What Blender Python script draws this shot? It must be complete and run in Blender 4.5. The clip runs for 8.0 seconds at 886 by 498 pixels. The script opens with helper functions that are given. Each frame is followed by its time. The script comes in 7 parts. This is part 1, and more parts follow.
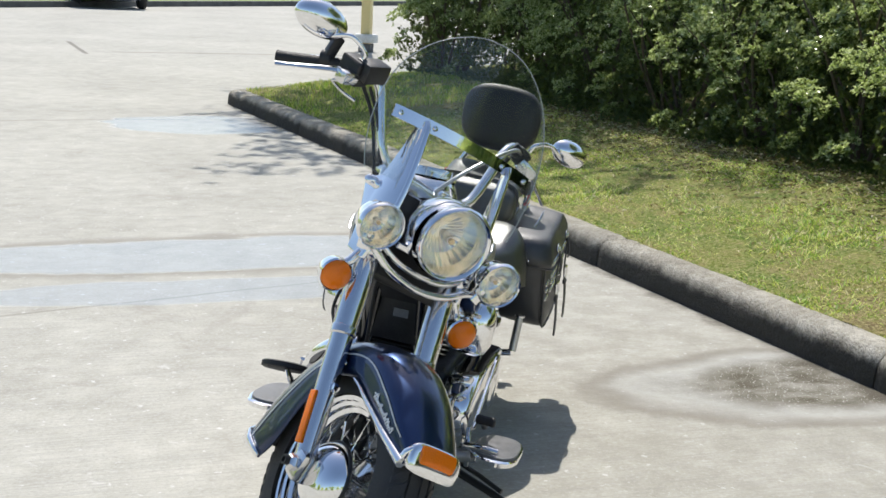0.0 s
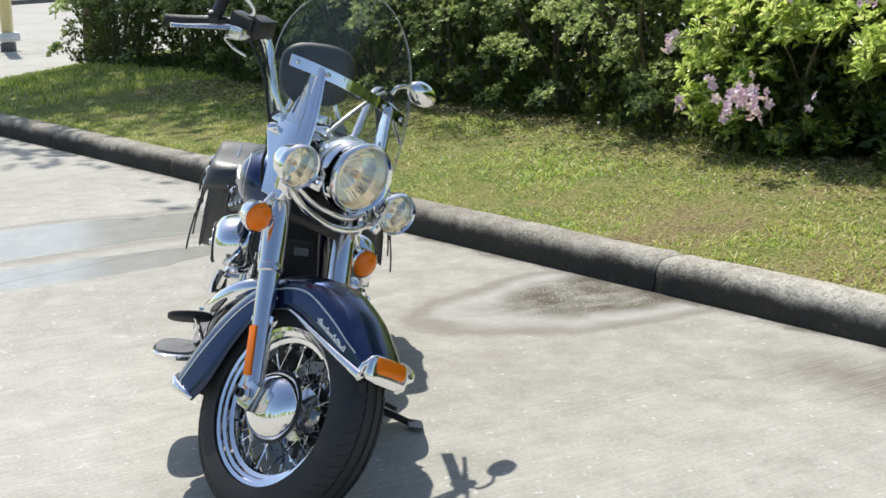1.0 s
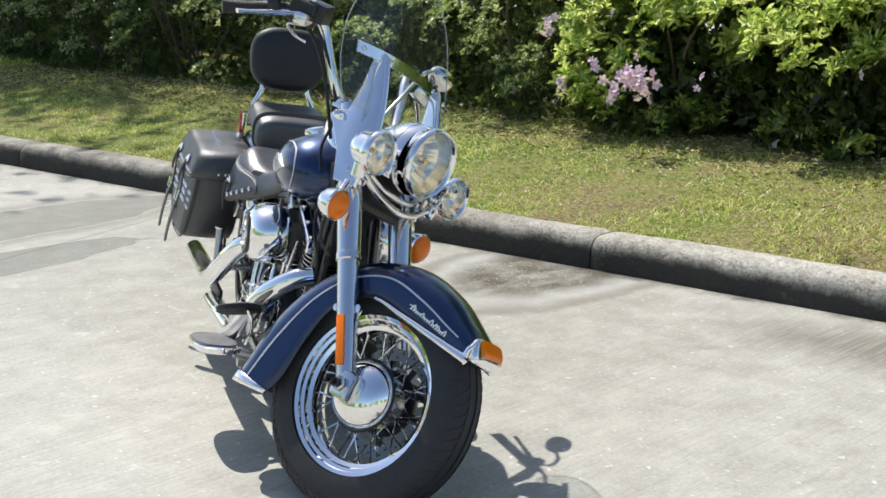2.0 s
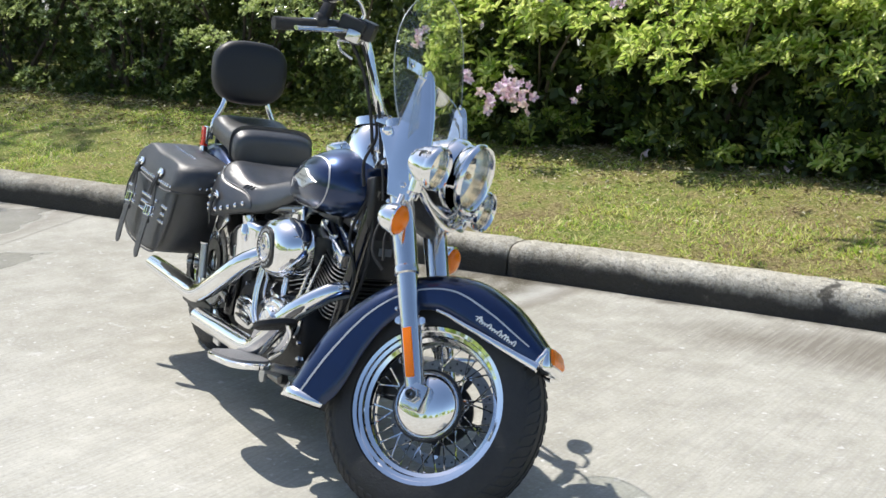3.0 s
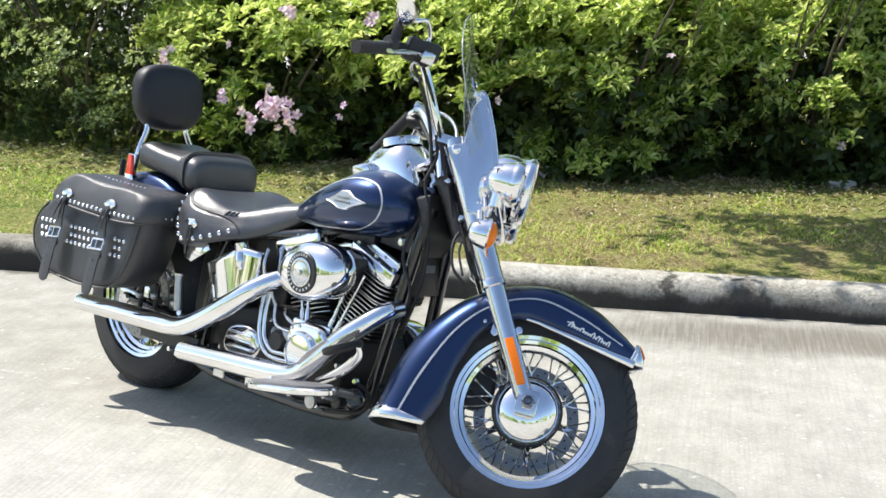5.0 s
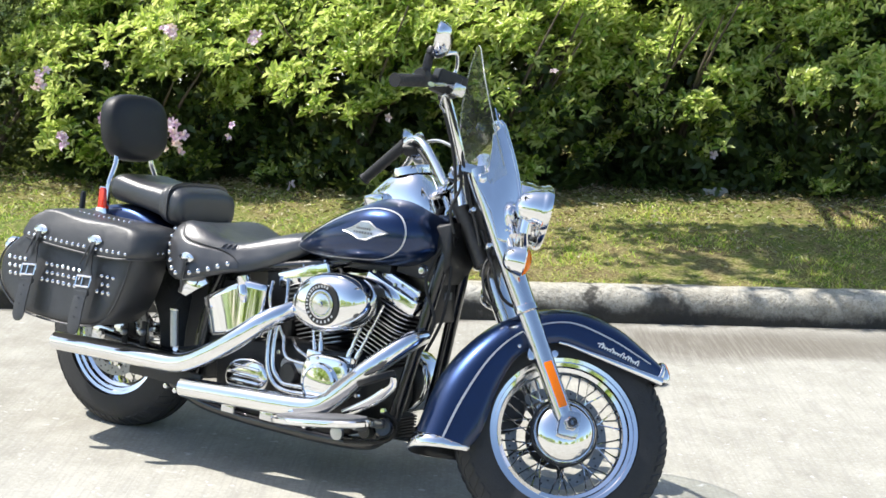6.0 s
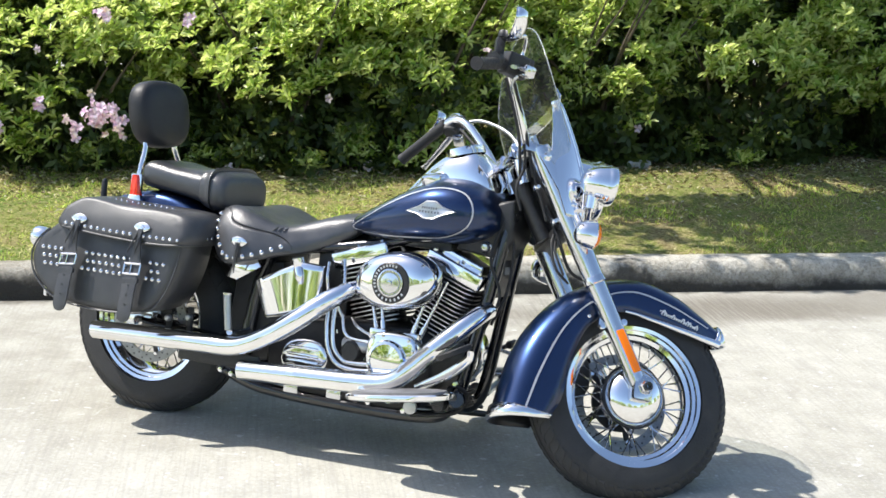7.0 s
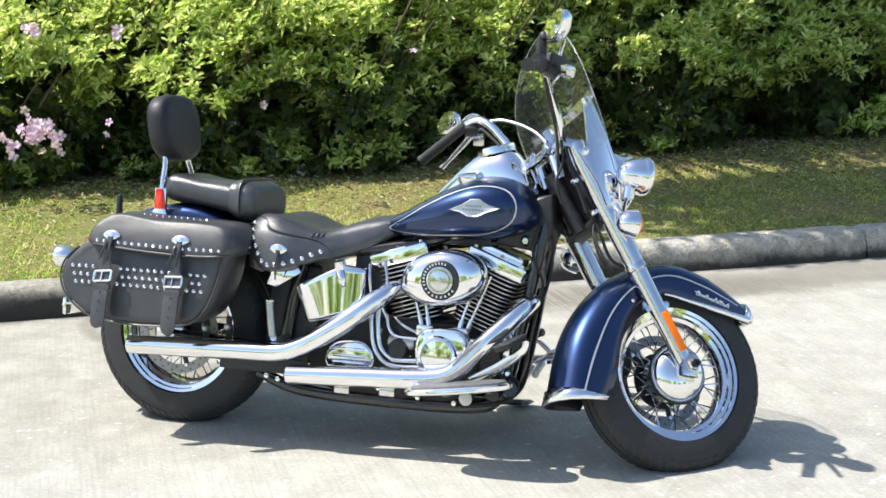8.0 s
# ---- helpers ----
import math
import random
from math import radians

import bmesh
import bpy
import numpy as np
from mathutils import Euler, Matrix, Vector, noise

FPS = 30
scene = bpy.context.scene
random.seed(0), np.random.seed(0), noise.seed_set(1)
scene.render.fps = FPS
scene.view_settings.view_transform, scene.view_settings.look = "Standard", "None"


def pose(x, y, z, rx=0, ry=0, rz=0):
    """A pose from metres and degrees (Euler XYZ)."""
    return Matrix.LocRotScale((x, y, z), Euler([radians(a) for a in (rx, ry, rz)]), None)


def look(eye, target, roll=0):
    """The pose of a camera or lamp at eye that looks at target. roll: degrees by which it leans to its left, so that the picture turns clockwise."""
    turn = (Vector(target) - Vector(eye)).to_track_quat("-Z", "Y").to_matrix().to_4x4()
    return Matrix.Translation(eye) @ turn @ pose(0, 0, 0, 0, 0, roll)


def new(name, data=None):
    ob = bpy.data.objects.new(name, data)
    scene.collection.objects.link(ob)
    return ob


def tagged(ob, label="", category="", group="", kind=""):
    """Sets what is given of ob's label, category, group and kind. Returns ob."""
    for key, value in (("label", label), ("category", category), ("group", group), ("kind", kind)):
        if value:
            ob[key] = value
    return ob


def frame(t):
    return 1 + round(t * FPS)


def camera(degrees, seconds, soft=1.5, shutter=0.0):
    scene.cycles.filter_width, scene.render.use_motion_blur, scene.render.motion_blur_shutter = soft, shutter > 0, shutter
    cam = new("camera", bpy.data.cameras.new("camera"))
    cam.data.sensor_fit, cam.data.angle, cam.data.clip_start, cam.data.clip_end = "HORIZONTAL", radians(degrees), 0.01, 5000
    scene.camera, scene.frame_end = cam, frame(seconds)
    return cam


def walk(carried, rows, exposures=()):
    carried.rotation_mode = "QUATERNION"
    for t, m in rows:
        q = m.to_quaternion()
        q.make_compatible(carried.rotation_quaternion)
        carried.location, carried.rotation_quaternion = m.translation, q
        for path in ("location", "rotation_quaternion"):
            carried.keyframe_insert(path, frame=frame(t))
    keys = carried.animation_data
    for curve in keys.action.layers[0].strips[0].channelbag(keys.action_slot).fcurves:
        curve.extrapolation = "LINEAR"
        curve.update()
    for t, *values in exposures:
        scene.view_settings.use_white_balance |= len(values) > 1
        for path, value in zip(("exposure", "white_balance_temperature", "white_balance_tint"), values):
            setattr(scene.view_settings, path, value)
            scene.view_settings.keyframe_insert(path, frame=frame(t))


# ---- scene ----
cam = camera(33.8, 8.0, 1.6)
PATH = [
    (0, (3.922, 1.233, 1.479), (2.024, 0.733, 1.099), 2.7),
    (0.5, (4.2, 0.914, 1.462), (2.263, 0.667, 1.026), 1.0),
    (1, (4.366, 0.59, 1.384), (2.405, 0.588, 0.994), -0.8),
    (1.5, (4.424, 0.158, 1.38), (2.472, 0.38, 1.007), -0.3),
    (1.7, (4.372, -0.037, 1.404), (2.434, 0.242, 0.996), -0.3),
    (2.8, (4.231, -1.005, 1.401), (2.381, -0.346, 1.021), 0.4),
    (3, (4.158, -1.172, 1.439), (2.343, -0.438, 1.031), 1.0),
    (3.5, (4.021, -1.56, 1.41), (2.286, -0.623, 1.074), -0.2),
    (4, (3.921, -1.983, 1.399), (2.273, -0.906, 1.042), -0.4),
    (4.2, (3.803, -2.089, 1.423), (2.201, -0.960, 1.027), -0.2),
    (5.3, (3.286, -2.797, 1.440), (1.909, -1.394, 1.074), 1.1),
    (5.5, (3.195, -2.924, 1.457), (1.867, -1.478, 1.077), 0.7),
    (6, (2.879, -3.136, 1.495), (1.684, -1.574, 1.132), 1.2),
    (6.5, (2.617, -3.415, 1.471), (1.502, -1.792, 1.123), 0.1),
    (7, (2.33, -3.667, 1.508), (1.359, -1.963, 1.119), 0.9),
    (7.5, (2.02, -3.844, 1.533), (1.145, -2.091, 1.134), 0.1),
    (8, (1.783, -4.108, 1.539), (1.036, -2.295, 1.146), -0.9),
]
walk(cam, [(t, look(eye, target, roll)) for t, eye, target, roll in PATH],
     exposures=[(0.0, 0.30), (1.5, 0.36), (3.5, 0.50), (5.5, 0.75), (8.0, 0.79)])

# ---- light ----
SUN_WAY = Vector((-0.622, -0.213, 0.977)).normalized()
world = bpy.data.worlds.new("sky")
scene.world = world
world.use_nodes = True
_wt = world.node_tree
_sky = _wt.nodes.new("ShaderNodeTexSky")
_sky.sky_type = "NISHITA"
_sky.sun_disc = False
_sky.sun_elevation = math.asin(SUN_WAY.z)
_sky.sun_rotation = math.atan2(SUN_WAY.x, SUN_WAY.y) % (2 * math.pi)
_sky.air_density, _sky.dust_density, _sky.ozone_density = 1.0, 1.0, 1.0
_wt.links.new(_sky.outputs[0], _wt.nodes["Background"].inputs["Color"])
_wt.nodes["Background"].inputs["Strength"].default_value = 0.128
_sun = bpy.data.lights.new("sun", "SUN")
_sun.energy, _sun.angle, _sun.color = 4.3, radians(0.53), (1.0, 0.955, 0.89)
sun = new("sun", _sun)
sun.matrix_world = look(SUN_WAY * 30, (0, 0, 0))


# ---- node helpers ----


class Nodes:
    """Short calls for building one material's node tree."""

    def __init__(self, name):
        self.mat = bpy.data.materials.new(name)
        self.mat.use_nodes = True
        self.t = self.mat.node_tree
        self.bsdf = self.t.nodes["Principled BSDF"]
        self.out = self.t.nodes["Material Output"]
        self.pos = self.t.nodes.new("ShaderNodeNewGeometry")

    def put(self, socket, value):
        if isinstance(value, bpy.types.NodeSocket):
            self.t.links.new(value, socket)
        elif isinstance(value, tuple) and len(value) == 3 and socket.type == "RGBA":
            socket.default_value = (*value, 1)
        else:
            socket.default_value = value

    def set(self, **kw):
        for key, value in kw.items():
            self.put(self.bsdf.inputs[key.replace("_", " ")], value)
        return self

    def m(self, op, a, b=0.0, c=0.0, clamp=False):
        n = self.t.nodes.new("ShaderNodeMath")
        n.operation, n.use_clamp = op, clamp
        for s, v in zip(n.inputs, (a, b, c)):
            self.put(s, v)
        return n.outputs[0]

    def noise(self, scale, detail=4.0, rough=0.55, vec=None, dist=0.0):
        n = self.t.nodes.new("ShaderNodeTexNoise")
        n.inputs["Scale"].default_value, n.inputs["Detail"].default_value = scale, detail
        n.inputs["Roughness"].default_value, n.inputs["Distortion"].default_value = rough, dist
        self.t.links.new(vec or self.where(), n.inputs["Vector"])
        return n.outputs["Fac"]

    def voronoi(self, scale, vec=None, feature="F1"):
        n = self.t.nodes.new("ShaderNodeTexVoronoi")
        n.feature = feature
        n.inputs["Scale"].default_value = scale
        self.t.links.new(vec or self.where(), n.inputs["Vector"])
        return n.outputs["Distance"]

    def where(self):
        return self.pos.outputs["Position"]

    def own(self):
        n = self.t.nodes.new("ShaderNodeTexCoord")
        return n.outputs["Object"]

    def xyz(self, vec=None):
        n = self.t.nodes.new("ShaderNodeSeparateXYZ")
        self.t.links.new(vec or self.where(), n.inputs[0])
        return n.outputs

    def vec(self, x, y, z=0.0):
        n = self.t.nodes.new("ShaderNodeCombineXYZ")
        for s, v in zip(n.inputs, (x, y, z)):
            self.put(s, v)
        return n.outputs[0]

    def fit(self, v, a, b, lo=0.0, hi=1.0):
        n = self.t.nodes.new("ShaderNodeMapRange")
        n.interpolation_type = "SMOOTHSTEP"
        self.put(n.inputs[0], v)
        for s, x in zip(n.inputs[1:5], (a, b, lo, hi)):
            self.put(s, x)
        return n.outputs[0]

    def mix(self, fac, a, b, how="MIX"):
        n = self.t.nodes.new("ShaderNodeMix")
        n.data_type, n.blend_type = "RGBA", how
        self.put(n.inputs[0], fac), self.put(n.inputs[6], a), self.put(n.inputs[7], b)
        return n.outputs[2]

    def ramp(self, fac, *stops):
        n = self.t.nodes.new("ShaderNodeValToRGB")
        e = n.color_ramp.elements
        while len(e) < len(stops):
            e.new(0.5)
        for one, (at, col) in zip(e, stops):
            one.position, one.color = at, (*col, 1)
        self.put(n.inputs[0], fac)
        return n.outputs[0]

    def bump(self, height, strength=0.3, distance=0.01):
        n = self.t.nodes.new("ShaderNodeBump")
        n.inputs["Strength"].default_value, n.inputs["Distance"].default_value = strength, distance
        self.put(n.inputs["Height"], height)
        self.t.links.new(n.outputs[0], self.bsdf.inputs["Normal"])
        return self

    def island(self):
        return self.pos.outputs["Random Per Island"]

    def each(self):
        return self.t.nodes.new("ShaderNodeObjectInfo").outputs["Random"]


def simple(name, col, rough=0.5, metal=0.0, vary=0.12, scale=30.0, bump=0.0, coat=0.0, fine=160.0):
    """A plain finish with grain at two scales."""
    n = Nodes(name)
    own = n.own()
    a, b = n.noise(scale, 4, 0.6, own), n.noise(fine, 3, 0.6, own)
    both = n.m("ADD", n.m("MULTIPLY", a, 0.65), n.m("MULTIPLY", b, 0.35))
    dark = tuple(c * (1 - 2 * vary) for c in col)
    lite = tuple(min(1.0, c * (1 + 2 * vary)) for c in col)
    n.set(Base_Color=n.ramp(both, (0.3, dark), (0.7, lite)), Metallic=metal, Coat_Weight=coat, Coat_Roughness=0.03)
    n.set(Roughness=n.fit(both, 0.25, 0.75, max(0.02, rough * 0.8), min(1.0, rough * 1.25)))
    if bump:
        n.bump(b, bump, 0.004)
    return n.mat


def line_s(n, s0, tilt, s, across, half):
    """1 on the line s = s0 + tilt * n, 0 away from it."""
    off = n.m("ABSOLUTE", n.m("SUBTRACT", n.m("SUBTRACT", s, s0), n.m("MULTIPLY", across, tilt)))
    return n.fit(off, half, half * 2.2, 1.0, 0.0)


def blob(n, s, across, s0, n0, rs, rn, wob, soft=0.25):
    """1 inside an uneven patch of stain, 0 outside."""
    a = n.m("DIVIDE", n.m("SUBTRACT", s, s0), rs)
    b = n.m("DIVIDE", n.m("SUBTRACT", across, n0), rn)
    r = n.m("SQRT", n.m("ADD", n.m("MULTIPLY", a, a), n.m("MULTIPLY", b, b)))
    r = n.m("ADD", r, n.m("MULTIPLY", n.m("SUBTRACT", wob, 0.5), 0.9))
    return r, n.fit(r, 1.0 - soft, 1.0 + 0.05, 1.0, 0.0)


def concrete():
    n = Nodes("concrete")
    x, y, _ = n.xyz()
    s = n.m("ADD", n.m("MULTIPLY", x, 0.8), n.m("MULTIPLY", y, 0.6))
    c = n.m("ADD", n.m("MULTIPLY", x, -0.6), n.m("MULTIPLY", y, 0.8))
    big, mid, fine = n.noise(0.55, 5, 0.6), n.noise(5.5, 6, 0.68), n.noise(70, 5, 0.7)
    comb = n.noise(1.0, 3, 0.6, n.vec(n.m("MULTIPLY", s, 85.0), n.m("MULTIPLY", c, 3.0)))
    tone = n.m("ADD", n.m("MULTIPLY", big, 0.45), n.m("MULTIPLY", mid, 0.55))
    col = n.ramp(tone, (0.33, (0.288, 0.278, 0.236)), (0.5, (0.390, 0.378, 0.328)), (0.66, (0.487, 0.474, 0.415)))
    col = n.mix(n.fit(fine, 0.50, 0.66, 0.0, 0.4), col, (0.53, 0.525, 0.495))
    col = n.mix(n.fit(fine, 0.36, 0.46, 0.32, 0.0), col, (0.235, 0.225, 0.205))
    col = n.mix(n.fit(comb, 0.45, 0.62, 0.0, 0.30), col, (0.27, 0.262, 0.245))
    specks = n.m("MAXIMUM", n.fit(n.noise(26, 2, 0.5), 0.67, 0.72, 0.0, 0.8), n.fit(n.noise(9, 6, 0.75, None, 0.8), 0.60, 0.70, 0.0, 0.55))
    col = n.mix(specks, col, (0.60, 0.596, 0.575))
    dirt = n.fit(n.noise(2.1, 6, 0.7, None, 1.2), 0.56, 0.74, 0.0, 0.45)
    col = n.mix(dirt, col, (0.24, 0.22, 0.19))
    wob = n.noise(1.9, 5, 0.62)
    # tyre dirt where cars pull up to the kerb
    _, worn = blob(n, s, c, -0.9, 1.5, 2.6, 1.7, wob, 0.9)
    col = n.mix(n.m("MULTIPLY", worn, n.fit(mid, 0.35, 0.62, 0.50, 0.26)), col, (0.24, 0.222, 0.175))
    # the muddy ring left by standing water beside the kerb
    r1, in1 = blob(n, s, c, -0.52, 2.05, 0.47, 0.98, n.m("ADD", 0.2, n.m("MULTIPLY", wob, 0.6)), 0.35)
    ring = n.m("MULTIPLY", n.fit(r1, 0.78, 0.97, 0.0, 1.0), n.fit(r1, 0.99, 1.12, 1.0, 0.0))
    halo = n.m("MULTIPLY", in1, n.fit(r1, 0.5, 0.82, 0.0, 0.55))
    core = n.fit(r1, 0.45, 0.88, 0.95, 0.0)
    col = n.mix(n.m("MULTIPLY", ring, 0.62), col, (0.17, 0.15, 0.12))
    col = n.mix(n.m("MULTIPLY", halo, 0.95, 0.0, True), col, (0.43, 0.435, 0.42))
    silt = n.noise(3.4, 5, 0.65, n.vec(n.m("MULTIPLY", s, 1.6), c))
    col = n.mix(n.m("MULTIPLY", core, n.fit(silt, 0.40, 0.66, 1.0, 0.42)), col, (0.070, 0.058, 0.033))
    # pale specks painted in for glints on the wet core
    col = n.mix(n.m("MULTIPLY", core, n.fit(n.noise(95, 2, 0.5), 0.62, 0.68, 0.0, 0.8)), col, (0.62, 0.61, 0.57))
    # damp gutter farther along
    _, in4 = blob(n, s, c, 3.0, 1.85, 2.3, 0.36, wob, 0.6)
    col = n.mix(n.m("MULTIPLY", in4, 0.62), col, (0.17, 0.153, 0.125))
    _, in6 = blob(n, s, c, 1.45, 1.78, 1.1, 0.36, wob, 0.6)
    col = n.mix(n.m("MULTIPLY", in6, n.fit(comb, 0.36, 0.60, 0.50, 0.82)), col, (0.16, 0.142, 0.115))
    # grime that gathers along the gutter
    grime = n.fit(n.m("ADD", c, n.m("MULTIPLY", n.m("SUBTRACT", n.noise(4.5, 6, 0.75), 0.5), 0.30)), 2.05, 2.16, 0.0, 0.8)
    grime = n.m("MULTIPLY", n.m("MULTIPLY", grime, n.fit(c, 2.2, 2.25, 1.0, 0.0)), n.fit(s, -10.9, -10.5, 0.0, 1.0))
    col = n.mix(grime, col, (0.075, 0.064, 0.048))
    # wet streaks that run out from the kerb
    wob2 = n.noise(1.2, 4, 0.55, n.vec(n.m("MULTIPLY", s, 1.5), n.m("MULTIPLY", c, 0.7)))
    r2, in2 = blob(n, s, c, -3.25, 0.5, 0.42, 1.75, wob2, 0.12)
    r3, in3 = blob(n, s, c, -2.45, 0.15, 0.26, 1.35, wob2, 0.14)
    r5, in5 = blob(n, s, c, -8.9, 1.5, 0.75, 1.0, wob2, 0.14)
    wet = n.m("MAXIMUM", n.m("MAXIMUM", in2, in3), in5)
    edge = n.m("MULTIPLY", n.fit(r2, 0.9, 1.02, 0.0, 1.0), n.fit(r2, 1.02, 1.3, 1.0, 0.0))
    col = n.mix(n.m("MULTIPLY", edge, 0.5), col, (0.177, 0.157, 0.13))
    col = n.mix(n.m("MULTIPLY", wet, 0.28), col, (0.30, 0.29, 0.265))
    # saw joints and a crack
    wander = n.m("MULTIPLY", n.m("SUBTRACT", n.noise(2.5, 3), 0.5), 0.05)
    sw = n.m("ADD", s, wander)
    near = n.m("MULTIPLY", line_s(n, -2.36, -0.27, sw, c, 0.007), n.fit(c, -3.5, -1.5, 0.0, 0.5))
    far_off = n.m("ABSOLUTE", n.m("ADD", n.m("ADD", n.m("MULTIPLY", x, 0.744), n.m("MULTIPLY", y, 0.668)), 18.01))
    far_line = n.m("MULTIPLY", n.fit(far_off, 0.035, 0.08, 0.8, 0.0), n.fit(c, 1.7, 2.4, 0.0, 1.0))
    slit_off = n.m("ABSOLUTE", n.m("ADD", n.m("SUBTRACT", n.m("MULTIPLY", y, 0.823), n.m("MULTIPLY", x, 0.568)), -1.015))
    slit = n.m("MULTIPLY", n.fit(slit_off, 0.02, 0.05, 1.0, 0.0), n.m("MULTIPLY", n.fit(x, -17.8, -17.4, 0.0, 1.0), n.fit(x, -15.4, -15.1, 1.0, 0.0)))
    lines = n.m("MAXIMUM", near, n.m("MAXIMUM", far_line, slit))
    lines = n.m("MAXIMUM", lines, n.m("MULTIPLY", line_s(n, -9.2, -0.1, sw, c, 0.010), n.fit(c, -1.5, 0.5, 0.0, 1.0)))
    col = n.mix(n.m("MULTIPLY", lines, 0.75), col, (0.13, 0.12, 0.10))
    n.set(Base_Color=col, Specular_IOR_Level=0.35)
    n.set(Roughness=n.fit(wet, 0.35, 0.9, 0.86, 0.24))
    h = n.m("ADD", n.m("MULTIPLY", fine, 0.55), n.m("ADD", n.m("MULTIPLY", mid, 0.5), n.m("MULTIPLY", comb, 0.25)))
    h = n.m("SUBTRACT", h, n.m("MULTIPLY", lines, 0.9))
    h = n.m("MULTIPLY", h, n.fit(wet, 0.5, 0.9, 1.0, 0.03))
    n.bump(h, 0.45, 0.007)
    return n.mat


def kerb_concrete():
    n = Nodes("kerb concrete")
    x, y, z = n.xyz()
    s = n.m("ADD", n.m("MULTIPLY", x, 0.8), n.m("MULTIPLY", y, 0.6))
    big, mid, fine = n.noise(1.6, 5, 0.65), n.noise(14, 6, 0.7), n.noise(95, 4, 0.7)
    col = n.ramp(n.m("ADD", n.m("MULTIPLY", big, 0.4), n.m("MULTIPLY", mid, 0.6)), (0.30, (0.30, 0.27, 0.215)), (0.44, (0.50, 0.465, 0.385)), (0.60, (0.72, 0.685, 0.595)))
    pits = n.noise(42, 5, 0.7, n.vec(n.m("MULTIPLY", s, 0.7), y, z))
    col = n.mix(n.fit(pits, 0.34, 0.50, 0.4, 0.0), col, (0.15, 0.135, 0.11))
    col = n.mix(n.fit(fine, 0.54, 0.66, 0.0, 0.45), col, (0.70, 0.68, 0.62))
    col = n.mix(n.fit(fine, 0.36, 0.47, 0.5, 0.0), col, (0.20, 0.18, 0.15))
    # black algae that has crept up from the gutter, drawn higher to darken the shaded face
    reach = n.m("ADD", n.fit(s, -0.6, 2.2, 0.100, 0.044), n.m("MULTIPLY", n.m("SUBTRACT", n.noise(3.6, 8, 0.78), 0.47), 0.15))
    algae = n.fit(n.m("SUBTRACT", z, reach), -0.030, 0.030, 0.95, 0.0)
    # shade on the face, with some grime, painted in below the top edge
    face_shade_grime = n.m("MULTIPLY", n.m("MULTIPLY", n.fit(z, 0.065, 0.140, 0.50, 0.0), n.fit(s, -1.8, 0.8, 1.0, 0.62)), n.fit(n.noise(7.5, 6, 0.7), 0.36, 0.62, 0.5, 1.0))
    col = n.mix(face_shade_grime, col, (0.13, 0.12, 0.10))
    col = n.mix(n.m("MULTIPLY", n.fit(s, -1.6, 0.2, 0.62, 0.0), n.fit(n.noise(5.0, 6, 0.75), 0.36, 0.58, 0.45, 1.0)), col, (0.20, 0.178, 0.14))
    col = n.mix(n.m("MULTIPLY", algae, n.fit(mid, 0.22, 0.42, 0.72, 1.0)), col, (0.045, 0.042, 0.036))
    for s0, half in ((1.03, 0.07), (1.36, 0.12)):
        d = n.m("ADD", n.m("ABSOLUTE", n.m("SUBTRACT", s, s0)), n.m("ADD", n.m("MULTIPLY", n.m("SUBTRACT", mid, 0.5), 0.32), n.m("MULTIPLY", n.fit(z, 0.06, 0.14, 0.0, 1.0), half * 0.6)))
        col = n.mix(n.fit(d, half * 0.45, half * 1.35, 0.85, 0.0), col, (0.05, 0.047, 0.042))
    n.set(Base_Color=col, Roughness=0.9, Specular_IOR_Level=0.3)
    n.bump(n.m("ADD", n.m("MULTIPLY", mid, 0.5), n.m("ADD", n.m("MULTIPLY", pits, 0.8), n.m("MULTIPLY", fine, 0.4))), 1.0, 0.022)
    return n.mat


def turf():
    n = Nodes("turf soil")
    a, b, c = n.noise(1.1, 5, 0.62), n.noise(7, 5, 0.7), n.noise(60, 4, 0.7)
    x, y, _ = n.xyz()
    green = n.fit(n.m("ADD", n.m("MULTIPLY", x, 0.8), n.m("MULTIPLY", y, 0.6)), -1.8, 0.6, 0.05, 0.0)
    col = n.ramp(n.m("SUBTRACT", n.m("ADD", n.m("MULTIPLY", a, 0.5), n.m("MULTIPLY", b, 0.5)), green), (0.38, (0.10, 0.17, 0.020)), (0.47, (0.20, 0.23, 0.048)), (0.54, (0.25, 0.215, 0.085)), (0.63, (0.15, 0.10, 0.055)))
    col = n.mix(n.fit(c, 0.46, 0.62, 0.0, 0.75), col, (0.42, 0.36, 0.19))
    col = n.mix(n.fit(c, 0.34, 0.46, 0.8, 0.0), col, (0.07, 0.055, 0.028))
    n.set(Base_Color=col, Roughness=0.95, Specular_IOR_Level=0.15)
    n.bump(n.m("ADD", n.m("MULTIPLY", b, 0.4), c), 1.0, 0.02)
    return n.mat


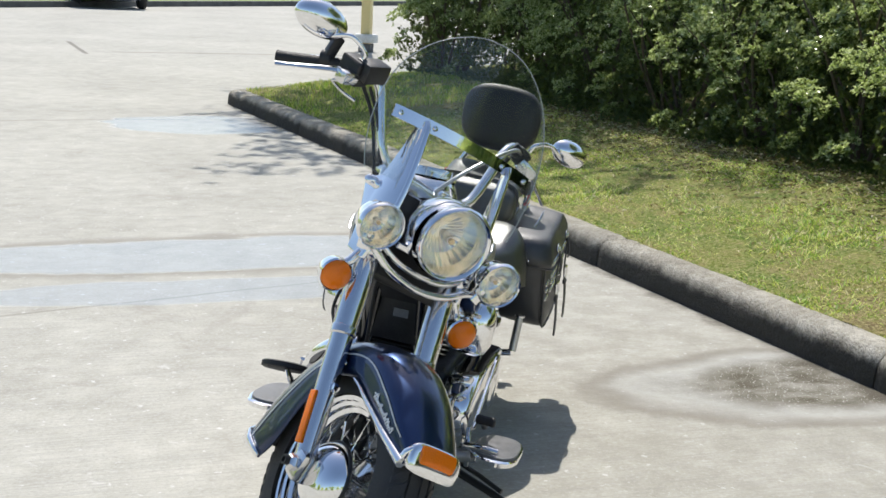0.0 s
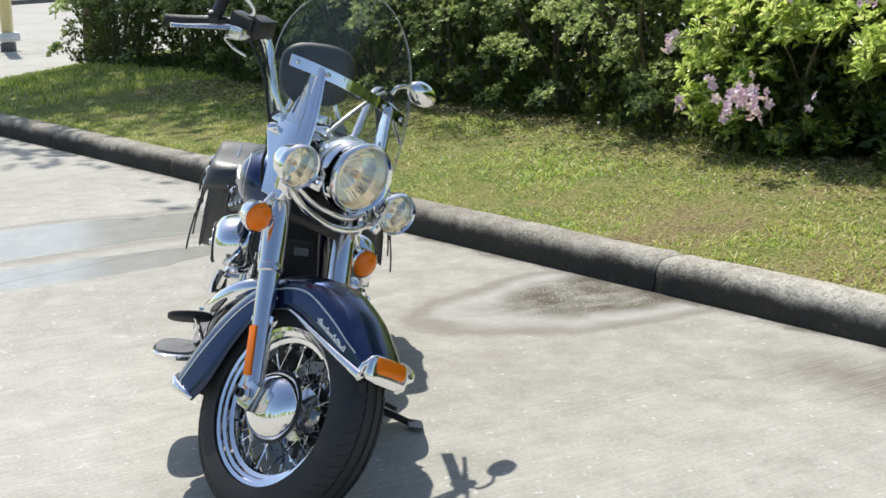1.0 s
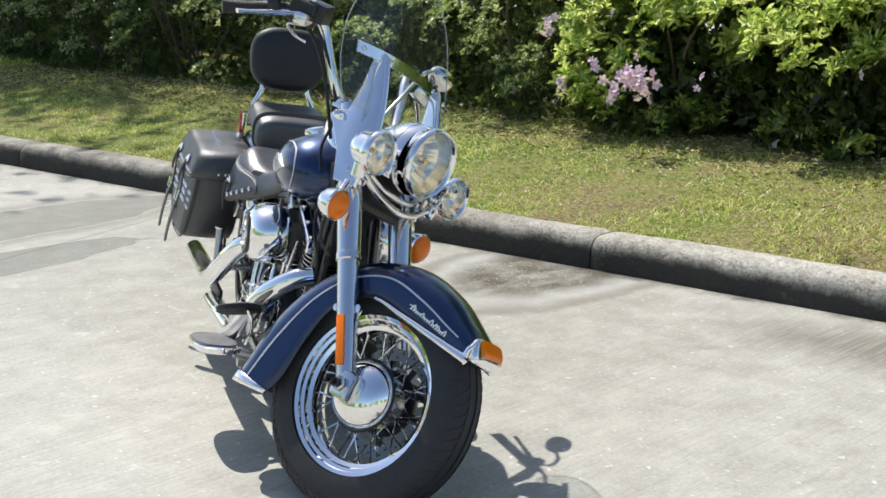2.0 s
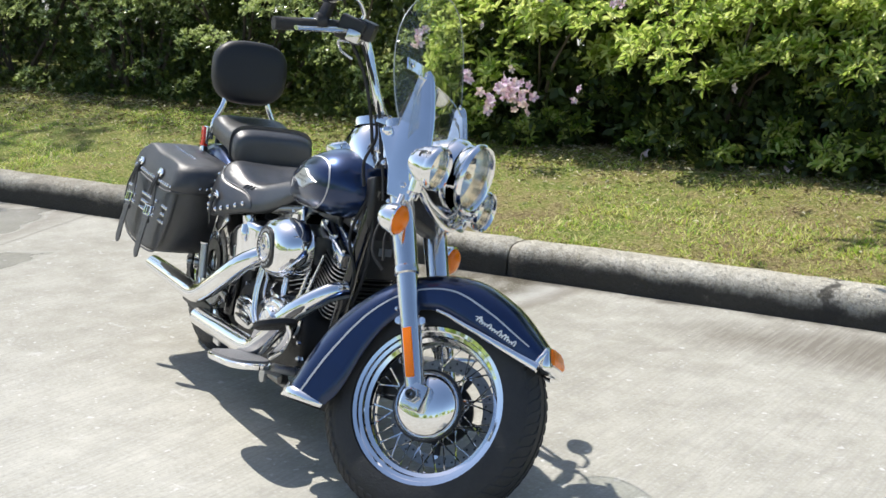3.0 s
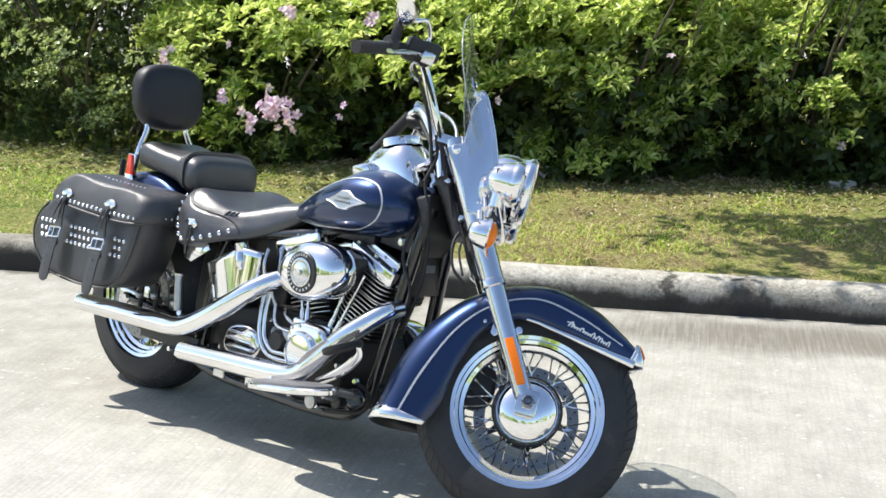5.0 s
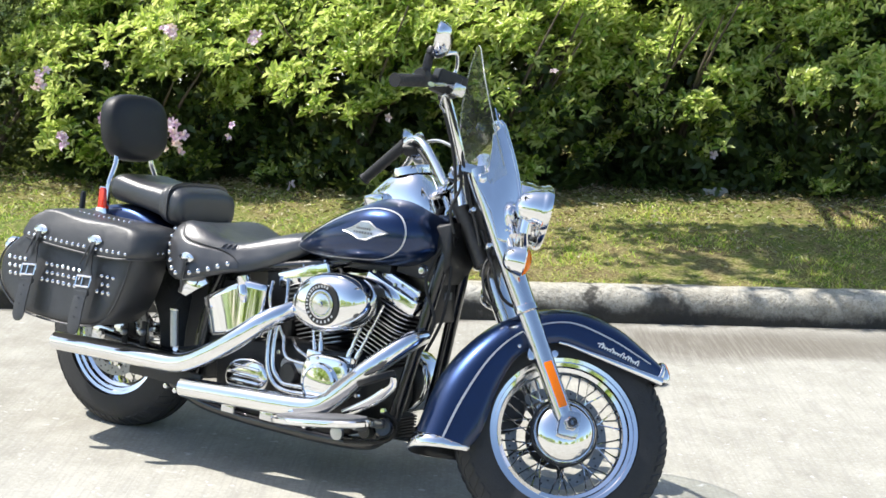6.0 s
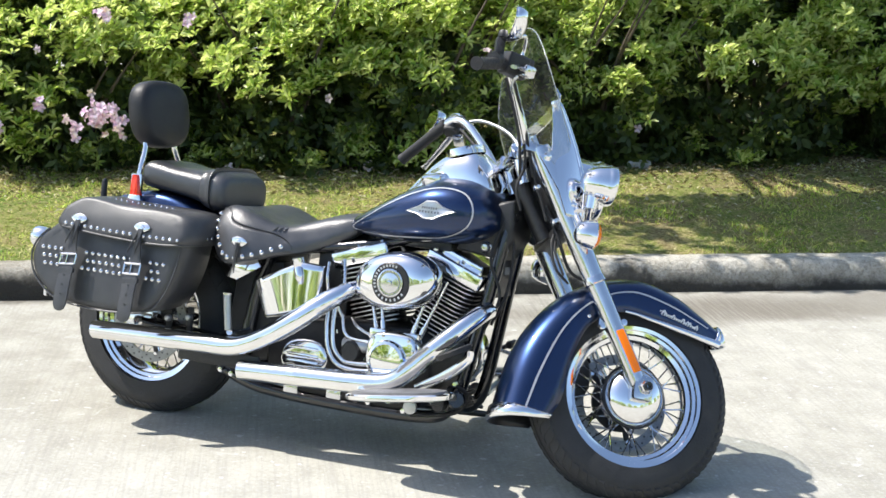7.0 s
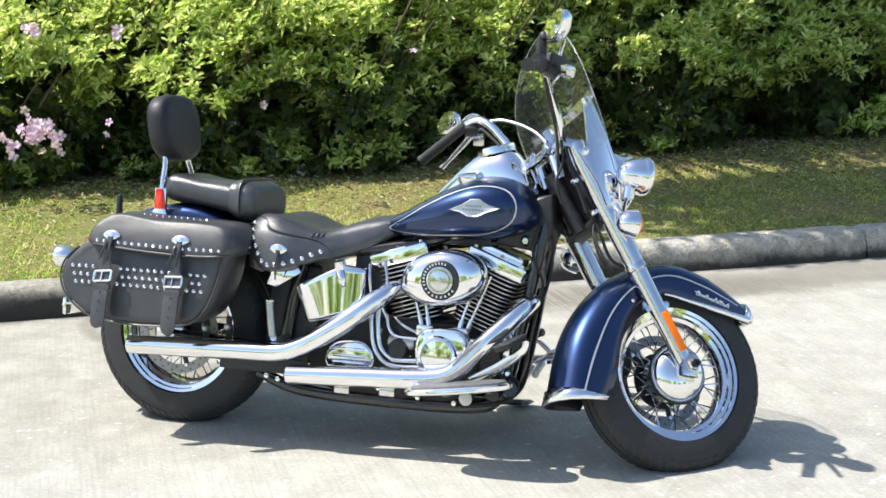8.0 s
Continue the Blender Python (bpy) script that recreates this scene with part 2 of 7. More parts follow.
def leafy(name, stops, rough=0.42, through_light=0.3, patch=None, own_patch=0.42, fresh=0.0):
    """Leaves: each one its own green, with light passing through; fresh makes them greener down the kerb."""
    n = Nodes(name)
    pick = n.m("ADD", n.m("MULTIPLY", n.island(), 0.72 - (own_patch - 0.42)), n.m("MULTIPLY", n.noise(patch or 1.6, 3), own_patch))
    if fresh:
        x, y, _ = n.xyz()
        pick = n.m("SUBTRACT", pick, n.fit(n.m("ADD", n.m("MULTIPLY", x, 0.8), n.m("MULTIPLY", y, 0.6)), -1.8, 0.6, fresh, 0.0))
    col = n.ramp(pick, *stops)
    n.set(Base_Color=col, Roughness=rough, Specular_IOR_Level=0.5)
    tr = n.t.nodes.new("ShaderNodeBsdfTranslucent")
    n.put(tr.inputs["Color"], n.mix(0.40, col, (0.64, 0.75, 0.18)))
    mx = n.t.nodes.new("ShaderNodeMixShader")
    mx.inputs[0].default_value = through_light
    n.t.links.new(n.bsdf.outputs[0], mx.inputs[1])
    n.t.links.new(tr.outputs[0], mx.inputs[2])
    n.t.links.new(mx.outputs[0], n.out.inputs["Surface"])
    return n.mat


def clear(name, tint, gloss=0.6, haze=0.0):
    """A thin clear sheet: it lets light straight through and mirrors by its index."""
    n = Nodes(name)
    n.t.nodes.remove(n.bsdf)
    tr = n.t.nodes.new("ShaderNodeBsdfTransparent")
    tr.inputs[0].default_value = (*tint, 1)
    gl = n.t.nodes.new("ShaderNodeBsdfGlossy")
    gl.inputs["Roughness"].default_value = 0.03
    fr = n.t.nodes.new("ShaderNodeLayerWeight")
    fr.inputs["Blend"].default_value = 0.5
    mx = n.t.nodes.new("ShaderNodeMixShader")
    n.put(mx.inputs[0], n.m("ADD", 0.025, n.m("MULTIPLY", n.m("POWER", fr.outputs["Facing"], 4.5), gloss)))
    n.t.links.new(tr.outputs[0], mx.inputs[1])
    n.t.links.new(gl.outputs[0], mx.inputs[2])
    last = mx.outputs[0]
    if haze:
        df = n.t.nodes.new("ShaderNodeBsdfDiffuse")
        df.inputs["Color"].default_value = (0.7, 0.72, 0.74, 1)
        m2 = n.t.nodes.new("ShaderNodeMixShader")
        spots = n.fit(n.noise(9, 5, 0.7), 0.35, 0.75, haze * 0.5, haze * 1.6)
        n.put(m2.inputs[0], spots)
        n.t.links.new(last, m2.inputs[1])
        n.t.links.new(df.outputs[0], m2.inputs[2])
        last = m2.outputs[0]
    n.t.links.new(last, n.out.inputs["Surface"])
    return n.mat


def lens_plastic(name, col):
    """Moulded lens plastic with fine prisms; some light passes through it."""
    n = Nodes(name)
    own = n.own()
    prism = n.voronoi(210, own)
    n.set(Base_Color=n.mix(n.fit(prism, 0.15, 0.5, 0.25, 0.0), col, tuple(c * 0.8 for c in col)), Roughness=0.18, Specular_IOR_Level=0.5)
    tr = n.t.nodes.new("ShaderNodeBsdfTranslucent")
    tr.inputs["Color"].default_value = (*col, 1)
    mx = n.t.nodes.new("ShaderNodeMixShader")
    mx.inputs[0].default_value = 0.08
    n.t.links.new(n.bsdf.outputs[0], mx.inputs[1])
    n.t.links.new(tr.outputs[0], mx.inputs[2])
    n.t.links.new(mx.outputs[0], n.out.inputs["Surface"])
    n.bump(prism, 0.3, 0.002)
    return n.mat


def leather(name, dark, lite, rough, gloss):
    n = Nodes(name)
    own = n.own()
    a, b, wear = n.noise(14, 4, 0.6, own), n.voronoi(420, own), n.noise(3.5, 5, 0.65, own)
    n.set(Base_Color=n.ramp(n.m("ADD", n.m("MULTIPLY", a, 0.6), n.m("MULTIPLY", wear, 0.4)), (0.34, dark), (0.66, lite)), Specular_IOR_Level=gloss)
    n.set(Roughness=n.fit(wear, 0.3, 0.7, rough * 0.82, rough * 1.2))
    n.bump(n.m("ADD", n.m("MULTIPLY", b, 0.6), n.m("MULTIPLY", a, 2.6)), 0.22, 0.004)
    return n.mat


def blue_paint():
    n = Nodes("midnight blue paint")
    own = n.own()
    flake = n.voronoi(900, own)
    a = n.noise(5, 3, 0.5, own)
    col = n.ramp(a, (0.3, (0.0030, 0.015, 0.060)), (0.7, (0.0045, 0.023, 0.088)))
    n.set(Base_Color=n.mix(n.fit(flake, 0.1, 0.5, 0.35, 0.0), col, (0.02, 0.08, 0.24)), Metallic=0.8, Roughness=0.30, Coat_Weight=1.0, Coat_Roughness=0.025)
    return n.mat


def chrome_mat(name="chrome", rough=0.035, base=0.92):
    n = Nodes(name)
    own = n.own()
    a = n.noise(9, 4, 0.6, own)
    n.set(Base_Color=n.ramp(a, (0.3, (base * 0.93,) * 3), (0.7, (base, base, base * 1.02))), Metallic=1.0, Roughness=n.fit(a, 0.4, 0.8, rough, rough + 0.05))
    return n.mat


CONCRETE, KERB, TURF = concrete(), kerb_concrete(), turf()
LEAF = leafy("azalea leaf", ((0.14, (0.07, 0.16, 0.025)), (0.30, (0.22, 0.37, 0.058)), (0.50, (0.48, 0.60, 0.125)), (0.74, (0.82, 0.87, 0.36))), 0.27, 0.48)
LEAF_DARK = leafy("holly leaf", ((0.18, (0.060, 0.108, 0.036)), (0.45, (0.17, 0.255, 0.095)), (0.72, (0.50, 0.57, 0.34))), 0.24, 0.48)
# darkened leaf copy; the shade of the gaps is put into its colour
LEAF_SHADED = leafy("inner leaf", ((0.2, (0.020, 0.042, 0.010)), (0.8, (0.060, 0.10, 0.022))), 0.5, 0.25)
BLADE = leafy("grass blade", ((0.30, (0.14, 0.31, 0.018)), (0.41, (0.35, 0.55, 0.045)), (0.54, (0.64, 0.67, 0.125)), (0.68, (0.72, 0.64, 0.32)), (0.86, (0.42, 0.30, 0.16))), 0.6, 0.35, 1.5, 0.60, 0.065)
LITTER = leafy("dry leaf", ((0.2, (0.26, 0.18, 0.09)), (0.6, (0.52, 0.44, 0.28)), (0.9, (0.74, 0.68, 0.52))), 0.8, 0.2)
MULCH = leafy("brown leaf mulch", ((0.2, (0.07, 0.045, 0.025)), (0.6, (0.19, 0.13, 0.075)), (0.9, (0.38, 0.30, 0.20))), 0.85, 0.1)
PETAL = leafy("pink petal", ((0.2, (0.78, 0.46, 0.70)), (0.8, (0.92, 0.74, 0.88))), 0.55, 0.35)
PETAL_PALE = leafy("faded petal", ((0.2, (0.62, 0.46, 0.52)), (0.8, (0.74, 0.62, 0.68))), 0.6, 0.35)
BARK = simple("bark", (0.11, 0.085, 0.06), 0.9, 0, 0.25, 12, 0.8)
CHROME, CHROME_SOFT = chrome_mat(), chrome_mat("polished aluminium", 0.13, 0.74)
ALLOY = simple("satin alloy", (0.50, 0.51, 0.52), 0.34, 1.0, 0.08, 22)
BLUE = blue_paint()
BLACK_PAINT = simple("gloss black paint", (0.012, 0.012, 0.013), 0.18, 0, 0.2, 12, 0, 0.7)
BLACK_METAL = simple("satin black metal", (0.016, 0.016, 0.017), 0.42, 0, 0.25, 40, 0.1)
ENGINE_BLACK = simple("black engine casting", (0.011, 0.011, 0.012), 0.48, 0.2, 0.25, 60, 0.3)
FIN_EDGE = simple("machined fin", (0.62, 0.62, 0.63), 0.32, 1.0, 0.1, 60)
LEATHER = leather("black bag leather", (0.019, 0.0195, 0.022), (0.038, 0.039, 0.043), 0.44, 0.85)
SEAT_LEATHER = leather("black seat leather", (0.022, 0.0225, 0.0255), (0.040, 0.041, 0.045), 0.36, 1.1)
PAD_VINYL = simple("matte black vinyl", (0.011, 0.0115, 0.0135), 0.5, 0, 0.2, 18, 0.15)
RUBBER = simple("tyre rubber", (0.028, 0.0285, 0.030), 0.66, 0, 0.25, 25, 0.4)
GRIP = simple("grip rubber", (0.014, 0.014, 0.015), 0.6, 0, 0.2, 80, 0.5)
AMBER = lens_plastic("amber lens", (1.0, 0.22, 0.003))
RED = simple("red lens", (0.80, 0.03, 0.015), 0.14, 0, 0.10, 60, 0.0, 0.6)
STRIPE = simple("silver pinstripe", (0.55, 0.56, 0.58), 0.35, 0.3, 0.05, 50)
WHITE = simple("white lettering", (0.86, 0.87, 0.88), 0.4, 0.1, 0.05, 50)
LENS = clear("lamp glass", (0.97, 0.97, 0.96))
SHIELD = clear("clear polycarbonate", (0.94, 0.955, 0.945), 0.40, 0.012)
BOWL = simple("lamp reflector", (0.98, 0.91, 0.80), 0.17, 1.0, 0.03, 14, 0.0)
BULB = simple("warm bulb glass", (0.85, 0.62, 0.36), 0.2, 0, 0.1, 30)
DISC = simple("brake disc steel", (0.30, 0.30, 0.30), 0.42, 1.0, 0.12, 40)
MIRROR = chrome_mat("mirror glass", 0.01, 0.9)
STUD = chrome_mat("nickel stud", 0.10, 0.8)

# ---- mesh helpers ----


def part(name, bm, material, parent=None, label="", smooth=40, m=None):
    """One mesh object under a thing or a part."""
    me = bpy.data.meshes.new(name)
    if m is not None:
        bm.transform(m)
    bmesh.ops.recalc_face_normals(bm, faces=bm.faces)
    bm.to_mesh(me)
    bm.free()
    me.materials.append(material)
    if smooth:
        me.shade_smooth()
        me.set_sharp_from_angle(angle=radians(smooth))
    ob = new(name, me)
    ob.parent = parent
    return tagged(ob, label)


def again(ob, m, parent=None):
    """Another object on the same mesh."""
    o = new(ob.name.split(".")[0], ob.data)
    o.parent = parent or ob.parent
    o.matrix_basis = m
    if "label" in ob:
        o["label"] = ob["label"]
    return o


def empty(name, m=None, parent=None):
    ob = new(name)
    ob.empty_display_size = 0.1
    ob.parent = parent
    if m is not None:
        ob.matrix_basis = m
    return ob


def loft(rings, closed=True, caps=True):
    bm = bmesh.new()
    rows = [[bm.verts.new(p) for p in ring] for ring in rings]
    k = len(rows[0])
    for a, b in zip(rows, rows[1:]):
        for i in range(k if closed else k - 1):
            j = (i + 1) % k
            bm.faces.new((a[i], a[j], b[j], b[i]))
    if caps and closed:
        bm.faces.new(rows[0][::-1])
        bm.faces.new(rows[-1])
    return bm


def lathe(profile, seg=32, m=None):
    """Turns (radius, height) about z; a radius of 0 closes the end."""
    bm = bmesh.new()
    rows = []
    for r, z in profile:
        if r < 1e-6:
            rows.append([bm.verts.new((0, 0, z))])
        else:
            rows.append([bm.verts.new((r * math.cos(2 * math.pi * i / seg), r * math.sin(2 * math.pi * i / seg), z)) for i in range(seg)])
    for a, b in zip(rows, rows[1:]):
        for i in range(seg):
            j = (i + 1) % seg
            if len(a) == 1 and len(b) == 1:
                continue
            if len(a) == 1:
                bm.faces.new((a[0], b[i], b[j]))
            elif len(b) == 1:
                bm.faces.new((a[i], a[j], b[0]))
            else:
                bm.faces.new((a[i], a[j], b[j], b[i]))
    if m is not None:
        bm.transform(m)
    return bm


def curve(points, steps=6):
    """A smooth line through the points (Catmull-Rom)."""
    ps = [Vector(p) for p in points]
    if len(ps) < 3 or steps < 2:
        return ps
    ext = [2 * ps[0] - ps[1], *ps, 2 * ps[-1] - ps[-2]]
    out = []
    for a, b, c, d in zip(ext, ext[1:], ext[2:], ext[3:]):
        for i in range(steps):
            t = i / steps
            out.append(0.5 * (2 * b + (c - a) * t + (2 * a - 5 * b + 4 * c - d) * t * t + (3 * b - a - 3 * c + d) * t ** 3))
    return out + [ps[-1]]


def tube(points, radius, seg=10, steps=6, flat=1.0):
    """A round bar along a smooth line; radius may be a list, one for each given point."""
    line = curve(points, steps)
    if isinstance(radius, (list, tuple)):
        radii = np.interp(np.linspace(0, 1, len(line)), np.linspace(0, 1, len(radius)), radius).tolist()
    else:
        radii = [radius] * len(line)
    up = Vector((0.13, 0.21, 0.97))
    rings = []
    for i, p in enumerate(line):
        d = (line[min(i + 1, len(line) - 1)] - line[max(i - 1, 0)]).normalized()
        a = d.cross(up)
        a = a.normalized() if a.length > 1e-4 else d.orthogonal().normalized()
        b = d.cross(a).normalized()
        up = a.cross(d)
        r = radii[i]
        rings.append([p + r * (math.cos(2 * math.pi * k / seg) * a + flat * math.sin(2 * math.pi * k / seg) * b) for k in range(seg)])
    return loft(rings)


def box(sx, sy, sz, bevel=0.005, at=(0, 0, 0), seg=2):
    bm = bmesh.new()
    bmesh.ops.create_cube(bm, size=1, matrix=Matrix.Translation(at) @ Matrix.Diagonal((sx, sy, sz, 1)))
    if bevel:
        bmesh.ops.bevel(bm, geom=list(bm.edges), offset=bevel, segments=seg, affect="EDGES", profile=0.6)
    return bm


def slab(outline, y0, y1, bevel=0.01, seg=3, smooth=0):
    """An outline in x and z, given thickness from y0 to y1, with rounded rims."""
    pts = [(p.x, p.z) for p in closed_curve([(x, 0, z) for x, z in outline], smooth)] if smooth else outline
    c = Vector((sum(p[0] for p in pts) / len(pts), sum(p[1] for p in pts) / len(pts)))
    rings = []
    way = 1 if y1 > y0 else -1

    def ring(inset, y):
        out = []
        for x, z in pts:
            v = Vector((x, z)) - c
            k = max(0.0, 1 - inset / max(v.length, 1e-4))
            out.append((c.x + v.x * k, y, c.y + v.y * k))
        return out

    for i in range(seg + 1):
        a = i / seg * math.pi / 2
        rings.append(ring(bevel * (1 - math.sin(a)), y0 + way * bevel * (1 - math.cos(a))))
    for i in range(seg + 1):
        a = i / seg * math.pi / 2
        rings.append(ring(bevel * (1 - math.cos(a)), y1 - way * bevel * (1 - math.sin(a))))
    return loft(rings)


def closed_curve(points, steps=4):
    ps = [Vector(p) for p in points]
    k = len(ps)
    out = []
    for i in range(k):
        a, b, c, d = ps[i - 1], ps[i], ps[(i + 1) % k], ps[(i + 2) % k]
        for j in range(steps):
            t = j / steps
            out.append(0.5 * (2 * b + (c - a) * t + (2 * a - 5 * b + 4 * c - d) * t * t + (3 * b - a - 3 * c + d) * t ** 3))
    return out


def join(*bms):
    """Several pieces of one part in one mesh."""
    out = bmesh.new()
    for bm in bms:
        me = bpy.data.meshes.new("join")
        bm.to_mesh(me)
        bm.free()
        out.from_mesh(me)
        bpy.data.meshes.remove(me)
    return out


def aim(origin, way):
    """A pose whose z axis points along way."""
    return Matrix.Translation(origin) @ Vector(way).to_track_quat("Z", "Y").to_matrix().to_4x4()


def quads(name, verts, corners, material, parent=None, label="", smooth=False):
    """A mesh of many quads from arrays."""
    me = bpy.data.meshes.new(name)
    k = corners.shape[1]
    me.vertices.add(len(verts))
    me.vertices.foreach_set("co", np.asarray(verts, np.float32).ravel())
    me.loops.add(corners.size)
    me.loops.foreach_set("vertex_index", corners.astype(np.int32).ravel())
    me.polygons.add(len(corners))
    me.polygons.foreach_set("loop_start", np.arange(0, corners.size, k, dtype=np.int32))
    me.polygons.foreach_set("loop_total", np.full(len(corners), k, dtype=np.int32))
    me.update(calc_edges=True)
    me.validate()
    me.materials.append(material)
    if smooth:
        me.shade_smooth()
    ob = new(name, me)
    ob.parent = parent
    return tagged(ob, label)

# ---- the place: s runs along the kerb, n across it towards the hedge ----


def place(s, n, z=0.0):
    return Vector((0.8 * s - 0.6 * n, 0.6 * s + 0.8 * n, z))


KERB_N, KERB_W, KERB_H, TIP_S = 2.13, 0.20, 0.145, -10.8


def lawn_z(n):
    return 0.135 + 0.175 * min(1.0, max(0.0, (n - 2.33) / 1.7)) ** 0.9


def front_n(s):
    """Where the kerb's foot runs: straight, then away round the end of the island."""
    return KERB_N if s >= TIP_S else KERB_N + (TIP_S - s) * 1.05


# ground: one sheet to the horizon
bm = bmesh.new()
rows = [[bm.verts.new((x, y, 0)) for y in (-900, -60, -15, 15, 60, 900)] for x in (-900, -60, -15, 15, 60, 900)]
for a, b in zip(rows, rows[1:]):
    for i in range(5):
        bm.faces.new((a[i], b[i], b[i + 1], a[i + 1]))
tagged(part("ground", bm, CONCRETE, None, "pale weathered broom-finished concrete car park with damp stains", 0), category="ground", kind="structure")

# kerb: cast lengths with open joints
kerb = tagged(empty("kerb"), "grey cast concrete kerb with black algae along its foot", "kerb", kind="structure")


def kerb_length(a, b):
    """One cast length from point a to point b of the foot line."""
    a, b = Vector(a), Vector(b)
    d = (b - a).normalized()
    back = Vector((-d.y, d.x, 0))
    prof = [(0.0, -0.03), (0.008, 0.045), (0.015, 0.088), (0.025, 0.118), (0.044, 0.137), (0.075, KERB_H - 0.001), (0.130, KERB_H + 0.003), (KERB_W - 0.018, KERB_H - 0.001), (KERB_W, KERB_H - 0.02), (KERB_W, -0.03)]
    length = (b - a).length
    steps = max(2, int(length / 0.05))
    rings = []
    for i in range(steps + 1):
        t = i / steps
        p = a + d * (t * length)
        end = min(t, 1 - t) * length
        pinch = 0.010 * max(0.0, 1 - end / 0.02)
        ring = []
        for k, (o, h) in enumerate(prof):
            w = noise.noise(p * 5 + Vector((k * 3.1, 0, h * 9))) * 0.005 + noise.noise(p * 17 + Vector((k * 2.3, 5, h * 20))) * 0.004
            ring.append(p + back * (o + w + (pinch if k < 5 else 0)) + Vector((0, 0, h - (pinch if 2 < k < 8 else 0) + w * 0.6)))
        rings.append(ring)
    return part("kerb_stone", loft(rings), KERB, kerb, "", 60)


JOINTS = [-10.8, -9.7, -8.2, -6.9, -4.9, -2.66, -0.41, 2.87, 5.9, 9.0, 12.0, 16.0]
for a, b in zip(JOINTS, JOINTS[1:]):
    kerb_length(place(a + 0.004, KERB_N), place(b - 0.004, KERB_N))
for a, b in ((-10.8, -12.1), (-12.1, -13.5), (-13.5, -15.0)):
    kerb_length(place(b + 0.003, front_n(b)), place(a - 0.003, front_n(a)))

# lawn: a bank that rises from the kerb to the hedge
S_LAWN = np.linspace(-15, 16, 156)
bm = bmesh.new()
rows = []
for s in S_LAWN:
    f = front_n(s) + KERB_W * (1.0 if s >= TIP_S else 1.42) - 0.012
    row = []
    for t in np.linspace(0, 1, 44):
        n = f + (12.0 - f) * t ** 1.7
        z = lawn_z(n - f + 2.33) + 0.014 * noise.noise(Vector((s * 2.2, n * 2.2, 0))) + 0.012 * noise.noise(Vector((s * 7, n * 7, 4)))
        row.append(bm.verts.new(place(s, n, z)))
    rows.append(row)
for a, b in zip(rows, rows[1:]):
    for i in range(43):
        bm.faces.new((a[i], b[i], b[i + 1], a[i + 1]))
tagged(part("lawn", bm, TURF, None, "patchy yellow-green lawn bank rising from the kerb to the hedge", 180), category="lawn", kind="structure")


def blades(count, s_range, n_range, height, width, seed, lean=0.55, tufts=False):
    """Grass: one bent blade after another, two faces each."""
    g = np.random.default_rng(seed)
    s, n = g.uniform(*s_range, count), n_range[0] + (n_range[1] - n_range[0]) * g.random(count) ** 1.15
    clump = np.array([noise.noise(Vector((a * 1.7, b * 1.7, 9))) for a, b in zip(s, n)])
    bare = np.array([noise.noise(Vector((a * 0.9, b * 1.3, 31))) for a, b in zip(s, n)])
    keep = g.random(count) < 0.66 + 0.7 * clump - 0.55 * np.clip(bare * 2.2, 0, 1)
    if tufts:
        spot = np.array([noise.noise(Vector((a * 6.5, b * 6.5, 17))) for a, b in zip(s, n)])
        keep &= spot > 0.22
    edge = np.array([front_n(a) + KERB_W * (1.0 if a >= TIP_S else 1.42) for a in s])
    keep &= n > edge - 0.01
    s, n, clump = s[keep], n[keep], clump[keep]
    c = len(s)
    z = np.array([lawn_z(v - w + 2.33) for v, w in zip(n, edge[keep])]) - 0.006
    foot = np.stack([0.8 * s - 0.6 * n, 0.6 * s + 0.8 * n, z], 1)
    turn = g.uniform(0, 2 * np.pi, c)
    h = height * g.uniform(0.45, 1.25, c) * (1 + 0.5 * clump)
    side = np.stack([np.cos(turn), np.sin(turn), np.zeros(c)], 1) * (width * g.uniform(0.6, 1.3, c))[:, None]
    bend = np.stack([-np.sin(turn), np.cos(turn), np.zeros(c)], 1) * (h * lean * g.uniform(0.2, 1.6, c))[:, None]
    up = np.array([0, 0, 1.0])
    v = np.stack([foot - side, foot + side, foot + side * 0.8 + bend * 0.4 + up * (h * 0.62)[:, None], foot - side * 0.8 + bend * 0.4 + up * (h * 0.62)[:, None], foot + bend + up * h[:, None]], 1).reshape(-1, 3)
    base = np.arange(c)[:, None] * 5
    tri = np.concatenate([base + [0, 1, 2], base + [0, 2, 3], base + [3, 2, 4]], 0)
    return v, tri


v1, f1 = blades(150000, (-8.0, 6.5), (2.32, 4.6), 0.020, 0.0030, 3, 1.9)
v2, f2 = blades(26000, (-13.5, -8.3), (2.32, 5.2), 0.045, 0.004, 4)
v3, f3 = blades(90000, (-8.0, 6.5), (2.34, 4.4), 0.030, 0.0028, 12, 1.4, True)
grass = quads("grass", np.concatenate([v1, v2, v3]), np.concatenate([f1, f2 + len(v1), f3 + len(v1) + len(v2)]), BLADE)
tagged(grass, "short thin grass with dry straw-coloured patches on the bank", "grass", kind="stuff")


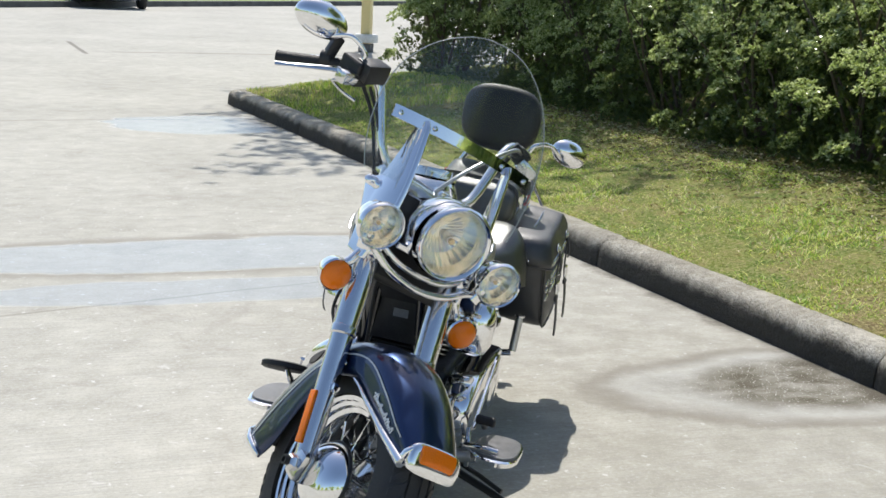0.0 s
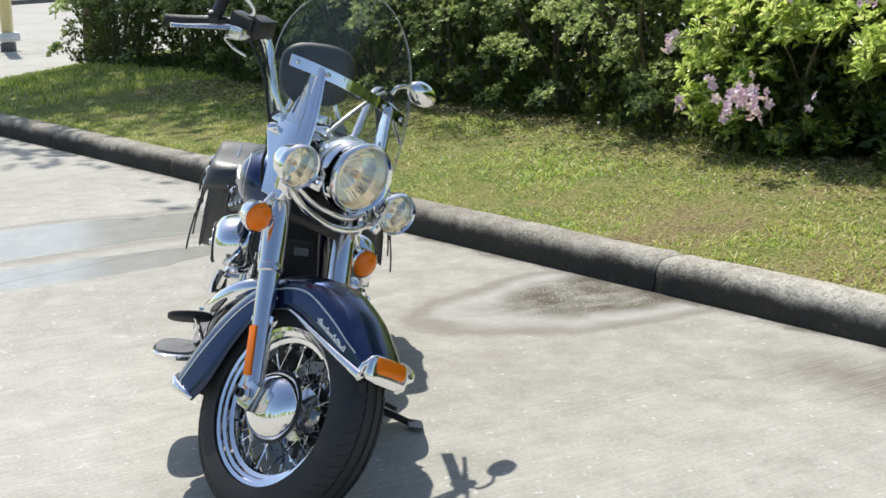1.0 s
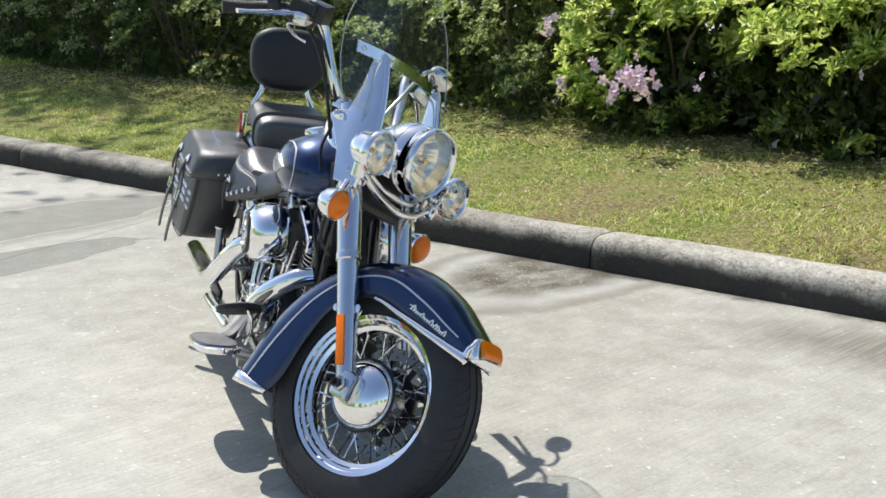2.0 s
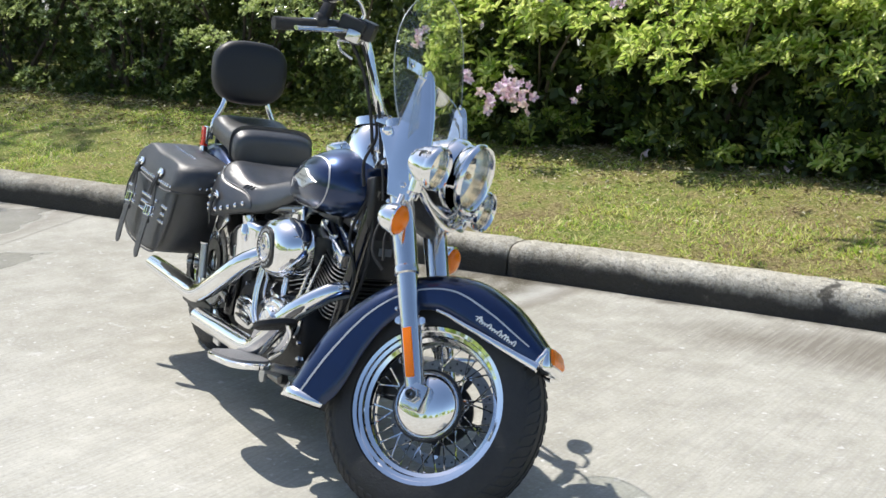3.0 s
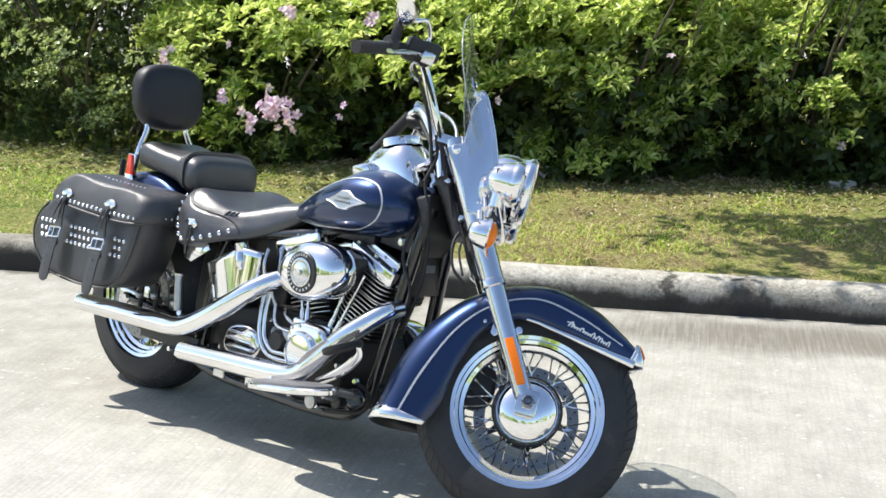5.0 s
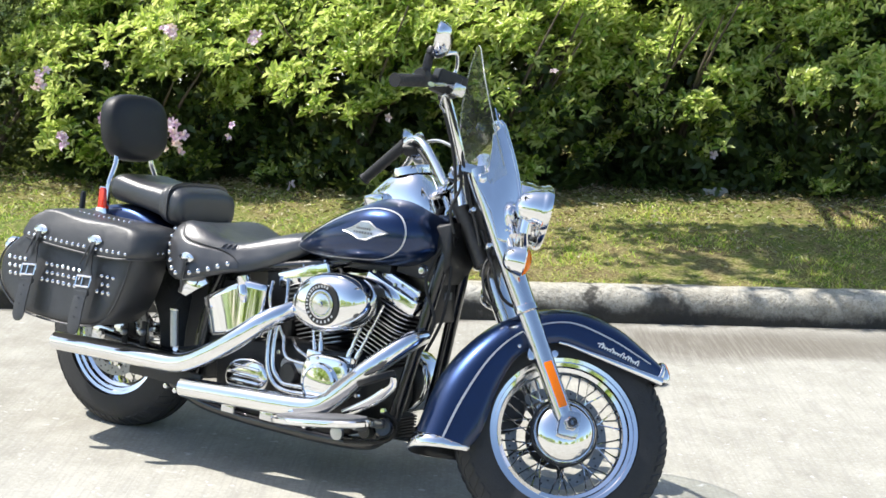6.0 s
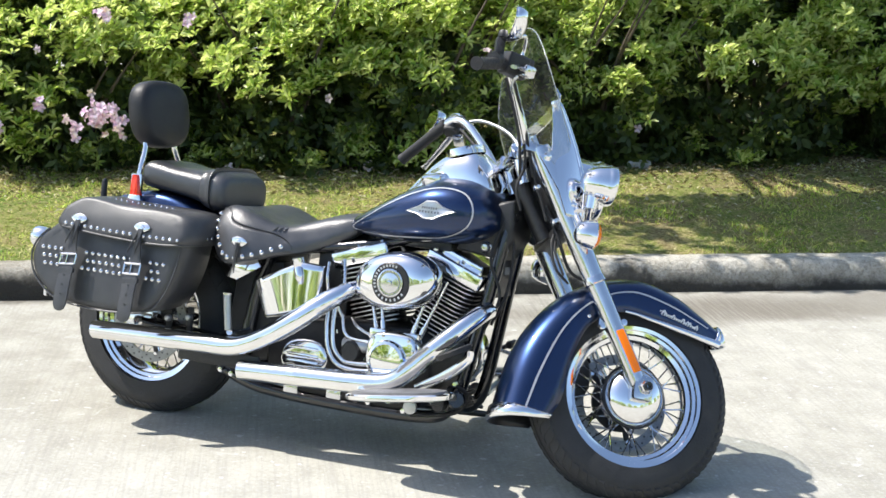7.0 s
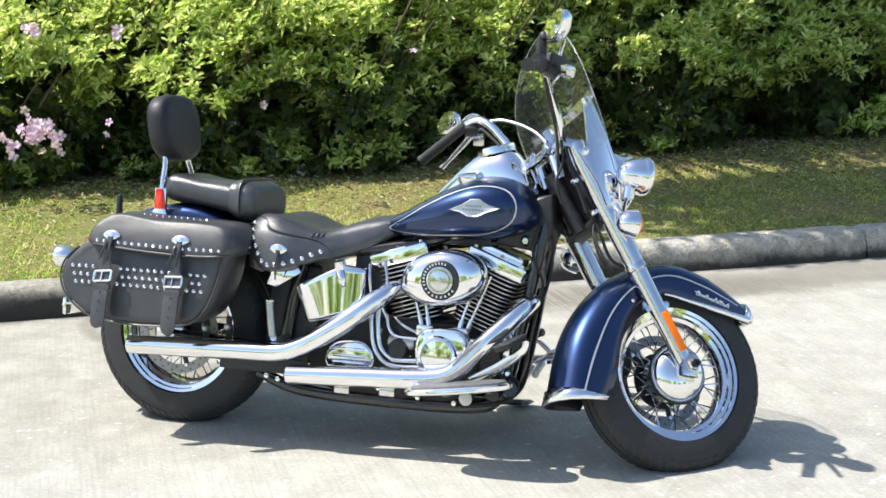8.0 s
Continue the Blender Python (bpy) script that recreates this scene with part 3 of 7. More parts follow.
def leaf_mesh(roots, ways, ups, length, width, droop=0.15, fold=0.25, plain=False):
    """Leaves with a folded midrib, six points and two quads each; plain ones are a bent lozenge."""
    side = np.cross(ways, ups)
    side /= np.linalg.norm(side, axis=1)[:, None] + 1e-9
    nrm = np.cross(side, ways)
    L, Wd = length[:, None], width[:, None]
    if plain:
        mid = roots + ways * L * 0.5 + nrm * Wd * fold
        v = np.stack([roots, mid - side * Wd * 0.5, roots + ways * L - nrm * L * droop, mid + side * Wd * 0.5], 1).reshape(-1, 3)
        return v, np.arange(len(roots))[:, None] * 4 + [0, 1, 2, 3]
    p0 = roots
    q1 = roots + ways * L * 0.38 + nrm * L * 0.05
    q2 = roots + ways * L * 0.74 + nrm * L * 0.02
    tip = roots + ways * L - nrm * L * droop
    v = np.stack([p0, q1 - side * Wd * 0.5 + nrm * Wd * fold, q2 - side * Wd * 0.40 + nrm * Wd * fold, tip, q2 + side * Wd * 0.40 + nrm * Wd * fold, q1 + side * Wd * 0.5 + nrm * Wd * fold], 1).reshape(-1, 3)
    base = np.arange(len(roots))[:, None] * 6
    return v, np.concatenate([base + [0, 1, 2, 3], base + [0, 3, 4, 5]], 0)


def rosettes(points, outs, g, leaves, length, width, open_angle=(0.5, 1.25), plain=False):
    """A whorl of leaves round each twig's end, facing the way out."""
    k = len(points)
    outs = outs + g.normal(0, 0.32, outs.shape)
    outs /= np.linalg.norm(outs, axis=1)[:, None]
    ref = np.where(np.abs(outs[:, 2:3]) < 0.9, [[0, 0, 1.0]], [[1.0, 0, 0]])
    a = np.cross(outs, ref)
    a /= np.linalg.norm(a, axis=1)[:, None]
    b = np.cross(outs, a)
    idx = np.repeat(np.arange(k), leaves)
    turn = np.tile(np.arange(leaves) * 2.4, k) + np.repeat(g.uniform(0, 6.28, k), leaves) + g.normal(0, 0.25, k * leaves)
    tip = g.uniform(*open_angle, k * leaves)
    radial = a[idx] * np.cos(turn)[:, None] + b[idx] * np.sin(turn)[:, None]
    ways = outs[idx] * np.cos(tip)[:, None] + radial * np.sin(tip)[:, None]
    size = np.repeat(g.uniform(0.75, 1.25, k), leaves) * g.uniform(0.7, 1.15, k * leaves)
    roots = points[idx] + ways * 0.006 + g.normal(0, 0.004, (k * leaves, 3))
    return leaf_mesh(roots, ways, outs[idx], length * size, width * size, plain=plain)


def lumpy(d, seed, amount=0.34):
    return 1 + amount * noise.noise(Vector(d) * 1.9 + Vector((seed, 0, 0))) + 0.5 * amount * noise.noise(Vector(d) * 4.3 + Vector((0, seed, 0)))


FLOWERS = [((-3.115, 2.198, 0.66), 20, 0.034), ((-3.25, 2.088, 0.586), 5, 0.032), ((-3.03, 2.27, 0.585), 3, 0.032), ((-2.86, 2.42, 0.62), 2, 0.031), ((-3.295, 2.402, 1.181), 6, 0.033), ((-2.978, 2.766, 1.124), 4, 0.031), ((-3.756, 1.889, 0.914), 4, 0.030), ((-3.62, 1.93, 0.60), 4, 0.030), ((-3.42, 2.06, 0.70), 3, 0.030)]
FLOWER_OUT = Vector((0.55, -0.75, 0.25)).normalized()


def hides_flower(p):
    """True where a twig would cover one of the flower heads."""
    for at, count, _ in FLOWERS:
        d = p - Vector(at)
        along = d.dot(FLOWER_OUT)
        if 0.0 < along < 0.6 and (d - FLOWER_OUT * along).length < (0.15 if count > 8 else 0.07):
            return True
    return False


def shrub(name, centre, radii, seed, count, leaf, kind_label, leaves=8, material=LEAF, inner=True, floor=0.3, open_angle=(0.5, 1.25), front_only=True, slope=0.5, clumps=105, clump=(0.10, 0.21), undercut=0.18):
    """A bush: twigs from the ground, a heart of leaves coloured dark for shade, and whorls of leaves in an uneven shell
    with gaps.
    """
    g = np.random.default_rng(seed)
    root = tagged(empty(name, Matrix.Translation((centre.x, centre.y, floor))), kind_label, "shrub")
    c = Vector((0, 0, centre.z - floor))
    R = Vector(radii)
    turn = Matrix.Rotation(math.atan2(0.6, 0.8), 3, "Z")
    pts, outs = [], []
    heads = []
    while len(heads) < clumps:
        d = Vector(g.normal(0, 1, 3)).normalized()
        if front_only and d.y > 0.45:
            continue
        low = max(0.0, min(1.0, (0.72 - (d.z * R.z + c.z)) / 0.42))
        if g.random() < 0.84 * low or (d.z < 0.25 and g.random() < 0.15):
            continue
        r = lumpy(d, seed) * g.uniform(0.72, 1.0) * (1 - undercut * low)
        size = g.uniform(*clump) * (1 - 0.25 * low)
        heads.append((Vector((d.x * R.x * r, d.y * R.y * r, d.z * R.z * r)), d, size))
    face = Vector((-0.1, -0.55, 0.83))
    while len(pts) < count:
        h, d, size = heads[int(g.integers(len(heads)))]
        e = Vector(g.normal(0, 1, 3)).normalized()
        if e.dot(face) + 0.5 * e.dot(d) < -0.15 + 0.5 * g.random():
            continue
        e = e * (1 - 0.6 * g.random() ** 1.5)
        p = turn @ (h + Vector((e.x * size * 1.15, e.y * size, e.z * size * 0.85))) + c
        if p.z < 0.04:
            continue
        p += Vector((-0.6, 0.8, 0)) * (slope * (p.z - 0.1))
        if hides_flower(p + root.matrix_basis.translation):
            continue
        pts.append(p)
        o = turn @ e
        outs.append((o * 0.7 + Vector((-0.42, -0.17, 0.75))).normalized())
    v, f = rosettes(np.array(pts), np.array(outs), g, leaves, leaf[0], leaf[1] * (1.12 if material is LEAF_DARK else 1), open_angle, material is LEAF_DARK)
    quads("leaves", v, f, material, root)
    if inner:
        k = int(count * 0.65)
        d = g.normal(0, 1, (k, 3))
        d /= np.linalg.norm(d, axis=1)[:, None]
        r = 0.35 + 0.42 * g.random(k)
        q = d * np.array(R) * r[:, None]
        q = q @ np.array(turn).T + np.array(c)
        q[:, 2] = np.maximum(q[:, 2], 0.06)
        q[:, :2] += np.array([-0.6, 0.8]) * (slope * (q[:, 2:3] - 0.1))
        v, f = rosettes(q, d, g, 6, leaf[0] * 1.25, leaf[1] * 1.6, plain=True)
        quads("inner_leaves", v, f, LEAF_SHADED, root)
    stems = []
    for _ in range(9):
        a = g.uniform(0, 6.28)
        foot = Vector((0.16 * math.cos(a), 0.16 * math.sin(a), -0.03))
        top = turn @ Vector((math.cos(a) * R.x * 0.7, math.sin(a) * R.y * 0.75, 0)) + Vector((0, 0, c.z + R.z * g.uniform(0.1, 0.5)))
        mid = foot.lerp(top, 0.5) + Vector((g.normal(0, 0.06), g.normal(0, 0.06), 0.08))
        stems.append(tube([foot, mid, top], [0.016, 0.010, 0.004], 6, 4))
    part("twig_frame", join(*stems), BARK, root)
    return root


HEDGE = []
_g = np.random.default_rng(21)
for i in range(10):
    s = -1.45 + 1.05 * i + _g.normal(0, 0.08)
    n = (4.46, 4.52, 4.58, 4.7, 4.78, 4.82)[min(i, 5)] + _g.normal(0, 0.06)
    h = 1.36 + _g.normal(0, 0.06)
    lab = "flowering azalea shrub with bright green whorled leaves at the lawn's edge" if i < 3 else "dense green azalea shrub with yellow-green young leaves in the hedge"
    HEDGE.append(tagged(shrub("azalea_shrub", place(s, n, 0.78), (0.95, 1.02, h), 40 + i, 4000, (0.057, 0.0185), lab, 7, undercut=0.30 if i < 4 else 0.22, open_angle=(0.7, 1.35), clumps=210, clump=(0.09, 0.19)), group="azalea hedge"))
for i in range(7):
    s = -2.65 - 1.25 * i + _g.normal(0, 0.1)
    n = 4.75 + 0.05 * i + _g.normal(0, 0.10)
    h = 1.55 + 0.05 * i
    tagged(shrub("evergreen_shrub", place(s, n, 0.95), (1.05, 1.05, h), 70 + i, 3100, (0.031, 0.0145), "dark small-leaved evergreen shrub clipped into a tall hedge", 9, LEAF_DARK, clumps=150, clump=(0.10, 0.18)), group="evergreen hedge")


for i in range(15):
    s = -13.0 + 1.55 * i
    tagged(shrub("evergreen_shrub", place(s, 6.9 + 0.2 * (i % 2), 1.2), (1.3, 1.1, 1.9), 90 + i, 2300 if i < 6 else 700, (0.048, 0.022) if i < 6 else (0.075, 0.034), "tall dark evergreen shrub behind the clipped hedge", 7, LEAF_DARK), group="evergreen hedge")
for s, n in ((-11.2, 4.75), (-12.6, 5.3), (-4.6, 6.1), (-3.1, 6.05), (-6.2, 6.1)):
    tagged(shrub("evergreen_shrub", place(s, n, 1.3), (1.1, 1.05, 1.9), 110 + int(n * 10), 2800, (0.038, 0.017), "dark spreading evergreen shrub at the end of the lawn", 8, LEAF_DARK), group="evergreen hedge")


def bloom(parent, world_at, size, seed, pale=False):
    """One azalea flower: five spread petals round a short throat."""
    g = np.random.default_rng(seed)
    out = (Vector((0.55, -0.75, 0.35)) + Vector(g.normal(0, 0.55, 3))).normalized()
    m = aim(Vector(world_at) - parent.matrix_basis.translation, out)
    bms = []
    for k in range(5):
        bm = bmesh.new()
        rows = []
        for t, w, zz in ((0.05, 0.10, 0.0), (0.35, 0.27, 0.30), (0.7, 0.38, 0.46), (0.95, 0.24, 0.40), (1.08, 0.05, 0.28)):
            rows.append([bm.verts.new((t * size, u * w * size, (zz + 0.10 * abs(u) + g.normal(0, 0.05)) * size)) for u in (-1, -0.4, 0.4, 1)])
        for a, b in zip(rows, rows[1:]):
            for i in range(3):
                bm.faces.new((a[i], a[i + 1], b[i + 1], b[i]))
        bm.transform(m @ Matrix.Rotation(k * 2 * math.pi / 5 + g.normal(0, 0.1), 4, "Z"))
        bms.append(bm)
    return part("flower", join(*bms), PETAL_PALE if pale else PETAL, parent, "faded pale pink blossom" if pale else "pink five-petalled azalea blossom", 180)


def nearest(p):
    return min(HEDGE, key=lambda o: (o.matrix_basis.translation.xy - Vector(p).xy).length)


_g = np.random.default_rng(5)
for at, count, size in FLOWERS:
    for _ in range(int(count * 1.4)):
        p = Vector(at) + Vector(_g.normal(0, 0.050 if count > 8 else 0.028, 3)) + FLOWER_OUT * 0.05
        bloom(nearest(p), p, size * _g.uniform(0.70, 1.0), int(_g.integers(1e6)))
for at in ((-3.20, 2.20, 0.78), (-2.2, 3.0, 0.75), (-0.947, 4.397, 0.54), (-1.6, 3.7, 1.0), (-3.55, 2.15, 1.0)):
    bloom(nearest(at), at, 0.026, int(_g.integers(1e6)), True)


def fallen(n_count, seed, n0=2.4, n1=4.35, power=0.42):
    g = np.random.default_rng(seed)
    s, n = g.uniform(-8, 8, n_count), n0 + (n1 - n0) * g.random(n_count) ** power
    z = np.array([lawn_z(v) for v in n]) + g.uniform(0.006, 0.022, n_count)
    roots = np.stack([0.8 * s - 0.6 * n, 0.6 * s + 0.8 * n, z], 1)
    a = g.uniform(0, 6.28, n_count)
    ways = np.stack([np.cos(a), np.sin(a), g.normal(0, 0.25, n_count)], 1)
    ups = np.stack([g.normal(0, 0.3, n_count), g.normal(0, 0.3, n_count), np.ones(n_count)], 1)
    return leaf_mesh(roots, ways, ups, g.uniform(0.015, 0.042, n_count), g.uniform(0.003, 0.013, n_count))


v, f = fallen(9000, 8)
tagged(quads("leaf_litter", v, f, LITTER), "dry brown fallen leaves scattered in the grass", "leaf litter", kind="stuff")
v, f = fallen(12000, 18, 3.25, 4.5, 0.5)
tagged(quads("leaf_mulch", v, f, MULCH), "dark brown leaf mulch along the foot of the hedge", "leaf litter", kind="stuff")
for i, at in enumerate(((-2.755, 2.814), (-2.153, 3.331))):
    z = lawn_z(-0.6 * at[0] + 0.8 * at[1])
    b = bloom(tagged(empty("fallen_blossom", Matrix.Translation((*at, z))), "pale fallen blossom lying on the grass under the hedge", "blossom", "fallen blossoms"), (*at, z + 0.03), 0.036, 60 + i, True)


def tree(name, foot, height, crown, seed, count, label, leaf=(0.075, 0.035), reach=(0, 0), flat=None):
    """A tapered trunk, limbs, and a crown of leaf clumps with gaps; flat trims the crown across the hedge to place its
    shadow.
    """
    g = np.random.default_rng(seed)
    root = tagged(empty(name, Matrix.Translation(foot)), label, "tree")
    shift = Vector((reach[0], reach[1], 0))
    top = Vector((g.normal(0, 0.2), g.normal(0, 0.2), height * 0.75)) + shift
    bits = [tube([(0, 0, -0.1), (0.05, 0.02, height * 0.35), top], [0.16, 0.12, 0.05], 10, 6)]
    tips = []
    for k in range(9):
        a = k * 2.4 + g.normal(0, 0.3)
        z0 = height * g.uniform(0.38, 0.66)
        r = crown[0] * g.uniform(0.6, 1.0)
        end = Vector((r * math.cos(a), r * math.sin(a), z0 + height * g.uniform(0.10, 0.34))) + shift
        mid = Vector((0.45 * r * math.cos(a), 0.45 * r * math.sin(a), z0 + 0.35 * (end.z - z0) + 0.15)) + shift * 0.55
        bits.append(tube([shift * (z0 / height) * 0.5 + Vector((0, 0, z0 - 0.15)), mid, end], [0.06, 0.035, 0.012], 7, 5))
        tips += [end, mid.lerp(end, 0.55), mid]
    part("trunk", join(*bits), BARK, root)
    tips += [top, top + Vector((0, 0, 0.4))]
    cl = [t + Vector(g.normal(0, 0.45, 3)) * Vector((1, 1, 0.6)).length / 1.5 for t in tips for _ in range(3)]
    pts = np.array([cl[int(g.integers(len(cl)))] for _ in range(count)]) + g.normal(0, 1, (count, 3)) * np.array([0.30, 0.30, 0.22])
    if flat:
        pts = pts[np.abs(-0.6 * pts[:, 0] + 0.8 * pts[:, 1] - flat[0] - flat[1] * pts[:, 2]) < flat[2]]
    outs = g.normal(0, 0.6, (len(pts), 3)) + np.array([0, 0, 0.8])
    v, f = rosettes(pts, outs / np.linalg.norm(outs, axis=1)[:, None], g, 6, *leaf, (0.7, 1.5), True)
    quads("crown", v, f, LEAF_DARK, root)
    return root


tree("oak_tree", place(-13.4, 5.4, 0.3), 9.0, (2.6, 2.6), 3, 3400, "tall broad dark-leaved tree shading the end of the island", (0.09, 0.045))
tree("oak_tree", place(-10.6, 5.9, 0.3), 7.4, (1.9, 1.9), 4, 2000, "tall dark-leaved tree leaning over the lawn from behind the hedge", (0.09, 0.045), (0.6 * 1.2, -0.8 * 1.2))
tree("oak_tree", place(-8.8, 7.2, 0.3), 6.6, (1.6, 1.6), 9, 1500, "dark-leaved tree rising above the evergreen hedge", (0.09, 0.045))
# two unseen trees, added so their crowns shade the lawn and the hedge
tree("oak_tree", place(0.95, 5.6, 0.3), 4.8, (0.75, 0.75), 6, 5200, "slender unseen tree added to shade the lawn beside the azaleas", (0.09, 0.045), (0.6 * 2.2, -0.8 * 2.2), (-2.83, 0.213, 0.60))
tree("oak_tree", place(2.6, 5.7, 0.3), 4.8, (0.6, 0.6), 12, 2600, "slender unseen tree added to shade the azalea hedge", (0.09, 0.045), (0.6 * 1.3, -0.8 * 1.3))

stone = loft([[place(1.90 + 0.075 * k * math.cos(a) + 0.012 * math.sin(3 * a), 4.10 + 0.035 * k * math.sin(a), z) for a in np.linspace(0, 2 * math.pi, 14, endpoint=False)] for z, k in ((0.30, 0.9), (0.325, 1.0), (0.345, 0.9), (0.352, 0.5))])
tagged(part("flat_stone", stone, simple("pale stone", (0.42, 0.41, 0.39), 0.9, 0, 0.2, 25, 0.4), None, "flat pale grey stone in the grass at the hedge's foot", 40), category="stone")

# far side of the car park
FAR_A, FAR_B = Vector((-28.0, -18.7, 0)), Vector((-41.0, -16.0, 0))
_d = (FAR_B - FAR_A).normalized()
_out = Vector((_d.y, -_d.x, 0))
if _out.x > 0:
    _out = -_out
FAR_GRASS = simple("far turf", (0.16, 0.23, 0.05), 0.9, 0, 0.25, 0.25, 0.0, 0, 2.0)
bm = bmesh.new()
p0, p1 = FAR_A - _d * 120, FAR_A + _d * 60
rows = []
for i in range(31):
    a = p0.lerp(p1, i / 30)
    rows.append([bm.verts.new(a + _out * o + Vector((0, 0, h))) for o, h in ((0, 0.0), (0.01, 0.15), (0.2, 0.15), (12, 0.35), (60, 1.6), (220, 4.0))])
for a, b in zip(rows, rows[1:]):
    for i in range(5):
        bm.faces.new((a[i], b[i], b[i + 1], a[i + 1]))
tagged(part("far_lawn", bm, FAR_GRASS, None, "bright green field beyond the far edge of the car park", 60), category="field", kind="structure")
# the far kerb's shaded side is put into its dark colour
bm = loft([[p + _out * -o + Vector((0, 0, h)) for o, h in ((0.16, -0.02), (0.14, 0.15), (0.0, 0.16), (-0.05, 0.02))] for p in (p0, p1)])
tagged(part("far_kerb", bm, simple("dark kerb", (0.10, 0.10, 0.095), 0.9, 0, 0.3, 3.0), None, "far kerb coloured dark for its shaded side", 30), category="kerb", kind="structure")


def far_trees(name, start, end, count, seed, label, height=(5, 9)):
    """A row of distant trees, each a trunk and clumps."""
    g = np.random.default_rng(seed)
    allv, allf, trunks, off = [], [], [], 0
    for i in range(count):
        p = Vector(start).lerp(Vector(end), (i + g.uniform(0, 0.8)) / count) + Vector((g.normal(0, 2), g.normal(0, 2), 0))
        h = g.uniform(*height)
        trunks.append(tube([p, p + Vector((0, 0, h * 0.6))], 0.16, 6, 1))
        cl = np.array([p + Vector((g.normal(0, h * 0.20), g.normal(0, h * 0.20), h * g.uniform(0.25, 1.0))) for _ in range(16)])
        pts = cl[g.integers(16, size=420)] + g.normal(0, 0.085 * h, (420, 3))
        o = g.normal(0, 1, (420, 3)) + [0, 0, 0.5]
        v, f = rosettes(pts, o / np.linalg.norm(o, axis=1)[:, None], g, 3, 0.55, 0.32, (0.7, 1.5), True)
        allv.append(v), allf.append(f + off)
        off += len(v)
    ob = quads(name, np.concatenate(allv), np.concatenate(allf), LEAF)
    tagged(ob, label, "trees", kind="stuff")
    part("trunks", join(*trunks), BARK, ob)
    return ob


far_trees("distant_woods", (34, -38, 0), (-30, -46, 0), 16, 31, "row of green trees across the wide car park")
far_trees("distant_woods", (40, -34, 0), (46, 40, 0), 14, 32, "row of green trees beyond the open end of the car park")

# ---- far things ----


def post_column(at):
    root = tagged(empty("canopy_post", Matrix.Translation(at)), "cream and yellow painted post with a white collar", "post")
    part("column", box(0.16, 0.16, 3.2, 0.012, (0, 0, 1.74)), simple("yellow cream paint", (0.74, 0.62, 0.30), 0.5, 0, 0.06, 4), root)
    part("base_plinth", box(0.21, 0.21, 0.14, 0.015, (0, 0, 0.07)), simple("grey plinth", (0.16, 0.16, 0.16), 0.8), root)
    part("collar", lathe([(0.10, 0.16), (0.19, 0.16), (0.20, 0.18), (0.20, 0.27), (0.18, 0.30), (0.10, 0.30)], 24), simple("white cast ring", (0.72, 0.72, 0.70), 0.7), root)
    return root


post_column((-19.7, -6.5, 0))


def far_car(m):
    """A silver people carrier, seen from its nose."""
    root = tagged(empty("minivan", m), "silver people carrier parked across the car park", "car")
    silver = simple("silver car paint", (0.42, 0.45, 0.52), 0.25, 0.7, 0.05, 3, 0, 0.8)
    dark = simple("dark car trim", (0.02, 0.02, 0.022), 0.5)
    glass = simple("car glass", (0.02, 0.025, 0.03), 0.06, 0, 0.1, 2)
    secs = [(0.0, 0.62, 0.28, 0.70), (0.10, 0.84, 0.22, 0.92), (0.7, 0.94, 0.20, 1.05), (1.3, 0.97, 0.20, 1.12), (2.1, 0.93, 0.20, 1.68), (3.4, 0.93, 0.20, 1.74), (4.6, 0.92, 0.22, 1.66), (4.85, 0.84, 0.30, 1.10)]
    rings = []
    for x, w, z0, z1 in secs:
        ring = []
        for i in range(20):
            a = 2 * math.pi * i / 20
            ca, sa = math.cos(a), math.sin(a)
            ring.append((-x, w * math.copysign(abs(ca) ** 0.45, ca), (z0 + z1) / 2 + (z1 - z0) / 2 * math.copysign(abs(sa) ** 0.5, sa)))
        rings.append(ring)
    part("body", loft(rings), silver, root)
    part("grille", box(0.04, 0.72, 0.13, 0.02, (-0.06, 0, 0.72)), dark, root)
    part("bumper_intake", box(0.05, 0.62, 0.10, 0.02, (-0.02, 0, 0.42)), dark, root)
    for y in (-0.68, 0.68):
        part("fog_recess", box(0.06, 0.24, 0.09, 0.02, (-0.07, y * 0.9, 0.42)), dark, root)
        part("headlamp", box(0.10, 0.34, 0.15, 0.03, (-0.13, y, 0.76)), LENS, root)
    part("windscreen", loft([[(-1.30, -0.80, 1.13), (-1.30, 0.80, 1.13), (-2.05, 0.74, 1.64), (-2.05, -0.74, 1.64)], [(-1.27, -0.80, 1.15), (-1.27, 0.80, 1.15), (-2.02, 0.74, 1.66), (-2.02, -0.74, 1.66)]]), glass, root, "", 20)
    wheel = [(0.0, -0.10), (0.20, -0.10), (0.31, -0.10), (0.33, -0.07), (0.33, 0.07), (0.31, 0.10), (0.2, 0.10), (0.0, 0.06)]
    for x in (-0.95, -3.85):
        for y in (-0.86, 0.86):
            t = part("tyre", lathe(wheel, 24, aim((x, y, 0.33), (0, 1 if y > 0 else -1, 0))), RUBBER, root)
            part("rim", lathe([(0.0, 0.0), (0.19, 0.0), (0.21, 0.03), (0.0, 0.05)], 20, aim((x, y * 1.115, 0.33), (0, 1 if y > 0 else -1, 0))), ALLOY, t)
    return root


_way = Vector((35.0, 18.6, 0)).normalized()
far_car(Matrix.Translation((-30.6, -16.9, 0)) @ Matrix.Rotation(math.atan2(_way.y, _way.x) + 0.16, 4, "Z"))

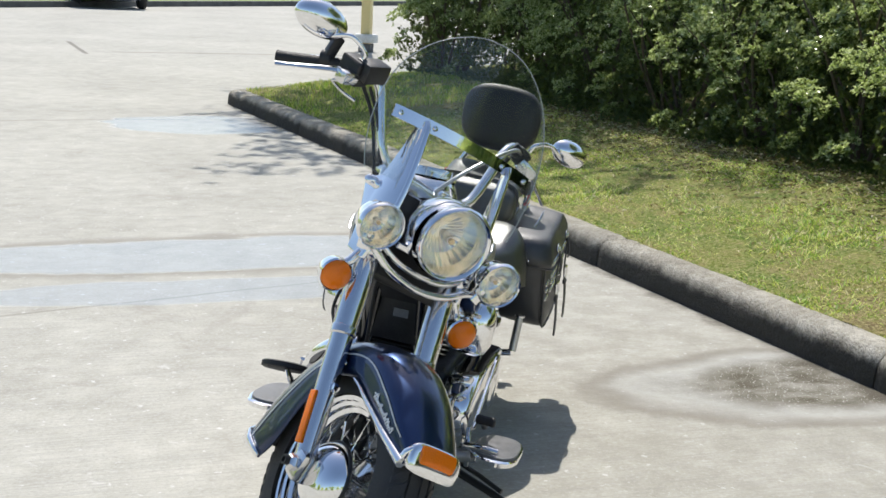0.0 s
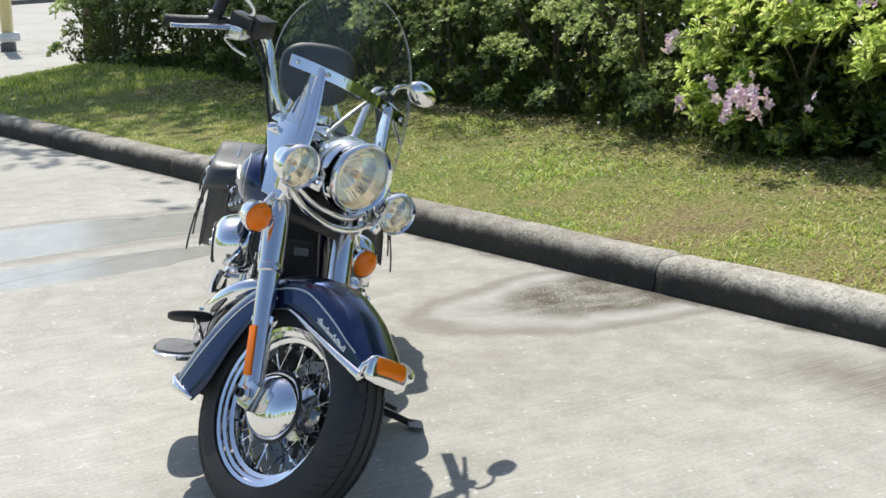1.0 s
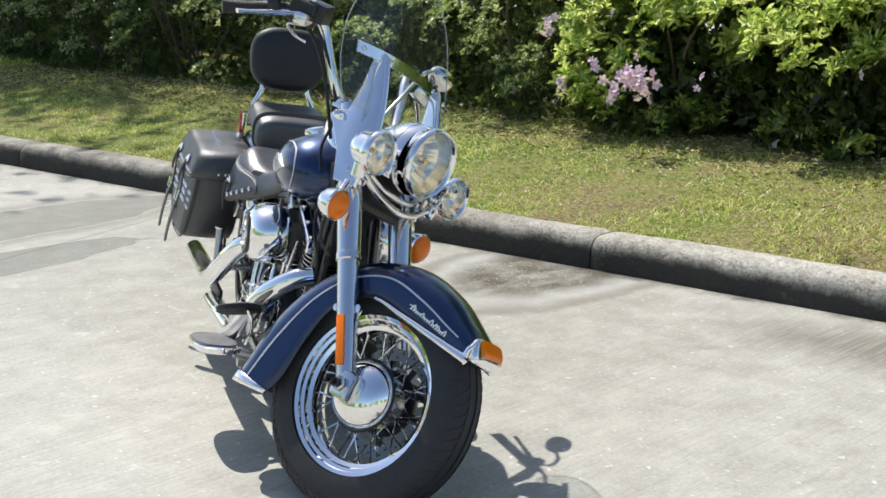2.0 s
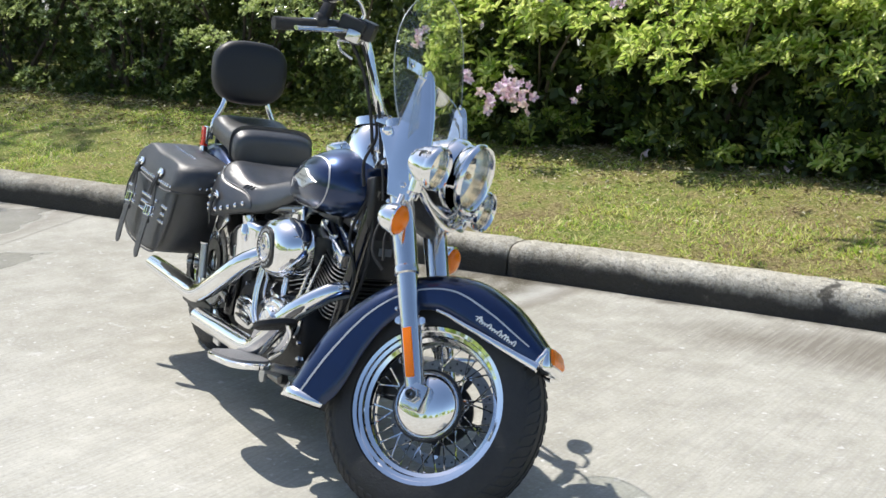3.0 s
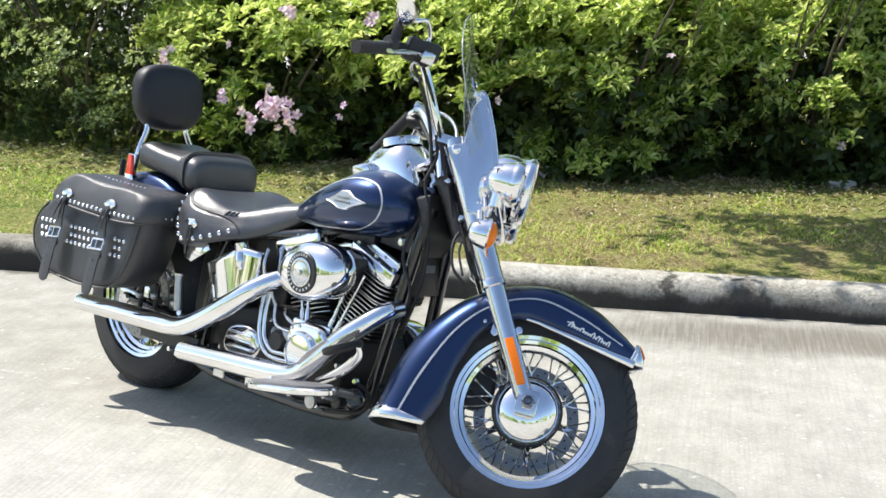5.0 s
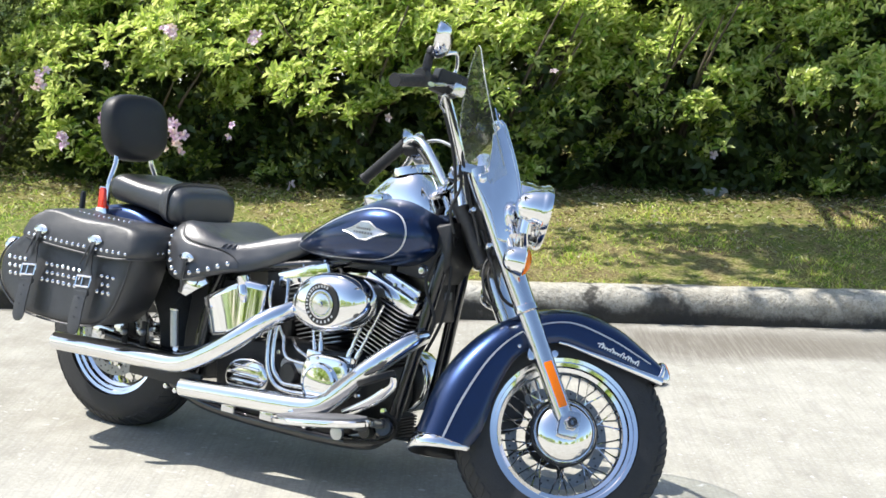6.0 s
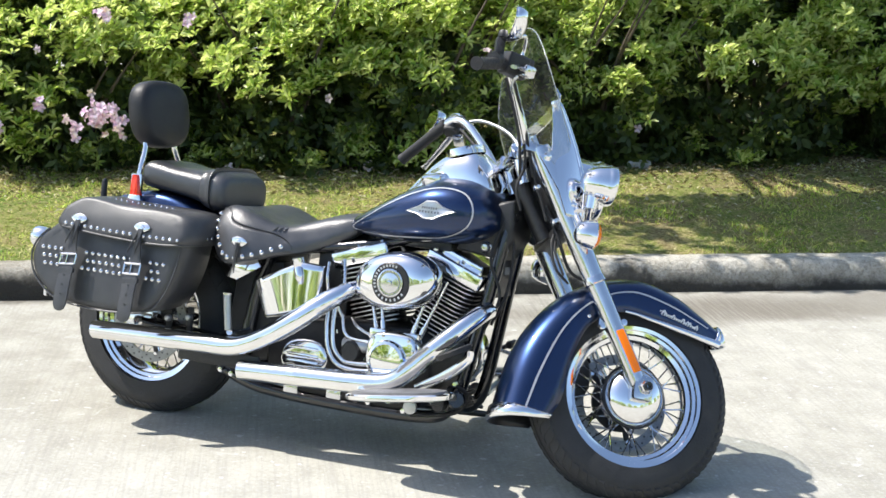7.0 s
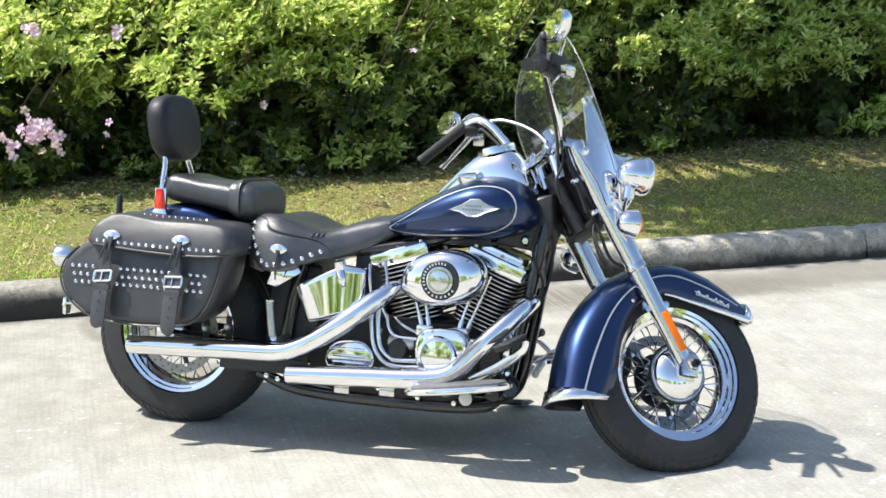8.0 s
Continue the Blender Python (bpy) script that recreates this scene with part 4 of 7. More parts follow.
# ---- the motorcycle: x forward from the rear tyre's foot, y to its left, z up ----
BIKE = Matrix.Translation((-0.829, 0.002, 0.005)) @ Matrix.Rotation(0.0770, 4, "Z") @ Matrix.Rotation(-0.1447, 4, "X") @ Matrix.Rotation(0.0277, 4, "Y")
HEAD = Vector((1.752, 0, 0))
RAKE = Vector((-math.sin(radians(32)), 0, math.cos(radians(32))))
STEER = Matrix.Translation(HEAD) @ Matrix.Rotation(0.7473, 4, RAKE) @ Matrix.Translation(-HEAD)
bike = tagged(empty("motorcycle", BIKE), "dark blue cruiser motorcycle with chrome engine and studded black leather bags", "motorcycle")


def side_pair(make):
    """The same part on the right (-1) and the left (1)."""
    for y in (-1, 1):
        make(y)


def wheel(name, centre, r, rt, width, rim_r, m, hub_r, label):
    """Tyre, rim, hub, spokes; turned about the axle, which lies along y."""
    root = empty(name, m @ Matrix.Translation(centre) @ Matrix.Rotation(math.pi / 2, 4, "X"), bike)
    tagged(root, label)
    w = width / 2
    prof = [(rim_r - 0.006, -w * 0.62), (rim_r + 0.012, -w * 0.80), (r - rt * 0.95, -w), (r - rt * 0.55, -w * 0.99), (r - rt * 0.25, -w * 0.84), (r - rt * 0.10, -w * 0.60), (r - rt * 0.055, -w * 0.46), (r - rt * 0.11, -w * 0.44), (r - rt * 0.11, -w * 0.40), (r - rt * 0.035, -w * 0.38), (r - rt * 0.01, -w * 0.10), (r - rt * 0.06, -w * 0.085), (r - rt * 0.06, 0)]
    prof = prof + [(a, -b) for a, b in prof[-2::-1]]
    tyre = part("tyre", lathe(prof, 72), RUBBER, root, "black road tyre")
    lugs = []
    for k in range(60):
        for s in (-1, 1):
            a0 = 2 * math.pi * (k + (0.5 if s > 0 else 0)) / 60
            rows = []
            for q, (rr, ww) in enumerate(((r - rt * 0.30, 0.90), (r - rt * 0.20, 0.79), (r - rt * 0.085, 0.56), (r - rt * 0.05, 0.46))):
                a = a0 + 0.035 * q * s
                rows.append([((rr + h) * math.cos(a + d), (rr + h) * math.sin(a + d), s * w * ww) for d, h in ((-0.030, -0.002), (-0.026, 0.0026), (0.026, 0.0026), (0.030, -0.002))])
            lugs.append(loft(rows))
    tagged(part("shoulder_tread", join(*lugs), RUBBER, tyre, "slanted shoulder tread blocks", 30), kind="stuff")
    rw = width * 0.36
    rp = [(rim_r - 0.036, -rw * 0.32), (rim_r - 0.032, -rw * 0.62), (rim_r - 0.021, -rw * 0.72), (rim_r - 0.018, -rw * 0.92), (rim_r - 0.009, -rw * 0.98), (rim_r - 0.007, -rw * 1.14), (rim_r + 0.003, -rw * 1.20), (rim_r + 0.005, -rw * 1.10), (rim_r - 0.004, -rw * 0.8)]
    rp = rp + [(a, -b) for a, b in rp[::-1]]
    bm = lathe(rp + [rp[0]], 72)
    bmesh.ops.remove_doubles(bm, verts=bm.verts, dist=1e-5)
    part("rim", bm, CHROME, root, "chrome wire-wheel rim")
    part("hub", lathe([(0, -0.055), (hub_r * 0.7, -0.055), (hub_r, -0.045), (hub_r, -0.035), (0.032, -0.025), (0.032, 0.025), (hub_r, 0.035), (hub_r, 0.045), (hub_r * 0.7, 0.055), (0, 0.055)], 32), CHROME_SOFT, root)
    base = None
    for k in range(40):
        s = -1 if k % 2 else 1
        a = 2 * math.pi * k / 40
        lead = 0.42 if (k // 2) % 2 else -0.42
        q0 = Vector((hub_r * 0.93 * math.cos(a + lead), hub_r * 0.93 * math.sin(a + lead), s * 0.040))
        q1 = Vector(((rim_r - 0.033) * math.cos(a), (rim_r - 0.033) * math.sin(a), s * 0.004))
        d = q1 - q0
        if base is None:
            base = part("spoke", lathe([(0.0022, 0), (0.0022, 0.93), (0.0040, 0.935), (0.0036, 1.0), (0, 1.0)], 6), CHROME, root, "chrome wire spoke")
            ob = base
        else:
            ob = again(base, Matrix(), root)
        ob.matrix_basis = aim(q0, d) @ Matrix.Diagonal((1, 1, d.length, 1))
    return root


FA = Vector((1.604, 0, 0.299))
RA = Vector((-0.053, 0, 0.300))
front_wheel = wheel("front_wheel", FA, 0.302, 0.097, 0.134, 0.205, STEER, 0.072, "front wire wheel with chrome hub cap, turned to the left")
rear_wheel = wheel("rear_wheel", RA, 0.320, 0.113, 0.162, 0.206, Matrix(), 0.07, "rear wire wheel with black tyre")
# hub cap and disc of the front wheel (its z is the axle, right side is +z)
cap = [(0.088, 0.050), (0.091, 0.056), (0.088, 0.064), (0.078, 0.080), (0.060, 0.094), (0.034, 0.103), (0.0, 0.106)]
part("hub_cap", lathe(cap, 48), CHROME, front_wheel, "domed mirror-chrome hub cap")
part("hub_ring", lathe([(0.086, 0.046), (0.094, 0.046), (0.0965, 0.051), (0.094, 0.056), (0.086, 0.057)], 48), BLACK_METAL, front_wheel)


def disc(parent, z):
    bm = lathe([(0.114, z - 0.003), (0.146, z - 0.003), (0.146, z + 0.003), (0.114, z + 0.003), (0.114, z - 0.003)], 48)
    d = part("brake_disc", bm, DISC, parent, "drilled steel brake disc")
    holes = []
    for k in range(24):
        for j, r in enumerate((0.123, 0.136)):
            a = 2 * math.pi * (k + 0.5 * j) / 24
            holes.append(lathe([(0, 0.0034), (0.0032, 0.0034), (0.0032, -0.0034), (0, -0.0034)], 8, Matrix.Translation((r * math.cos(a), r * math.sin(a), z))))
    tagged(part("vent_holes", join(*holes), BLACK_METAL, d), kind="stuff")
    part("carrier", lathe([(0.05, z - 0.004), (0.088, z - 0.004), (0.088, z + 0.004), (0.05, z + 0.004)], 32), BLACK_METAL, parent)
    for k in range(5):
        a = 2 * math.pi * k / 5
        arm = box(0.044, 0.017, 0.006, 0.002, (0, 0, 0))
        arm.transform(Matrix.Translation((0.102 * math.cos(a), 0.102 * math.sin(a), z)) @ Matrix.Rotation(a, 4, "Z"))
        part("carrier_arm", arm, BLACK_METAL, parent, "", 35)
        part("disc_bolt", lathe([(0, 0.008), (0.006, 0.008), (0.008, 0.005), (0.008, -0.008), (0, -0.008)], 8, Matrix.Translation((0.119 * math.cos(a), 0.119 * math.sin(a), z))), CHROME, parent)


disc(front_wheel, -0.062)
disc(rear_wheel, 0.066)
cal = slab([(1.40, 0.30), (1.40, 0.40), (1.44, 0.425), (1.49, 0.40), (1.50, 0.32), (1.46, 0.28)], 0.04, 0.10, 0.012, 3, 3)
part("brake_caliper", cal, BLACK_METAL, bike, "black brake caliper", 40, STEER)


def fork_leg(y):
    yy = 0.125 * y
    at = lambda z: Vector((1.595 - (z - 0.306) * 0.592, yy, z))  # noqa: E731
    lo = tube([at(0.30), at(0.36), at(0.48), at(0.60)], [0.024, 0.0265, 0.0275, 0.0285], 20, 4)
    leg = part("fork_leg", join(lo, lathe([(0.0285, 0), (0.033, 0.004), (0.033, 0.02), (0.030, 0.026)], 20, aim(at(0.585), RAKE))), CHROME_SOFT, bike, "polished fork slider", 40, STEER)
    part("fork_cover", tube([at(0.605), at(0.70), at(0.96)], [0.031, 0.033, 0.033], 20, 4), CHROME_SOFT, leg, "bright upper fork cover", 40, STEER)
    part("axle_clamp", join(box(0.060, 0.05, 0.075, 0.014, (1.598, yy, 0.306)), lathe([(0, 0), (0.021, 0), (0.021, 0.012), (0.015, 0.02), (0, 0.02)], 6, aim((1.600, yy + 0.024 * y, 0.306), (0, y, 0)))), CHROME_SOFT, leg, "", 35, STEER)
    part("axle_end", lathe([(0.0, 0.014), (0.008, 0.014), (0.008, 0.026), (0.012, 0.026), (0.012, 0.0)], 16, aim((1.600, yy + 0.03 * y, 0.306), (0, y, 0))), BLACK_METAL, leg, "", 35, STEER)
    a, b = at(0.458), at(0.346)
    ref = box(0.024, 0.007, (a - b).length, 0.0034)
    ref.transform(STEER @ Matrix.Translation((a + b) / 2 + Vector((0, y * 0.0295, 0))) @ Matrix.Rotation(-radians(30.6), 4, "Y"))
    part("reflector", ref, AMBER, leg, "amber fork reflector")
    part("fender_mount", join(box(0.075, 0.012, 0.03, 0.005, (at(0.475).x - 0.005, yy - 0.012 * y, 0.480)), lathe([(0, 0), (0.010, 0), (0.010, 0.01), (0, 0.012)], 8, aim((at(0.475).x + 0.03, yy - 0.005 * y, 0.49), (0, y, 0))), lathe([(0, 0), (0.010, 0), (0.010, 0.01), (0, 0.012)], 8, aim((at(0.475).x - 0.032, yy - 0.005 * y, 0.468), (0, y, 0)))), CHROME, leg, "", 35, STEER)


side_pair(fork_leg)

# front fender: deep skirts, pinstripe, chrome trim
F_OUT = [(1.852, 0.548), (1.795, 0.585), (1.705, 0.632), (1.585, 0.655), (1.455, 0.622), (1.335, 0.538), (1.240, 0.385), (1.196, 0.165)]
F_IN = [(1.845, 0.496), (1.740, 0.508), (1.632, 0.521), (1.520, 0.528), (1.435, 0.470), (1.395, 0.370), (1.376, 0.245), (1.345, 0.178)]
F_W = [0.070, 0.086, 0.094, 0.098, 0.099, 0.099, 0.098, 0.095]
_fo, _fi = curve([(x, 0, z) for x, z in F_OUT], 7), curve([(x, 0, z) for x, z in F_IN], 7)
_fw = np.interp(np.linspace(0, 1, len(_fo)), np.linspace(0, 1, 8), F_W).tolist()


def fender_point(i, v, lift=0.0):
    """v runs from 0 at the skirt's rim to 1 at the crown."""
    o, n, w = _fo[i], _fi[i], _fw[i] + lift
    k = 0.50
    if v <= k:
        t = v / k
        p = n.lerp(o, 0.52 * t)
        return Vector((p.x, -w * (0.96 + 0.04 * math.sin(t * 1.57)), p.z))
    a = (v - k) / (1 - k) * math.pi / 2
    p = n.lerp(o, 0.52 + 0.48 * math.sin(a))
    up = (o - n).normalized() * lift
    return Vector((p.x, -w * math.cos(a) ** 0.9, p.z)) + up


def mirror_y(p):
    return Vector((p.x, -p.y, p.z))


rings = []
for i in range(len(_fo)):
    half = [fender_point(i, v) for v in (0, 0.2, 0.4, 0.5, 0.58, 0.66, 0.74, 0.82, 0.9, 0.96, 1.0)]
    rings.append(half + [mirror_y(p) for p in half[-2::-1]])
fender = part("front_fender", loft(rings, False), BLUE, bike, "deep skirted blue front fender with silver pinstripe", 50, STEER)
mod = fender.modifiers.new("thickness", "SOLIDIFY")
mod.thickness, mod.offset = 0.005, -1
# black inner side stands in for the shade within the fender
fender.data.materials.append(BLACK_METAL)
mod.material_offset = 1


def fender_strip(i0, i1, v, half, lift=0.0016, y=-1):
    rows = []
    for i in range(i0, i1):
        a, b = fender_point(i, v - half, lift), fender_point(i, v + half, lift)
        rows.append([a, b] if y < 0 else [mirror_y(a), mirror_y(b)])
    bm = loft(rows, False)
    return bm


def fender_trims(y):
    part("pinstripe", fender_strip(4, len(_fo) - 1, 0.50, 0.011, 0.0016, y), STRIPE, fender, "thin silver pinstripe", 60, STEER)
    line = [fender_point(i, 0.02, 0.003) for i in range(0, 22, 2)]
    line = line if y < 0 else [mirror_y(p) for p in line]
    part("trim_bar", tube(line, [0.014, 0.011, 0.0085, 0.006, 0.004], 8, 3), CHROME, fender, "chrome lower trim strip", 50, STEER)


side_pair(fender_trims)
# chrome lips at nose and tail
nose = [[fender_point(i, v, 0.004) for v in (0, 0.25, 0.5, 0.65, 0.8, 0.92, 1.0)] for i in (0, 1)]
bm = loft([h + [mirror_y(p) for p in h[-2::-1]] for h in nose], False)
nose_ob = part("nose_trim", bm, CHROME, fender, "chrome nose piece", 60, STEER)
mod = nose_ob.modifiers.new("thickness", "SOLIDIFY")
mod.thickness, mod.offset = 0.006, 0
_k = len(_fo)
tail = [[Vector(fender_point(_k - 3, v, 0.004)).lerp(Vector(fender_point(_k - 1, v, 0.004)), q) for v in (0, 0.25, 0.5, 0.65, 0.8, 0.92, 1.0)] for q in (0.35, 0.65, 1.0)]
bm = loft([h + [mirror_y(p) for p in h[-2::-1]] for h in tail], False)
tail_ob = part("tail_trim", bm, CHROME, fender, "chrome rear lip", 60, STEER)
mod = tail_ob.modifiers.new("thickness", "SOLIDIFY")
mod.thickness, mod.offset = 0.007, 0


def nose_ring(x, half, z0, z1, k=28):
    ring = []
    for i in range(k):
        a = 2 * math.pi * i / k
        ca, sa = math.cos(a), math.sin(a)
        ring.append((x, half * math.copysign(abs(ca) ** 0.5, ca), (z0 + z1) / 2 + (z1 - z0) / 2 * math.copysign(abs(sa) ** 0.5, sa)))
    return ring


part("fender_lamp_housing", loft([nose_ring(*r) for r in ((1.840, 0.069, 0.493, 0.560), (1.846, 0.070, 0.491, 0.561), (1.852, 0.070, 0.491, 0.556), (1.858, 0.071, 0.491, 0.545), (1.866, 0.068, 0.492, 0.530), (1.872, 0.062, 0.494, 0.518), (1.875, 0.056, 0.496, 0.510))]), CHROME, fender, "chrome lamp housing", 50, STEER)
lens_rows = []
for x, h, dz in ((1.855, 0.044, -0.006), (1.8555, 0.048, 0.0), (1.862, 0.049, 0.002), (1.8705, 0.049, 0.002), (1.879, 0.048, 0.001), (1.884, 0.046, -0.001), (1.8845, 0.043, -0.006)):
    z = 0.566 - (x - 1.850) * 0.95 + dz
    x = 1.851 + (x - 1.855) * 0.72
    lens_rows.append([(x, h * u, z - 0.003 * abs(u) ** 3) for u in np.linspace(-1, 1, 9)] + [(x - 0.012, h * u, z - 0.022) for u in (1, 0, -1)])
part("fender_lamp_lens", loft(lens_rows), AMBER, fender, "amber fender-tip lens", 40, STEER)
# script on the skirt: strokes only

def script(y):
    """One joined-up hand: small slanted loops with a few tall ones, and a long first stroke."""
    base = [fender_point(i, 0.225, 0.003) for i in range(6, 15)]
    base = base if y < 0 else [mirror_y(p) for p in base]
    run = curve(base, 12)[::-1]
    up = Vector((0.34, 0, 0.94))
    tall = (0.019, 0.008, 0.0075, 0.008, 0.015, 0.0075, 0.008, 0.008, 0.018, 0.008, 0.016, 0.015, 0.008, 0.0075, 0.016)
    pts, n = [], len(tall)
    for k in range(n * 8 + 1):
        turn = 2 * math.pi * k / 8
        at = (k / 8 - 0.20 * math.sin(turn)) / n
        h = tall[min(n - 1, k // 8)]
        q = max(0.0, min(0.999, at)) * (len(run) - 1)
        p = run[int(q)].lerp(run[int(q) + 1], q - int(q))
        pts.append(p + up * (h * 0.85 * (1 - math.cos(turn)) / 2))
    dash = [run[0] + up * 0.009 + (run[0] - run[8]) * 0.9, run[0] + up * 0.011, run[10] + up * 0.010]
    part("script_badge", join(tube(pts, 0.0021, 5, 1), tube(dash, 0.0017, 5, 3)), WHITE, fender, "small raised white script", 60, STEER)


side_pair(script)
for y in (-1,):
    for i, v in ((26, 0.30), (29, 0.24)):
        part("rivet", lathe([(0, 0.004), (0.004, 0.003), (0.006, 0), (0, 0)], 10, aim(fender_point(i, v), (0, y, 0))), CHROME, fender, "", 40, STEER)

# lamps
def round_lamp(name, centre, r, depth, label):
    """A chrome bucket with rim, fluted bowl, bulb shield and clear lens; it faces forward."""
    m = STEER @ Matrix.Translation(centre) @ Matrix.Rotation(math.pi / 2, 4, "Y")
    shell = [(0.0, -depth), (r * 0.30, -depth * 0.97), (r * 0.62, -depth * 0.82), (r * 0.86, -depth * 0.52), (r * 0.97, -depth * 0.22), (r * 1.0, -0.012), (r * 1.05, -0.008), (r * 1.06, 0.004), (r * 1.0, 0.012), (r * 0.93, 0.008), (r * 0.90, -0.004), (r * 0.84, -depth * 0.30), (r * 0.6, -depth * 0.55), (r * 0.25, -depth * 0.72), (0.0, -depth * 0.74)]
    ob = part(name, lathe(shell[:11], 48, m), CHROME, bike, label, 50)
    bowl = lathe([(r * 0.91, -0.006), (r * 0.84, -depth * 0.28), (r * 0.6, -depth * 0.52), (r * 0.25, -depth * 0.68), (0.0, -depth * 0.70)], 144)
    for v in bowl.verts:
        a = math.atan2(v.co.y, v.co.x)
        v.co.z += (0.0006 if r > 0.08 else 0.0002) * math.sin(a * 24) * (1 if v.co.xy.length > r * 0.2 else 0)
    part("reflector_bowl", bowl, BOWL, ob, "fluted reflector", 20, m)
    part("bulb_shield", lathe([(0, -0.018), (r * 0.13, -0.020), (r * 0.15, -0.03), (r * 0.12, -depth * 0.5), (0, -depth * 0.5)], 16, m), CHROME_SOFT, ob)
    part("bulb", lathe([(0, -0.012), (r * 0.09, -0.014), (r * 0.09, -0.019), (0, -0.019)], 12, m), BULB, ob, "warm bulb cap")
    part("lens", lathe([(r * 0.93, 0.006), (r * 0.7, 0.011), (r * 0.4, 0.015), (0, 0.017)], 40, m), LENS, ob, "clear lamp glass")
    return ob


round_lamp("headlight", (1.432, 0, 0.912), 0.092, 0.145, "large chrome headlight")
for y in (-1, 1):
    round_lamp("passing_lamp", (1.412, 0.19 * y, 0.867), 0.057, 0.085, "small chrome passing lamp")
part("headlight_nacelle", join(lathe([(0.094, 0), (0.099, -0.02), (0.097, -0.05), (0.075, -0.10), (0.05, -0.15)], 40, Matrix.Translation((1.40, 0, 0.905)) @ Matrix.Rotation(math.pi / 2, 4, "Y")), box(0.10, 0.20, 0.016, 0.006, (1.33, 0, 0.835))), CHROME, bike, "chrome headlight nacelle", 40, STEER)


def signal(y):
    c = Vector((1.372, 0.203 * y, 0.703))
    m = STEER @ Matrix.Translation(c) @ Matrix.Rotation(math.pi / 2, 4, "Y")
    s = part("turn_signal", lathe([(0, -0.050), (0.014, -0.049), (0.029, -0.040), (0.038, -0.022), (0.042, -0.002), (0.044, 0.006), (0.040, 0.010)], 28, m), CHROME, bike, "chrome turn signal with amber lens", 45)
    part("lens", lathe([(0.039, 0.004), (0.037, 0.014), (0.028, 0.022), (0.016, 0.027), (0.008, 0.0285), (0, 0.029)], 28, m), AMBER, s, "round amber lens", 60)
    part("stalk", tube([c + Vector((-0.03, 0, 0)), c + Vector((-0.028, -0.03 * y, 0.035)), Vector((1.335, 0.155 * y, 0.77))], 0.012, 10), CHROME, s, "", 50, STEER)


side_pair(signal)
bar = [tube([(1.37, -0.19, 0.812), (1.375, -0.145, 0.80), (1.392, -0.085, 0.772), (1.402, 0, 0.760), (1.392, 0.085, 0.772), (1.375, 0.145, 0.80), (1.37, 0.19, 0.812)], 0.0095, 10), tube([(1.35, -0.14, 0.825), (1.372, -0.075, 0.797), (1.380, 0, 0.790), (1.372, 0.075, 0.797), (1.35, 0.14, 0.825)], 0.0085, 10)]
bar += [lathe([(0, -0.02), (0.018, -0.02), (0.018, 0.02), (0, 0.02)], 14, aim((1.37, 0.18 * y, 0.812), (0, 0.3 * y, 1))) for y in (-1, 1)]
bar += [box(0.05, 0.03, 0.05, 0.008, (1.34, 0.135 * y, 0.80)) for y in (-1, 1)]
part("lamp_bar", join(*bar), CHROME, bike, "double chrome lamp bar", 45, STEER)

# windshield, its strap and side braces
SV = [(0.00, 0.236), (0.05, 0.252), (0.12, 0.263), (0.20, 0.262), (0.27, 0.246), (0.33, 0.212), (0.375, 0.170), (0.41, 0.118), (0.43, 0.070), (0.438, 0.022)]


def shield_point(v, y, lift=0.0):
    base = Vector((1.297 - math.sin(radians(23)) * v, 0, 0.962 + math.cos(radians(23)) * v))
    out = Vector((math.cos(radians(23)), 0, math.sin(radians(23))))
    return base + Vector((0, y, 0)) - out * (0.75 * y * y - 0.012 - lift)


rows = []
for v, w in SV:
    rows.append([shield_point(v, w * u) for u in np.linspace(-1, 1, 21)])
shield = part("windshield", loft(rows, False), SHIELD, bike, "clear curved windshield", 180, STEER)
mod = shield.modifiers.new("thickness", "SOLIDIFY")
mod.thickness = 0.004
edge = [shield_point(v, -w) for v, w in SV] + [shield_point(v, w) for v, w in SV[::-1]]
part("shield_edge", tube(edge, 0.0015, 6, 3), simple("polished edge", (0.34, 0.37, 0.36), 0.25), shield, "polished clear edge", 60, STEER)
strap = [[shield_point(v, 0.225 * u, lift) for v, lift in ((0.143, 0.006), (0.175, 0.006), (0.175, 0.010), (0.143, 0.010))] for u in np.linspace(-1, 1, 19)]
part("shield_strap", loft(strap), CHROME, shield, "chrome strap across the windshield", 30, STEER)
for u in (-0.92, -0.5, 0.5, 0.92):
    p = shield_point(0.159, 0.225 * u, 0.010)
    part("strap_screw", lathe([(0, 0.006), (0.006, 0.004), (0.0075, 0), (0, 0)], 12, aim(p, (0.85, 0, 0.53))), CHROME, shield, "", 40, STEER)


